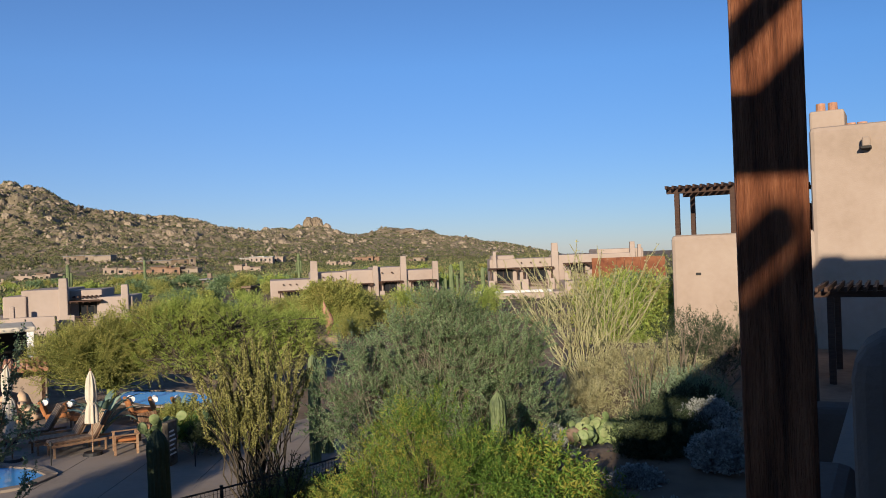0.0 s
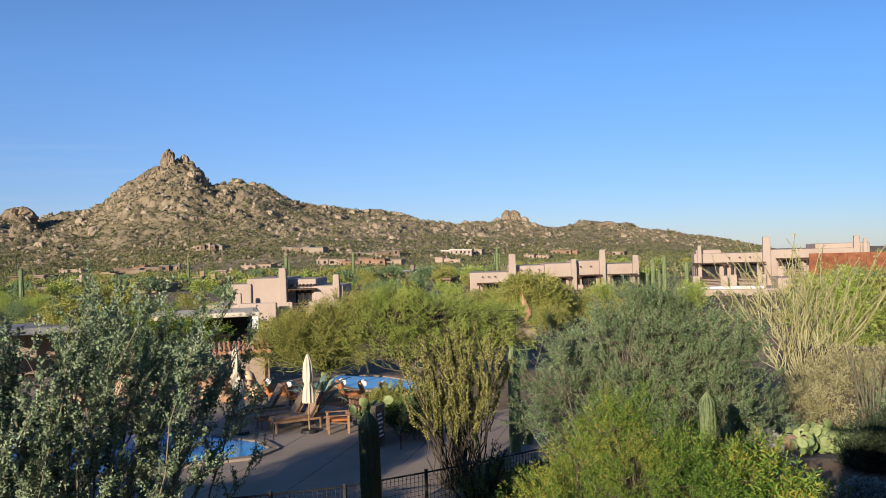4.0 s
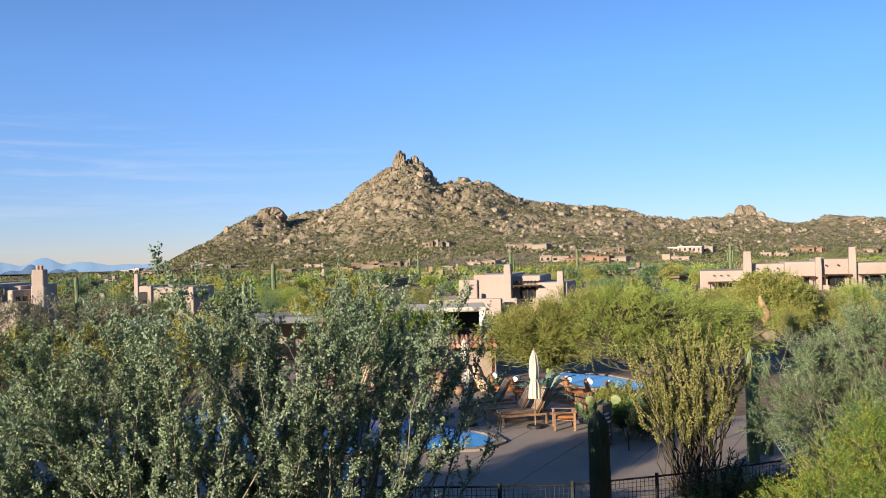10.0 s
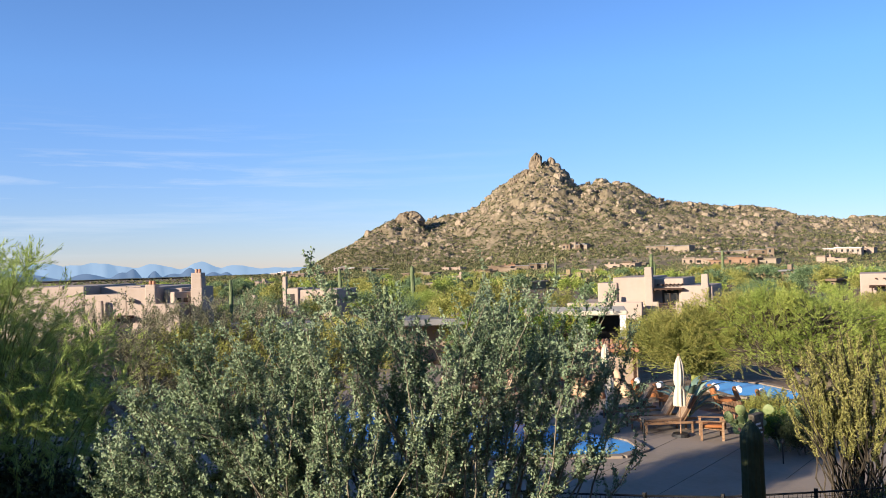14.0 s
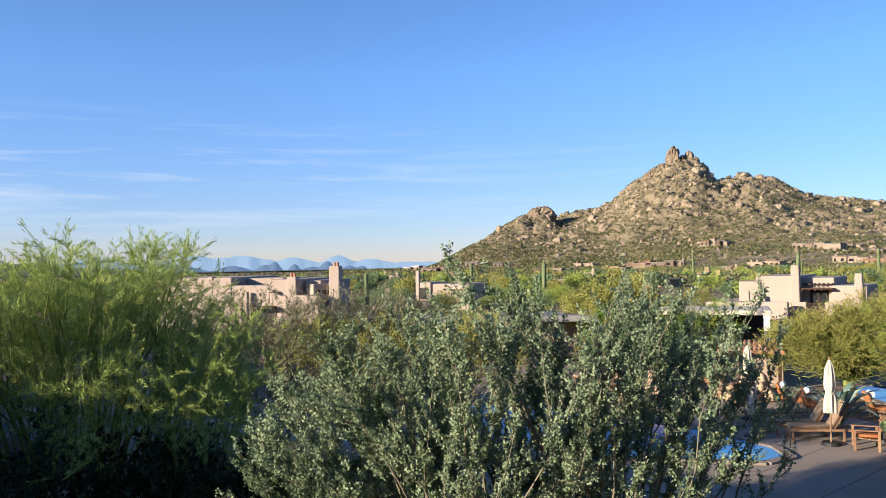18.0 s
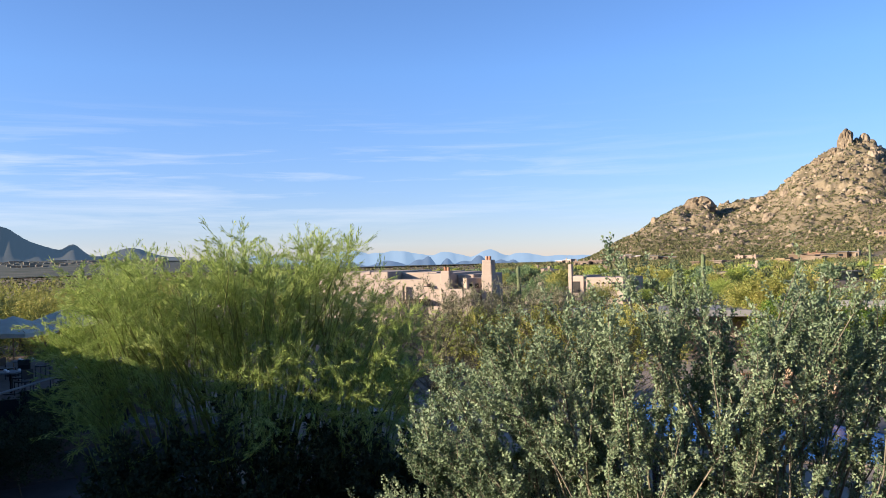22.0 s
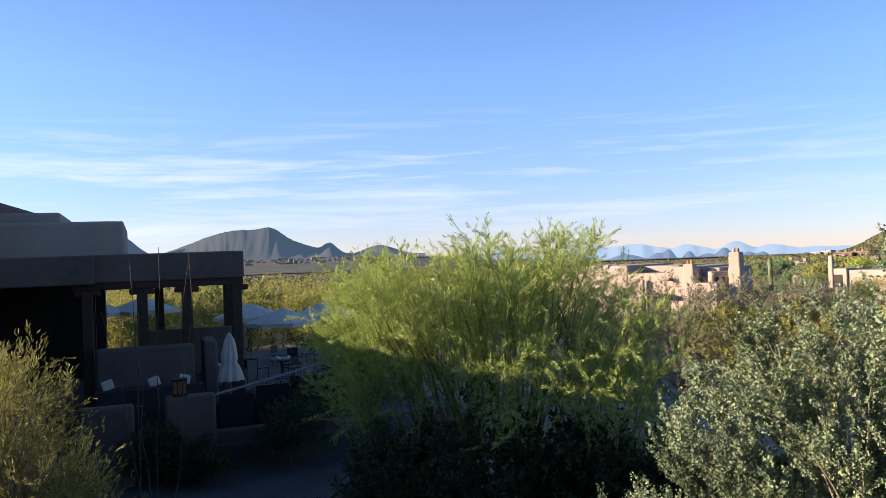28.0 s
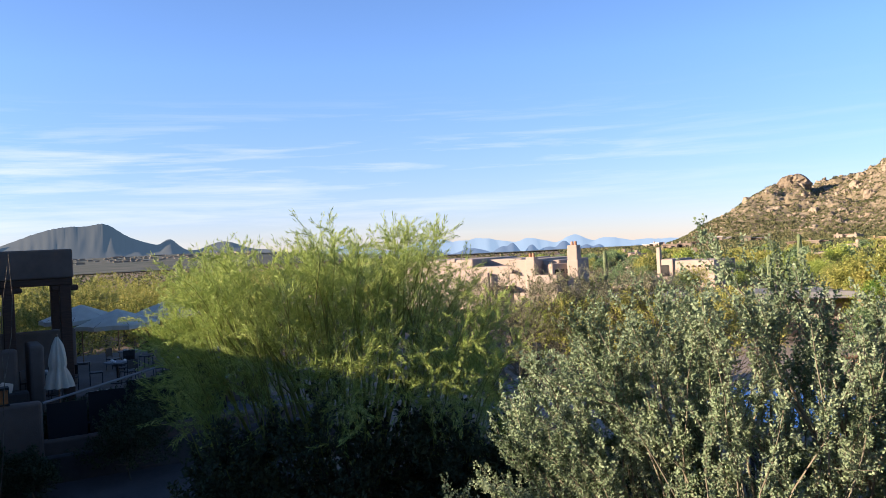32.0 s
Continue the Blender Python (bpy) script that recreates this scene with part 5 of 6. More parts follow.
# ---- cacti, agaves, ocotillos ----
def column_cactus(az, d, z0, h, r, label, seed, arms=(), ribs=13):
    rng = np.random.default_rng(seed)

    def body(pts, rad):
        n, m = len(pts), ribs * 4
        ang = np.arange(m) * 2 * np.pi / m
        V = []
        for p, rr in zip(pts, rad):
            q = rr * (1 + 0.11 * np.cos(ribs * ang))
            V += [(p[0] + a * math.cos(t), p[1] + a * math.sin(t), p[2]) for a, t in zip(q, ang)]
        i = np.arange(n - 1)[:, None] * m + np.arange(m)[None]
        j = np.arange(n - 1)[:, None] * m + (np.arange(m)[None] + 1) % m
        return V, np.stack([i, j, j + m, i + m], -1).reshape(-1, 4)

    g = thing("columnar_cactus", facing(az, d, z0), label, "cactus")
    t = np.linspace(0, 1, 26)
    prof = r * np.minimum(1, np.sqrt(np.clip((1 - t) * h / (r * 1.3), 0, 1))) * (0.9 + 0.1 * np.sin(t * 3)) * (1 + 0.03 * rng.normal(size=26))
    prof[-1] = 0.01
    v, f = body([(0.02 * math.sin(3 * a) * h * 0.3, 0, a * h) for a in t], prof)
    raw("stem", np.array(v), f, M_CACTUS_SHADE if "dark" in label else M_CACTUS, g)
    for ax, az0, ah in arms:
        s = np.linspace(0, 1, 16)
        pts = [(ax * min(1, k * 3), 0, az0 + max(0, k - 0.25) * ah / 0.75) for k in s]
        rad = r * 0.6 * np.minimum(1, np.sqrt(np.clip((1 - s) * ah / (r * 0.8), 0, 1)))
        v, f = body(pts, np.maximum(rad, 0.01))
        raw("arm", np.array(v), f, M_CACTUS, g)
    return g


column_cactus(19.62, 14, 0, 3.15, 0.165, "columnar cactus, skin coloured dark for the shade on it", 1)
column_cactus(9.3, 23.6, 0, 3.05, 0.16, "ribbed columnar cactus beside the path", 2)
column_cactus(8.5, 24.6, 0, 1.3, 0.2, "short ribbed columnar cactus", 3)
column_cactus(-3.4, 11.6, 0.4, 3.42, 0.11, "sunlit ribbed cactus beside the ironwood tree", 4)
column_cactus(-4.1, 12.5, 0.4, 2.3, 0.14, "ribbed cactus in the shade", 41)
for k, (az, d, h) in enumerate(((82.4, 60, 5.9), (-0.5, 74, 5.0), (-1.25, 72, 5.3), (-2.7, 78, 4.6), (43.0, 70, 4.2), (41.0, 130, 6.0), (53.4, 90, 5.0), (24.6, 150, 7), (20.0, 210, 8), (31.0, 260, 8), (10.0, 190, 8), (46.0, 160, 6))):
    column_cactus(az, d, float(base_z(d)), h, 0.19 if d < 100 else 0.3, "tall saguaro cactus standing among scrub", 5 + k, ((0.55, h * 0.45, h * 0.35), (-0.5, h * 0.5, h * 0.25)) if k % 3 == 1 else (), 11)


def prickly_pear(az, d, z0, n, size, spread, label, seed, pot=False):
    rng = np.random.default_rng(seed)
    g = thing("prickly_pear", facing(az, d, z0), label, "cactus")
    bm = bmesh.new()
    bmesh.ops.create_uvsphere(bm, u_segments=14, v_segments=8, radius=1)
    for q in bm.verts:
        q.co = Vector((q.co.x * (0.42 + 0.06 * q.co.z), q.co.y * 0.075, (q.co.z + 1) * 0.5))
    first = part("pad", bm, M_PEAR, g)
    first.data.polygons.foreach_set("use_smooth", [True] * len(first.data.polygons))
    tips = [(Vector((rng.uniform(-spread, spread) * 0.6, rng.uniform(-spread, spread) * 0.5, 0.0)), 0) for _ in range(max(5, n // 2))]
    for i in range(n):
        p, lev = tips[i % len(tips)] if i < len(tips) else tips[rng.integers(0, len(tips))]
        ob = first if i == 0 else new("pad", first.data)
        ob.parent = g
        s = size * rng.uniform(0.75, 1.2)
        m = Matrix.Translation(p) @ Euler((rng.normal() * 0.5, rng.normal() * 0.75, rng.uniform(-1.2, 1.2))).to_matrix().to_4x4() @ Matrix.Scale(s, 4)
        ob.matrix_basis = m
        if lev < 2 and m.to_3x3()[2][2] > 0:
            tips.append((m @ Vector((rng.uniform(-0.3, 0.3), 0, 0.9)), lev + 1))
    if pot:
        b = bmesh.new()
        for z, r0, r1 in ((-0.62, 0.24, 0.33), ):
            bmesh.ops.create_cone(b, cap_ends=True, segments=20, radius1=r0, radius2=r1, depth=0.62, matrix=Matrix.Translation((0, 0, -0.31)))
            bmesh.ops.create_cone(b, cap_ends=True, segments=20, radius1=0.36, radius2=0.36, depth=0.08, matrix=Matrix.Translation((0, 0, -0.02)))
        part("pot", b, M_TILE_CLAY, g, "terracotta plant pot")
    return g


prickly_pear(19.1, 25.4, 0.72, 46, 0.33, 0.5, "prickly pear in a terracotta pot on the deck", 3, True)
prickly_pear(-10.6, 15.4, 2.28, 150, 0.2, 0.8, "sunlit yellow-green prickly pear clump on the bank", 4)
prickly_pear(-9.4, 14.4, 2.4, 14, 0.2, 0.3, "small prickly pear with yellow pads", 5)


def agave(az, d, z0, r, n, label, seed):
    rng = np.random.default_rng(seed)
    g = thing("agave", facing(az, d, z0), label, "agave")
    V, Fc = [], []
    for i in range(8):
        t = i / 7
        w = 0.052 * math.sin(math.pi * (0.12 + 0.86 * t)) ** 0.7 if i < 7 else 0.002
        z = 0.55 * t + 0.25 * math.sin(t * 2.2) - 0.35 * t * t
        V += [(t, -w, z + w * 0.5), (t, 0, z), (t, w, z + w * 0.5)]
    for i in range(7):
        k = 3 * i
        Fc += [(k, k + 3, k + 4, k + 1), (k + 1, k + 4, k + 5, k + 2)]
    first = raw("leaf", V, Fc, M_AGAVE, g, smooth=True)
    for i in range(n):
        ob = first if i == 0 else new("leaf", first.data)
        ob.parent = g
        ob.matrix_basis = Matrix.Rotation(i * 2.399, 4, "Z") @ Matrix.Rotation(-rng.uniform(-0.1, 0.85) * (1 - 0.2 * i / n), 4, "Y") @ Matrix.Diagonal((r * rng.uniform(0.8, 1.15), r * 1.2, r, 1))


agave(22.9, 29.0, 0.3, 1.5, 22, "large blue-green agave on the planter", 1)
agave(18.0, 30.5, 0.1, 1.0, 18, "grey-green agave beside the path", 2)
agave(16.8, 29.5, 0.1, 1.2, 18, "spiky agave by the path", 3)
agave(18.7, 27.0, 0.05, 0.7, 16, "small agave by the sign", 4)
agave(17.4, 25.6, 0.05, 0.5, 14, "small agave at the path edge", 5)
agave(6.5, 60, -0.2, 1.6, 18, "large agave behind the sculpture", 6)


def ocotillo(az, d, z0, n, h, spread, r, label, leaf, bark, seed, leafy=60, lean=0.0, gather=0.18, low=0.3, crook=0.032):
    """Many wand-like stems fanning from one foot, with small leaves along them."""
    rng = np.random.default_rng(seed)
    g = thing("ocotillo", facing(az, d, z0), label, "ocotillo")
    P, D = [], []
    for i in range(n):
        a, s = rng.uniform(0, 6.283), spread * math.sqrt(rng.random())
        tip = np.array([math.cos(a) * s + lean, math.sin(a) * s, h * rng.uniform(0.6, 1.05)])
        foot = np.array([math.cos(a) * s * gather, math.sin(a) * s * gather, 0.0])
        t = np.linspace(0, 1, 9)[:, None]
        pts = foot + (tip - foot) * np.concatenate([t ** 1.25, t ** 1.25, t], 1) + np.cumsum(rng.normal(size=(9, 3)) * crook * h / 3, 0) * [1, 1, 0.2]
        v, f = tubes([(pts, r * np.linspace(1, 0.5, 9))], 6)
        raw("stem", v, f, bark, g, smooth=True)
        if rng.random() < 0.5:
            k = rng.integers(3, 7)
            q = pts[k] + (pts[k] - pts[k - 1]) * rng.uniform(1.5, 3) + rng.normal(size=3) * 0.12
            v, f = tubes([(bend(pts[k], q, rng, 4, 0.05), r * 0.7 * np.linspace(1, 0.6, 4))], 5)
            raw("stem", v, f, bark, g, smooth=True)
        u = rng.uniform(low, 1, leafy) ** 0.8
        k = np.minimum((u * 8).astype(int), 7)
        w = (u * 8 - k)[:, None]
        P.append(pts[k] * (1 - w) + pts[k + 1] * w + rng.normal(size=(leafy, 3)) * 0.018)
        D.append(rng.normal(size=(leafy, 3)) + [0, 0, 0.6])
    v, f = leaves(np.concatenate(P), np.concatenate(D), 0.06, 0.026, rng)
    raw("foliage", v, f, leaf, g)


ocotillo(13.1, 20.2, 0, 75, 3.75, 1.35, 0.02, "tall clump of leafy upright stems beside the path", M_LEAF_STRAW, M_BARK_DARK, 51, 480, 0.0, 0.3, 0.45, 0.085)
ocotillo(-9.8, 24, 1.6, 85, 4.1, 2.1, 0.017, "pale green ocotillo fanning up from the bank", M_LEAF_DRY, M_LEAF_DRY, 52, 55, 0.0, 0.14, 0.25, 0.10)
ocotillo(-13.4, 18.5, 1.6, 12, 2.0, 0.6, 0.022, "dark shaded ocotillo stems", M_LEAF_IRON, M_BARK, 53, 30)
ocotillo(-15.6, 19.5, 1.8, 5, 2.6, 0.5, 0.028, "bare ocotillo stem against the hotel wall", M_BARK, M_BARK, 54, 6, 0.3)
ocotillo(12.0, 17.6, 0, 40, 1.6, 0.9, 0.015, "low clump of dark thin stems by the fence", M_LEAF_SHADE, M_BARK_DARK, 55, 40)
ocotillo(95.5, 18, 0, 5, 6.0, 1.0, 0.012, "tall thin bare ocotillo stems before the restaurant", M_BARK, M_BARK, 56, 10)
for k, (az, d) in enumerate(((12.8, 17.0), (19.5, 16.0), (9.0, 20.2), (21.0, 15.6))):
    tree("yellow_flower", "small yellow desert flowers by the fence", facing(az, d), [(0, 0, 0.25, 0.28, 0.28, 0.2, 1)], (40, 4, 6, 0.1, 0.05, 0.04, 1.0, 0.6, 0.8, 0.4), M_FLOWER, M_BARK_GREEN, 300 + k, 0.012, 4, "flowers", "yellow flowers by the fence")
rk = np.random.default_rng(8)
for az, d, z, s in ((-8.9, 14.6, 2.35, 0.22), (-8.3, 15.2, 2.2, 0.2), (-6.2, 15.5, 1.1, 0.4), (-7.0, 33, 1.4, 1.5), (-8.2, 34, 1.5, 1.2), (-6.3, 34.5, 1.3, 1.0), (6.3, 45, 0.3, 1.2), (7.0, 46, 0.3, 0.9), (5.6, 44, 0.2, 0.8)):
    v, f = rocks(rk, 1, lambda r_: (0, 0, 0.2, 1.0), s * 0.6)
    ob = tagged(raw("boulder", v, f, M_ROCK_NEAR), "rounded tan granite boulder on the bank", "boulder", "boulders on the bank")
    ob.matrix_basis = facing(az, d, z)

# ---- mid-distance trees: three kinds, repeated among the houses ----
rt = np.random.default_rng(31)
KINDS = []
for k, (lm, lab) in enumerate(((M_LEAF_MESQ, "green mesquite tree among the houses"), (M_LEAF_OLIVE, "yellow-green palo verde among the houses"), (M_LEAF_IRON, "dark green ironwood among the houses"))):
    KINDS.append(tree(("mesquite_tree", "palo_verde_tree", "ironwood_tree")[k], lab, Matrix(), [(0, 0, 2.3, 2.4, 2.4, 1.3, 2), (1.3, 0.4, 1.8, 1.5, 1.6, 1.1, 1), (-1.2, -0.3, 1.9, 1.6, 1.5, 1.1, 1), (0.2, 0, 1.2, 1.8, 1.8, 0.8, 1)],
                      (340, 4, 10, 0.55, 0.12, 0.04, 0.7, 0.3, 0.9, 0.25), lm, M_BARK, 40 + k, 0.12, 1, "tree", "trees among the houses", False))
for k, lm in enumerate((M_LEAF_MESQ, M_LEAF_OLIVE, M_LEAF_IRON)):
    KINDS.append(tree("desert_tree", "far desert tree on the plain below the mountain", Matrix(), [(0, 0, 2.2, 2.4, 2.4, 1.3, 2), (1.3, 0.4, 1.7, 1.5, 1.6, 1.1, 1), (-1.2, -0.3, 1.6, 1.8, 1.7, 1.1, 1)],
                      (150, 3, 6, 0.8, 0.32, 0.14, 0.8, 0.2, 0.9, 0.3), lm, M_BARK, 240 + k, 0.12, 1, "tree", "trees on the plain", False))
spots = [(rt.uniform(78, 104), rt.uniform(48, 80), 1, rt.uniform(1.0, 1.35)) for i in range(34)]
spots += [(rt.uniform(-16, -11), rt.uniform(44, 62), int(rt.integers(0, 3)), rt.uniform(0.9, 1.2)) for i in range(9)]
spots += [(rt.uniform(24, 60), rt.uniform(44, 64), int(rt.integers(0, 3)), rt.uniform(0.5, 0.75)) for i in range(18)]
spots += [(rt.uniform(-8, 12), rt.uniform(48, 100), int(rt.integers(0, 2)), rt.uniform(0.5, 0.78)) for i in range(24)]
for i in range(400):
    a, d = rt.uniform(-14, 82), 90 * (420 / 90) ** rt.random()
    if -9 < a < 13 and d < 135:
        continue
    spots.append((a, d, int(rt.integers(0, 3)) + (3 if d > 120 else 0), rt.uniform(0.5, 0.85) * (1.0 if d < 150 else 1.25)))
first = {}
for a, d, k, s in spots:
    p = polar(a, d, float(base_z(d)) - 0.1)
    m = pose(p.x, p.y, p.z, 0, 0, rt.uniform(0, 360)) @ Matrix.Scale(s, 4)
    if k in first:
        copy_thing(KINDS[k], Matrix()).matrix_basis = m
    else:
        first[k] = KINDS[k].matrix_basis = m
pts = []
for i in range(9000):
    a, d = rt.uniform(-20, 105), 60 * (900 / 60) ** rt.random() if i < 5000 else rt.uniform(350, 760)
    p = polar(a, d)
    h = float(land(p.x, p.y)[0])
    if h < 12:
        pts.append((p.x, p.y, h))
P_, D_ = clumps(rt, [p for p in pts if math.hypot(p[0], p[1]) > 170], 1.2, 12)
P2, D2 = clumps(rt, [p for p in pts if math.hypot(p[0], p[1]) <= 170], 0.8, 45)
v, f = leaves(P_, D_, 1.0, 0.65, rt)
v2, f2 = leaves(P2, D2, 0.28, 0.14, rt)
v, f = np.concatenate([v, v2]), np.concatenate([f, f2 + len(v)])
far = []
for i in range(8600):
    a, d = rt.uniform(-12, 56), 200 * (760 / 200) ** rt.random() if i < 4800 else rt.uniform(420, 800)
    p = polar(a, d)
    h = float(land(p.x, p.y)[0])
    if h < (6 if a < 21 else 20) and noise.noise(p * 0.02) > -0.45:
        far.append((p.x, p.y, h + 0.4))
P3, D3 = clumps(rt, far, 1.9, 16)
v3, f3 = leaves(P3, D3, 0.95, 0.6, rt)
v, f = np.concatenate([v, v3]), np.concatenate([f, f3 + len(v)])
tagged(raw("desert_scrub", v, f, M_LEAF_FAR), "low green desert scrub over the plain", "scrub", kind="stuff")


# ---- things on the deck ----
def lounger():
    g = thing("sun_lounger", Matrix(), "teak sun lounger with a striped cushion, back raised", "lounger", "sun loungers on the deck")
    for y in (-0.31, 0.31):
        part("side_rail", box(-1.0, 1.0, y - 0.025, y + 0.025, 0.30, 0.38, 0.008, 1), M_TEAK, g)
    for x in (-0.9, 0.62):
        for y in (-0.3, 0.3):
            part("leg", box(x - 0.03, x + 0.03, y - 0.03, y + 0.03, 0.0, 0.32, 0.006, 1), M_TEAK, g)
    for i in range(8):
        part("slat", box(-0.95 + i * 0.16, -0.85 + i * 0.16, -0.29, 0.29, 0.375, 0.395), M_TEAK, g)
    part("seat_cushion", box(-0.98, 0.32, -0.30, 0.30, 0.395, 0.475, 0.03, 2), M_STRIPE, g, "striped seat cushion")
    b = part("backrest", box(0.0, 0.9, -0.30, 0.30, 0.0, 0.085, 0.03, 2), M_STRIPE, g, "raised striped back cushion")
    b.matrix_basis = Matrix.Translation((0.32, 0, 0.40)) @ Matrix.Rotation(radians(-58), 4, "Y")
    s = part("back_frame", box(0.0, 0.92, -0.28, 0.28, -0.05, -0.005), M_TEAK, g)
    s.matrix_basis = b.matrix_basis.copy()
    return g


L0 = lounger()
spots = [(-12.15, 26.0, 42), (-13.5, 26.9, 40), (-11.45, 25.6, 42)]
spots += [(-17.6 - 0.95 * i, 32.0 + 0.55 * i, 210) for i in range(3)] + [(-18.6 - 0.8 * i, 27.0 + 0.5 * i, 60 + 12 * (i % 3)) for i in range(7)]
for i, (x, y, a) in enumerate(spots):
    m = pose(x, y, 0.02, 0, 0, a)
    if i == 0:
        L0.matrix_basis = m
    else:
        copy_thing(L0, m)


def towel_chair(x, y, a):
    g = thing("deck_chair", pose(x, y, 0.02, 0, 0, a), "orange cushioned deck chair with a rolled white towel", "chair", "deck chairs by the far pool")
    part("seat", box(-0.45, 0.45, -0.33, 0.33, 0.22, 0.40, 0.05, 2), M_ORANGE, g)
    bk = part("backrest", box(-0.06, 0.08, -0.33, 0.33, 0.0, 0.6, 0.05, 2), M_ORANGE, g)
    bk.matrix_basis = Matrix.Translation((0.42, 0, 0.32)) @ Matrix.Rotation(0.35, 4, "Y")
    for px in (-0.4, 0.4):
        for py in (-0.28, 0.28):
            part("leg", box(px - 0.03, px + 0.03, py - 0.03, py + 0.03, 0, 0.24), M_TEAK, g)
    bm = bmesh.new()
    bmesh.ops.create_cone(bm, cap_ends=True, segments=14, radius1=0.11, radius2=0.11, depth=0.42, matrix=Matrix.Translation((0.45, 0, 0.82)) @ Matrix.Rotation(radians(90), 4, "X"))
    part("towel", bm, M_WHITE, g, "rolled white towel")


for x, y, a in ((-9.4, 30.0, 205), (-10.3, 30.2, 200), (-11.3, 30.5, 212), (-13.2, 29.8, 190), (-14.4, 30.4, 200)):
    towel_chair(x, y, a)


def armchair(m):
    g = thing("armchair", m, "low teak armchair on the deck", "chair")
    for i in range(6):
        part("seat_slat", box(-0.3 + i * 0.11, -0.2 + i * 0.11, -0.36, 0.36, 0.36 - i * 0.01, 0.385 - i * 0.01), M_TEAK, g)
    for i in range(7):
        s = part("back_slat", box(-0.012, 0.012, -0.33 + i * 0.1, -0.25 + i * 0.1, 0, 0.55), M_TEAK, g)
        s.matrix_basis = Matrix.Translation((0.33, 0, 0.34)) @ Matrix.Rotation(0.35, 4, "Y")
    for y in (-0.38, 0.38):
        part("armrest", box(-0.36, 0.42, y - 0.06, y + 0.06, 0.58, 0.61, 0.01, 1), M_TEAK, g)
        for x in (-0.3, 0.34):
            part("leg", box(x - 0.035, x + 0.035, y - 0.03, y + 0.03, 0, 0.58), M_TEAK, g)
    part("cushion", box(-0.32, 0.34, -0.33, 0.33, 0.385, 0.47, 0.03, 2), M_ORANGE, g, "orange seat cushion")


armchair(pose(-10.0, 25.3, 0.02, 0, 0, 25))
armchair(pose(-9.6, 26.9, 0.02, 0, 0, 140))


def closed_umbrella(m, h, label, flare=0.0):
    """A furled parasol: pleated cloth gathered round the pole."""
    g = thing("closed_umbrella", m, label, "umbrella", "closed umbrellas")
    part("pole", rod((0, 0, 0.0), (0, 0, h + 0.08), 0.025, None, 8), M_TEAK, g)
    part("base", rod((0, 0, 0.0), (0, 0, 0.09), 0.30, 0.26, 16), M_IRON, g)
    V, Fc, n, rows = [], [], 32, 14
    for j in range(rows):
        t = j / (rows - 1)
        r = 0.05 + 0.09 * math.sin(math.pi * min(1, 0.1 + t * 0.8)) + (0.16 * (t - 0.72) if t > 0.72 else 0) - 0.05 * math.exp(-((t - 0.62) / 0.06) ** 2)
        r += flare * t ** 1.5
        if t < 0.12:
            r = 0.03 + t * 0.6
        for i in range(n):
            a = i * 2 * math.pi / n
            q = r * (1 + 0.28 * math.cos(8 * a + t * 1.5) + 0.06 * math.sin(3 * a + 9 * t))
            V.append((q * math.cos(a), q * math.sin(a), h - t * h * 0.62))
    for j in range(rows - 1):
        for i in range(n):
            k = (i + 1) % n
            Fc.append((j * n + i, j * n + k, (j + 1) * n + k, (j + 1) * n + i))
    raw("canopy", V, Fc, M_CANVAS, g, "furled cream canvas canopy", smooth=True)
    part("tie", rod((0, 0, h * 0.60), (0, 0, h * 0.63), 0.13, 0.13, 14), M_CANVAS, g)


closed_umbrella(pose(-10.9, 25.1, 0.02), 2.55, "furled cream umbrella beside the loungers", 0.04)
closed_umbrella(pose(-14.6, 27.2, 0.02), 2.6, "furled cream umbrella by the pool")
closed_umbrella(pose(-13.1, 24.6, 0.02), 1.9, "furled cream umbrella near the pool edge")


def open_umbrella(m, h, r, label):
    g = thing("open_umbrella", m, label, "umbrella", "open patio umbrellas")
    part("pole", rod((0, 0, 0), (0, 0, h), 0.025), M_TEAK, g)
    part("base", rod((0, 0, 0), (0, 0, 0.08), 0.3, 0.26, 14), M_IRON, g)
    n = 8
    for i in range(n):
        a, b = 2 * math.pi * i / n, 2 * math.pi * (i + 1) / n
        c0, c1 = (r * math.cos(a), r * math.sin(a), h - 0.62), (r * math.cos(b), r * math.sin(b), h - 0.62)
        mid = ((c0[0] + c1[0]) * 0.48, (c0[1] + c1[1]) * 0.48, h - 0.58)
        V = [(0, 0, h), c0, mid, c1, (c0[0], c0[1], h - 0.78), (mid[0], mid[1], h - 0.76), (c1[0], c1[1], h - 0.78)]
        raw("canopy_panel", V, [(0, 1, 2), (0, 2, 3), (1, 4, 5, 2), (2, 5, 6, 3)], M_CANVAS, g)
        part("rib", rod((0, 0, h - 0.03), c0, 0.012, None, 5), M_TEAK, g)


# sign board with lines too small to read
g = thing("sign_board", pose(-8.0, 23.5, 0.02, 0, 0, 80), "grey stone sign board beside the path", "sign")
part("panel", box(-0.26, 0.26, -0.09, 0.09, 0.0, 1.25, 0.015, 1), M_BARK, g)
for i in range(6):
    part("text_line", box(-0.18, 0.18 - 0.05 * (i % 3), -0.096, -0.09, 0.3 + i * 0.13, 0.35 + i * 0.13), M_WHITE, g)

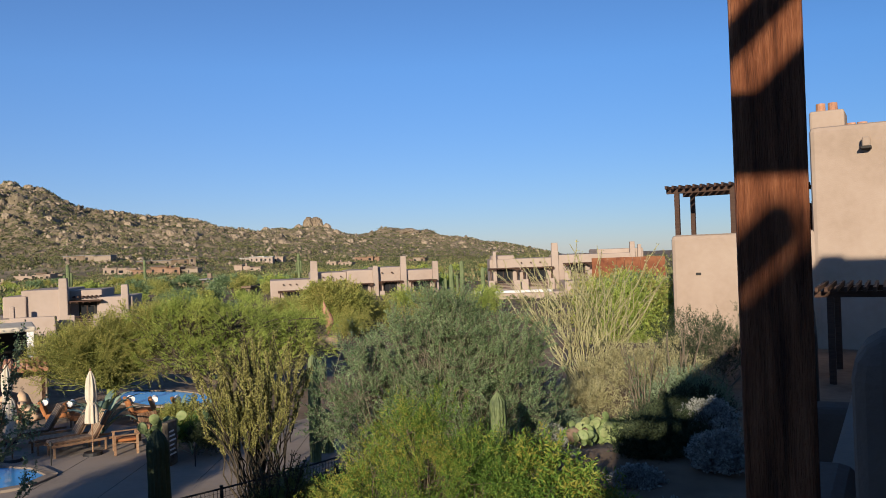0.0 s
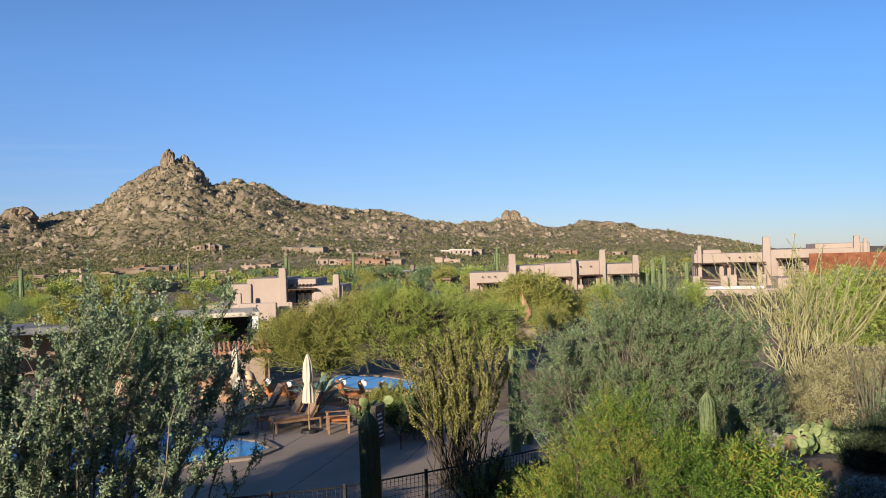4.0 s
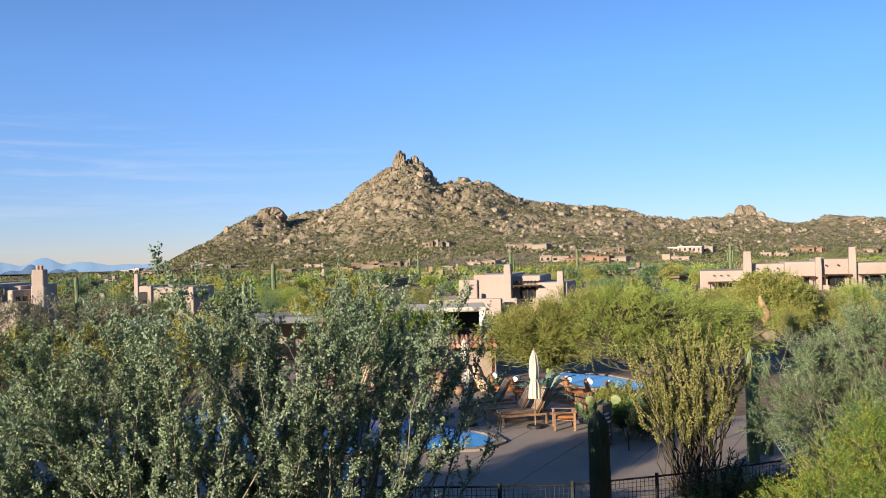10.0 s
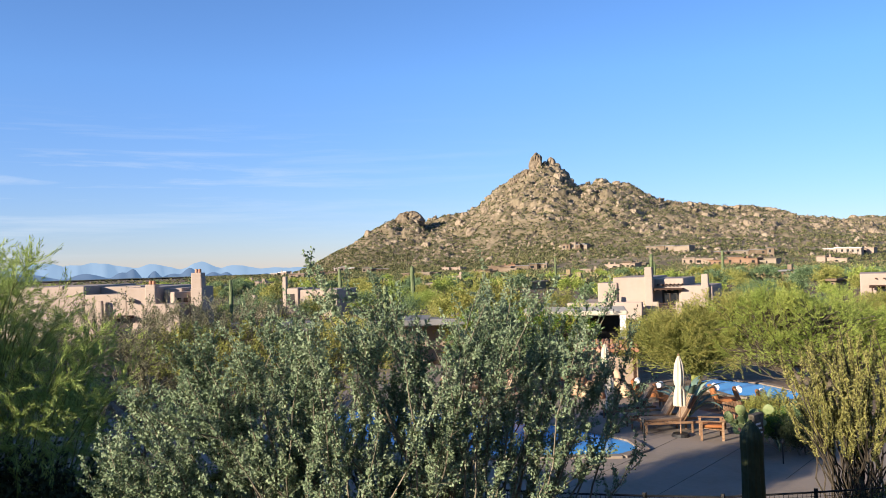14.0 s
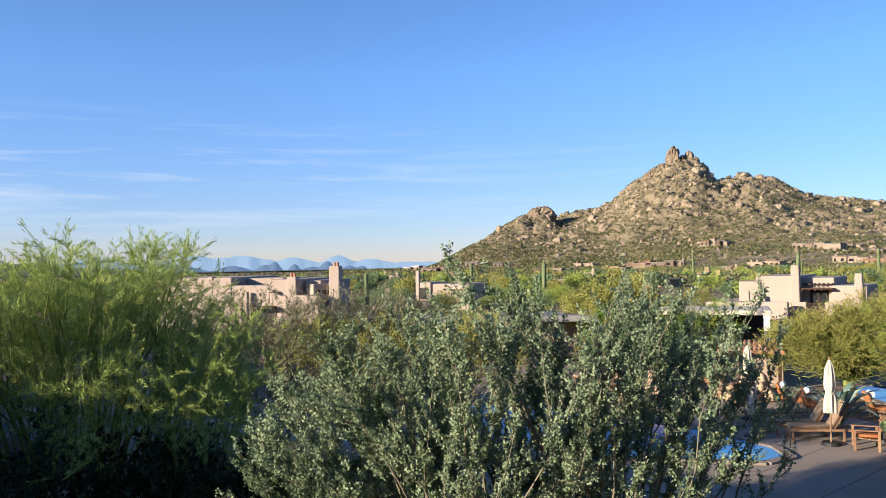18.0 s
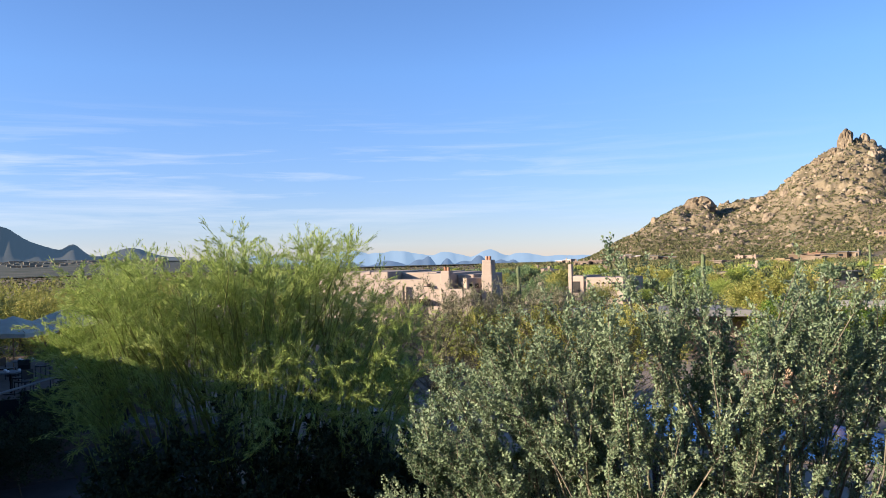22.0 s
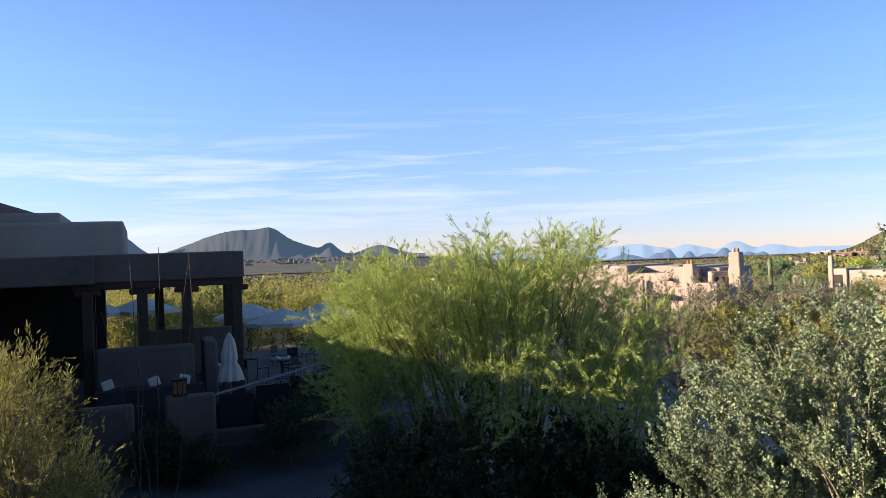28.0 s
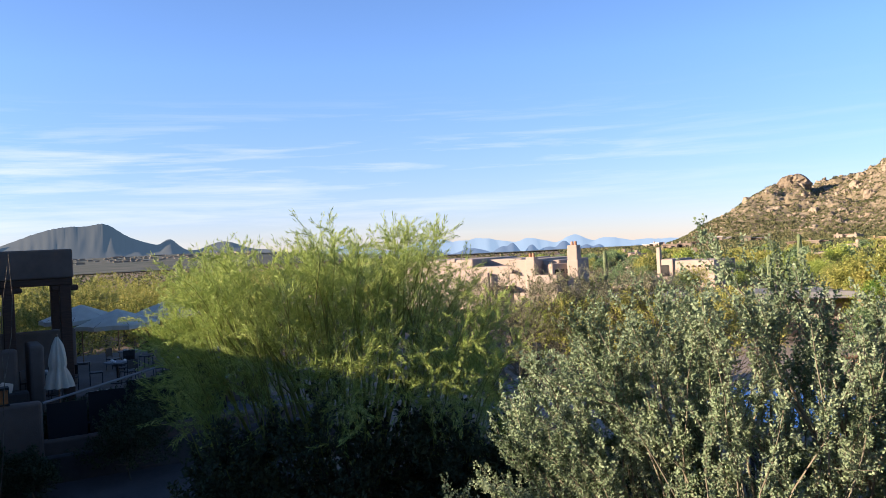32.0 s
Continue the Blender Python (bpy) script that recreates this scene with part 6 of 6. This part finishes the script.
# iron fence round the pool deck
fence_line = [(-16.5, 16.2), (-13.8, 16.6), (-11.2, 17.6), (-9.2, 18.6), (-7.6, 19.5), (-5.9, 21.1), (-4.4, 22.6), (-3.0, 24.3), (-1.8, 26.2), (-0.9, 28.4)]
fence_line = [(x * 0.795, y * 0.795) for x, y in fence_line]
fg = thing("iron_fence", Matrix(), "black iron fence with wire mesh along the path", "fence")
for i, (x, y) in enumerate(fence_line):
    part("post", box(x - 0.03, x + 0.03, y - 0.03, y + 0.03, 0, 1.22), M_IRON, fg)
    if i:
        p, q = Vector((*fence_line[i - 1], 0)), Vector((x, y, 0))
        for z in (0.12, 1.15):
            part("rail", rod(p + Vector((0, 0, z)), q + Vector((0, 0, z)), 0.02, None, 6), M_IRON, fg)
        n = int((q - p).length / 0.09)
        bm = bmesh.new()
        for k in range(1, n):
            a = p + (q - p) * (k / n)
            box(a.x - 0.004, a.x + 0.004, a.y - 0.004, a.y + 0.004, 0.12, 1.15, bm=bm)
        for k in range(1, 11):
            rod(p + Vector((0, 0, 0.12 + k * 0.095)), q + Vector((0, 0, 0.12 + k * 0.095)), 0.004, None, 3, bm=bm)
        part("mesh_panel", bm, M_IRON, fg, "fine black wire mesh")


def path_light(x, y):
    g = thing("path_light", pose(x, y, 0.0), "small dark path light on a stem", "lamp", "path lights")
    part("stem", rod((0, 0, 0), (0, 0, 0.62), 0.018, None, 6), M_IRON, g)
    part("cap", rod((0, 0, 0.6), (0, 0, 0.70), 0.07, 0.03, 10), M_IRON, g)


for x, y in ((-7.2, 23.2), (-11.6, 23.9), (-5.0, 25.8)):
    path_light(x, y)

# cabana with canvas roof, and low pavilions behind the pool
g = thing("cabana", facing(28.6, 45.5, 0), "open cabana with grey canvas roof and white curtains", "cabana")
part("roof", box(-4.0, 1.6, -1.8, 2.2, 2.75, 3.0, 0.08, 2), M_CANVAS, g, "grey canvas roof")
for x in (-3.8, 1.35):
    for y in (-1.6, 1.9):
        part("post", box(x, x + 0.14, y, y + 0.14, 0, 2.8), M_TEAK, g)
bm = box(1.2, 1.5, -1.78, -1.66, 0.2, 2.75)
part("curtain", bm, M_WHITE, g, "white side curtain")
# inside shade of the cabana is in this wall's near-black colour
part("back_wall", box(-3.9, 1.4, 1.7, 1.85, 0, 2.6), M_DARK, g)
g = thing("tiled_wall", facing(27.9, 38, 0), "low bar under a sloping roof of worn clay tiles", "wall")
part("wall", box(-1.2, 1.3, 0.2, 0.6, 0, 1.75, 0.03, 1), M_STUCCO, g)
for x in (-1.1, 1.05):
    part("post", box(x, x + 0.14, -0.6, -0.46, 0, 1.62), M_WOOD_DARK, g)
rr = np.random.default_rng(3)
for i in range(13):
    for j in range(4):
        x, y, z = -1.3 + i * 0.21 + rr.normal() * 0.012, -0.75 + j * 0.4, 1.66 + j * 0.07
        part("roof_tile", rod((x, y, z), (x + rr.normal() * 0.02, y + 0.42, z + 0.08), 0.105, 0.085, 7), M_TILE_CLAY, g)
rk2 = np.random.default_rng(18)
for k in range(46):
    u = rk2.uniform(-1, 1)
    lift = rk2.uniform(0, 1) * (1 - u * u)
    v, f = rocks(rk2, 1, lambda r_: (0, 0, 0.1, 1.1), rk2.uniform(0.13, 0.2))
    ob = tagged(raw("boulder", v, f, M_BOULDER_WARM), "warm tan boulder heaped beside the pool", "boulder", "boulders heaped by the pool")
    ob.matrix_basis = pose(-17.0 - 1.5 * u * 0.9 + 0.5 * lift, 30.0 - 1.0 * u + lift * 0.9, 0.05 + 0.8 * lift)
for az, d, w, z, h, lab in ((51.0, 44, 4.5, 0, 2.7, "low pavilion with pale grey flat roof"), (41.0, 46, 5.5, 0, 2.6, "low pavilion with pale grey flat roof"), (36.4, 47, 3.5, 0, 2.9, "small pavilion with tan fascia")):
    g = thing("pavilion", facing(az, d, z), lab, "pavilion", "pool pavilions")
    part("roof", box(-w / 2, w / 2, 0, 4, h - 0.35, h, 0.04, 1), M_GREY_ROOF, g)
    part("back_wall", box(-w / 2 + 0.3, w / 2 - 0.3, 2.6, 3.6, 0, h - 0.35), M_STUCCO, g)
    for x in (-w / 2 + 0.2, w / 2 - 0.4):
        part("post", box(x, x + 0.2, 0.2, 0.4, 0, h - 0.35), M_STUCCO, g)

# flame-like orange sculpture
bm = bmesh.new()
bmesh.ops.create_uvsphere(bm, u_segments=16, v_segments=16, radius=1)
for q in bm.verts:
    z = (q.co.z + 1) / 2
    w = 0.28 * math.sin(math.pi * min(1, z * 0.9 + 0.1)) ** 0.8
    q.co = Vector((q.co.x * w + 0.16 * math.sin(z * 5), q.co.y * w, z * 2.2))
g = part("sculpture", bm, M_TILE_CLAY)
g.matrix_basis = facing(8.2, 52, 0.9)
tagged(g, "orange flame-shaped sculpture among agaves", "sculpture")
g2 = thing("plinth", facing(8.2, 52, 0), "tan stone plinth under the sculpture", "plinth")
part("block", box(-0.6, 0.6, -0.6, 0.6, 0, 0.92, 0.05, 2), M_ROCK_NEAR, g2)

# ---- the terrace: post, parapet, pergola and our own building ----
F_AZ = 61.0                                   # the facade looks this way
FR = pose(0, 0, 0, 0, 0, F_AZ)                # local x runs along the facade towards the next wing, y outwards
slab("terrace_floor", [tuple((FR @ Vector((x, y, 0)))[:2]) for x, y in ((-9, -2.4), (9, -2.4), (9, 0.45), (-9, 0.45))], EYE - 1.85, EYE - 1.55, M_CONC, "shaded concrete terrace floor", "floor")
g = thing("parapet", FR, "rounded stucco parapet along the terrace", "wall", kind="structure")
# parapet and pier take the stucco that is darkened for shade
part("parapet_wall", box(-9, 2.25, 0.14, 0.46, EYE - 5.8, EYE - 0.72, 0.07, 3), M_STUCCO_SHADE, g)
part("parapet_wall", box(2.26, 3.3, 0.14, 0.46, EYE - 5.8, EYE - 0.80, 0.07, 3), M_STUCCO_SHADE, g)
part("pier", box(2.3, 2.75, -0.62, 0.12, EYE - 1.6, EYE - 0.25, 0.12, 4), M_STUCCO_SHADE, g, "rounded stucco pier")

# wall added out of view, only to block the sun from the lower post
part("partition", box(-3.5, -3.2, -2.38, -0.3, EYE - 1.55, EYE + 1.13, 0.06, 3), M_STUCCO_SHADE, g, "unseen wall added to shade the lower post")

tp = thing("pergola", Matrix(), "dark stained timber pergola over the terrace", "pergola")
q = polar(-21.92, 1.60)
po = part("post", box(-0.0605, 0.0605, -0.061, 0.061, EYE - 1.55, EYE + 0.86, 0.006, 2), M_WOOD_RED, tp, "square stained timber post in striped sunlight")
po.matrix_basis = pose(q.x, q.y, 0, 0, 0, -21.92)
sd = Vector((-math.sin(radians(SUN_AZ)), math.cos(radians(SUN_AZ)), 0))
ax, ay = polar(F_AZ + 90, 1), polar(F_AZ, 1)


def timber(name, c, along, half, w, h, material, r=False):
    m = Matrix.Translation(c) @ along.to_track_quat("X", "Z").to_matrix().to_4x4()
    if r:
        bm = rod((-half, 0, 0), (half, 0, 0), w, None, 14)
        bmesh.ops.create_uvsphere(bm, u_segments=14, v_segments=8, radius=w, matrix=Matrix.Translation((-half, 0, 0)))
    else:
        bm = box(-half, half, -w / 2, w / 2, -h / 2, h / 2, 0.006, 1)
    ob = part(name, bm, material, tp)
    ob.matrix_basis = m


tan_e = math.tan(radians(SUN_EL))
# unseen timbers, placed on the sun's line so their shadows stripe the post
timber("beam", q + sd * 2.5 + Vector((0, 0, EYE + 0.172 + 2.5 * tan_e)), ay, 1.1, 0.07, 0.135, M_WOOD_RED)
for s_at, z_at, w, h in ((2.57, 0.40, 0.035, 0.06), (3.2, 0.235, 0.04, 0.06)):
    timber("rafter", q + sd * s_at + Vector((0, 0, EYE + z_at + s_at * tan_e)), ax, 2.2, w, h, M_WOOD_RED)
end = q + sd * 4.6 + Vector((0, 0, EYE + 0.02 + 4.6 * tan_e))
timber("viga", end + ax * 1.6, ax, 1.6, 0.035, 0, M_WOOD_RED, True)
# roof added out of view to keep skylight off the post and terrace
part("porch_roof", box(0.3, 9, -2.4, -0.1, EYE + 1.05, EYE + 1.25, 0.03, 1), M_WOOD_DARK, tp, "unseen board roof added to darken the terrace").matrix_basis = FR

own = thing("hotel_building", FR, "tan stucco hotel building behind the terrace", "building", kind="structure")
# unseen walls: heights and chimney are set by the shadows they must cast
part("wall", box(-20, 12, -9, -2.4, -1, EYE + 2.56, 0.15, 2), M_STUCCO, own)
part("wall", box(3.2, 7.0, -9, -4.4, EYE + 1.4, EYE + 6.0, 0.15, 2), M_STUCCO, own)
part("chimney", box(3.6, 4.3, -6, -5.2, EYE + 5.8, EYE + 6.8, 0.08, 2), M_STUCCO, own)
# out of view: masses added to keep sun off the palo verde and restaurant
blocker = thing("hotel_annex", Matrix(), "unseen block added to shade the palo verde and the restaurant", "building", kind="structure")
part("wall", box(-24, -12, -18, -6, -1, 6.55, 0.15, 2), M_STUCCO_SHADE, blocker)
part("wall", box(-52, -24.2, -22, -9, -1, 8.9, 0.15, 2), M_STUCCO_SHADE, blocker)
# unseen further length of the hotel, added to block low sun
part("wall", box(-38, -20.2, -16, -2.4, -1, EYE + 1.6, 0.15, 2), M_STUCCO, own)

# ---- the next wing ----
def roof_pergola(parent, x0, x1, y0, y1, z0, z1, n, material):
    for x in (x0 + 0.1, (x0 + x1) / 2, x1 - 0.1):
        for y in (y0 + 0.1, y1 - 0.1):
            part("post", box(x - 0.09, x + 0.09, y - 0.09, y + 0.09, z0, z1 - 0.25), material, parent)
    for y in (y0 + 0.1, y1 - 0.1):
        part("beam", box(x0 - 0.3, x1 + 0.3, y - 0.08, y + 0.08, z1 - 0.27, z1 - 0.1), material, parent)
    for i in range(n):
        x = x0 - 0.2 + (x1 - x0 + 0.4) * i / (n - 1)
        part("slat", box(x - 0.04, x + 0.04, y0 - 0.45, y1 + 0.45, z1 - 0.1, z1 + 0.03), material, parent)


wing = thing("hotel_wing", facing(-15.5, 34, 0, -14), "tan stucco hotel wing with rooftop timber pergola", "building")
stucco_block(wing, 0, 9, 0, 7, -1, 6.15, M_STUCCO, 0.18)
stucco_block(wing, 5.2, 16, -0.05, 9, -1, 9.9, M_STUCCO, 0.18)
stucco_block(wing, 4.9, 6.2, 3.6, 5.4, 9, 11.0, M_STUCCO, 0.1)
for x in (5.3, 5.75):
    part("chimney_pot", rod((x, 4.2, 10.9), (x, 4.2, 11.35), 0.19, 0.18, 12), M_TILE_CLAY, wing, "terracotta chimney pot")
for x in (6.45, 6.85):
    part("chimney_pot", rod((x, 3.0, 9.8), (x, 3.0, 10.3), 0.19, 0.18, 12), M_TILE_CLAY, wing, "terracotta chimney pot")
part("canale", box(6.95, 7.2, -0.5, 0.0, 9.0, 9.35, 0.04, 1), M_STUCCO, wing)
part("canale_lip", box(6.9, 7.24, -0.55, -0.06, 8.94, 9.02), M_DARK, wing)
part("scupper", box(0.95, 1.15, -0.02, 0.1, 4.55, 4.65), M_DARK, wing)
roof_pergola(wing, 0.1, 4.6, 0.4, 3.4, 6.1, 8.1, 19, M_WOOD_DARK)
roof_pergola(wing, 3.1, 5.0, 0.9, 3.0, 6.1, 7.2, 9, M_WOOD_DARK)

nb = thing("patio_pergola", facing(-24.9, 25, 0, -4), "dark timber pergola over the neighbouring patio", "pergola")
roof_pergola(nb, 0.0, 5.0, 0, 3.2, 1.6, 4.45, 24, M_WOOD_DARK)
g = thing("patio_wall", facing(-24.0, 9, 0), "low shaded stucco patio wall", "wall", kind="structure")
# shade of this wall is in its darker stucco colour
part("patio_wall", box(-0.30, 0.05, 0, 3.2, -1, 4.9, 0.1, 3), M_STUCCO_SHADE, g)
part("patio_wall", box(-0.35, 3, -0.5, 0, -1, 4.2, 0.1, 3), M_STUCCO_SHADE, g)

# ---- restaurant terrace ----
rs = thing("restaurant", facing(88.9, 28, 0, 6), "dark shaded restaurant with a timber-posted terrace roof", "building")
# most restaurant walls use the stucco with shade in its colour
part("roof_slab", box(-4.6, -0.05, 0.0, 6.0, 5.45, 6.33, 0.05, 2), M_STUCCO_SHADE, rs)
part("roof_slab", box(-14, -4.55, -0.3, 6.0, 5.42, 6.32, 0.05, 2), M_STUCCO_SHADE, rs)
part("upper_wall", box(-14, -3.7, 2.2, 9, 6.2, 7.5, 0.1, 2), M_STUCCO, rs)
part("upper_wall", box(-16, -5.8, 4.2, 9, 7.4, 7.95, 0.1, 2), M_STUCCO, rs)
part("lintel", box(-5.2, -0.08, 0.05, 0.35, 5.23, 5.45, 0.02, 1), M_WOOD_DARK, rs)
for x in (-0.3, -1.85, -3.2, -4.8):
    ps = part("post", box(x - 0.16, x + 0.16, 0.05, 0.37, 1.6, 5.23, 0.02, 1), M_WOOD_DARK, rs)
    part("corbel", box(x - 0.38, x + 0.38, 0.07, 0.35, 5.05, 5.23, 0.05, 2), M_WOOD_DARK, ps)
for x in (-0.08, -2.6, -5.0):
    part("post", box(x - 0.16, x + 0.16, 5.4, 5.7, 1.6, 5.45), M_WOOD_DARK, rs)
part("terrace_base", box(-14, 6.5, 1.5, 14, -0.5, 1.6, 0.1, 2), M_STUCCO_SHADE, rs)
# near-black wall carries the shade of the restaurant's inside
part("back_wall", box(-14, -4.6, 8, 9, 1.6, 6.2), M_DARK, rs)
part("low_wall", box(-4.6, -1.7, -0.4, -0.05, 0.2, 3.45, 0.1, 3), M_STUCCO_SHADE, rs)
part("low_wall", box(-1.4, -1.0, -0.4, 1.4, 0.2, 3.5, 0.08, 3), M_STUCCO_SHADE, rs)
part("low_wall", box(-2.7, -1.35, -3.6, -3.2, -0.3, 2.3, 0.1, 3), M_STUCCO_SHADE, rs)
part("low_wall", box(-4.9, -3.5, -3.8, -3.4, -0.3, 2.2, 0.1, 3), M_STUCCO_SHADE, rs)
part("low_wall", box(-3.3, 0.4, 4.2, 4.5, 1.6, 3.6, 0.08, 3), M_STUCCO_SHADE, rs)
part("low_wall", box(-1.4, 6.0, -3.0, -2.7, -0.3, 1.15, 0.1, 3), M_STUCCO_SHADE, rs)
part("seating_terrace", box(-4.8, 7, -3.2, 1.5, -0.5, 0.75, 0.05, 1), M_ASPHALT, rs)
part("hand_rail", rod((-1.3, -2.9, 2.15), (3.4, -0.6, 2.75), 0.035, None, 8), M_GREY_ROOF, rs, "pale handrail")
for i in range(5):
    x, y = -1.2 + 1.12 * i, -2.85 + 0.55 * i
    part("glass_panel", box(x, x + 1.0, y, y + 0.012, 0.9, 2.1 + 0.12 * i), M_GLASS, rs)


def cafe_table(m):
    g = thing("cafe_table", m, "small patio table laid with white napkins", "table", "patio tables")
    part("tabletop", rod((0, 0, 0.71), (0, 0, 0.75), 0.45, None, 20), M_GREY_ROOF, g)
    part("pedestal", rod((0, 0, 0.03), (0, 0, 0.71), 0.04, None, 8), M_IRON, g)
    part("base", rod((0, 0, 0), (0, 0, 0.03), 0.26, None, 14), M_IRON, g)
    for i in range(3):
        a = i * 2.1
        part("napkin", box(0.26 * math.cos(a) - 0.05, 0.26 * math.cos(a) + 0.05, 0.26 * math.sin(a) - 0.04, 0.26 * math.sin(a) + 0.04, 0.75, 0.82, 0.02, 1), M_WHITE, g)


def cafe_chair(m):
    g = thing("cafe_chair", m, "dark metal patio chair", "chair", "patio chairs")
    part("seat", box(-0.22, 0.22, -0.22, 0.22, 0.43, 0.47, 0.015, 1), M_IRON, g)
    part("backrest", box(0.19, 0.22, -0.21, 0.21, 0.55, 0.86, 0.01, 1), M_IRON, g)
    for x in (-0.2, 0.2):
        for y in (-0.2, 0.2):
            part("leg", rod((x, y, 0), (x, y, 0.86 if x > 0 else 0.43), 0.014, None, 6), M_IRON, g)


RS = facing(88.9, 28, 0, 6)
tabs = [(2.2, 0.6, 0.75), (3.6, 2.6, 1.6), (1.6, 3.4, 1.6), (0.6, -1.2, 0.75), (5.2, 4.5, 1.6), (-2.6, 1.8, 1.6), (-4.0, 2.6, 1.6), (2.6, 6.8, 1.6), (-0.6, 2.4, 1.6)]
for i, (x, y, z) in enumerate(tabs):
    cafe_table(RS @ pose(x, y, z))
    for a in (20, 140, 260):
        c_ = RS @ pose(x, y, z) @ pose(0, 0, 0, 0, 0, a + 17 * i) @ pose(0.7, 0, 0)
        cafe_chair(c_)
for x, y, z, h in ((1.35, 10.5, 1.6, 2.55), (2.5, 8.6, 1.6, 2.35), (5.0, 11.5, 1.6, 2.4), (-5.4, 12.5, 1.6, 3.0), (-3.2, 12.8, 1.6, 3.0)):
    open_umbrella(RS @ pose(x, y, z, 0, 0, 20 * x), h, 1.7, "open pale umbrella over a patio table")
closed_umbrella(RS @ pose(-0.75, -1.6, 1.45), 2.35, "furled pale umbrella on the restaurant terrace", 0.2)
part("plinth", box(-1.1, -0.4, -1.95, -1.25, 0.7, 1.45, 0.05, 1), M_STUCCO_SHADE, rs)


def cushion(m):
    g = thing("cushion", m, "pale square cushion on the terrace bench", "cushion", "bench cushions")
    part("cover", box(-0.17, 0.17, -0.055, 0.055, 0, 0.30, 0.05, 3), M_CANVAS, g)


bn = thing("bench", RS @ pose(-3.0, -1.4, 0.75), "dark built-in bench on the terrace", "bench")
part("seat", box(-1.6, 1.5, 0, 0.6, 0, 1.55, 0.04, 1), M_DARK, bn)
for x in (-4.2, -2.9, -2.1):
    cushion(RS @ pose(x, -1.2, 2.3, -14, 18 * math.sin(5 * x), 8 + 20 * math.sin(3 * x)))
ln = thing("lantern", RS @ pose(-2.3, -3.4, 2.3), "square metal lantern with amber glass on the wall", "lantern")
part("body", box(-0.18, 0.18, -0.18, 0.18, 0.04, 0.40, 0.02, 1), M_ORANGE, ln, "amber glass body")
for x in (-0.18, -0.06, 0.06, 0.18):
    part("bar", box(x - 0.012, x + 0.012, -0.2, -0.185, 0, 0.44), M_IRON, ln)
part("lid", box(-0.2, 0.2, -0.2, 0.2, 0.40, 0.46), M_IRON, ln)
part("base", box(-0.2, 0.2, -0.2, 0.2, 0, 0.04), M_IRON, ln)


def planter(m, s, seed):
    g = tree("potted_plant", "dark leafy plant in a pot in the shade", m, [(0, 0, 0.75 * s, 0.4 * s, 0.4 * s, 0.35 * s, 1)], (70, 5, 12, 0.16, 0.07, 0.03, 0.8, 0.5, 0.8, 0.4), M_LEAF_SHADE, M_BARK, seed, 0.02, 4, "plant", "potted plants before the restaurant")
    part("pot", rod((0, 0, 0), (0, 0, 0.42 * s), 0.2 * s, 0.28 * s, 16), M_IRON, g, "dark plant pot")


for i, (az, d, s) in enumerate(((90.6, 26.5, 1.5), (89.2, 27.0, 1.7), (88.0, 27.5, 1.3), (87.2, 28.0, 1.6), (86.0, 27.2, 1.2))):
    planter(facing(az, d), s, 400 + i)
# leaf colour darkened for the shade beside the drive
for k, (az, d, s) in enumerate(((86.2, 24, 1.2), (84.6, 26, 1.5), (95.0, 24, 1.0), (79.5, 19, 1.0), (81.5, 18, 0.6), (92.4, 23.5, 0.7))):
    tree("low_shrub", "low dark shrub in the shade beside the drive", facing(az, d), [(0, 0, 0.8 * s, 0.9 * s, 0.9 * s, 0.7 * s, 1)], (200, 6, 14, 0.25, 0.06, 0.03, 0.9, 0.5, 0.8, 0.3), M_LEAF_SHADE, M_BARK, 420 + k, 0.025, 5, "shrub")
tree("brittlebush", "silvery white brittlebush below the terrace", facing(82.6, 14.5, 0), [(0, 0, 0.9, 0.7, 0.5, 0.5, 1)], (160, 5, 12, 0.10, 0.055, 0.034, 1.1, 0.4, 1.0, 0.7), M_LEAF_WHITE, M_BARK_PALE, 440, 0.02, 4, "shrub")
column_cactus(84.4, 13.5, 0, 1.7, 0.16, "small dark cactus below the terrace", 71)
slab("drive", [tuple(polar(a, d)[:2]) for a, d in ((108, 9), (74, 16), (76, 27), (84, 29), (92, 25.5), (104, 25))], -0.1, 0.012, M_ASPHALT, "shaded grey drive before the restaurant", "road")
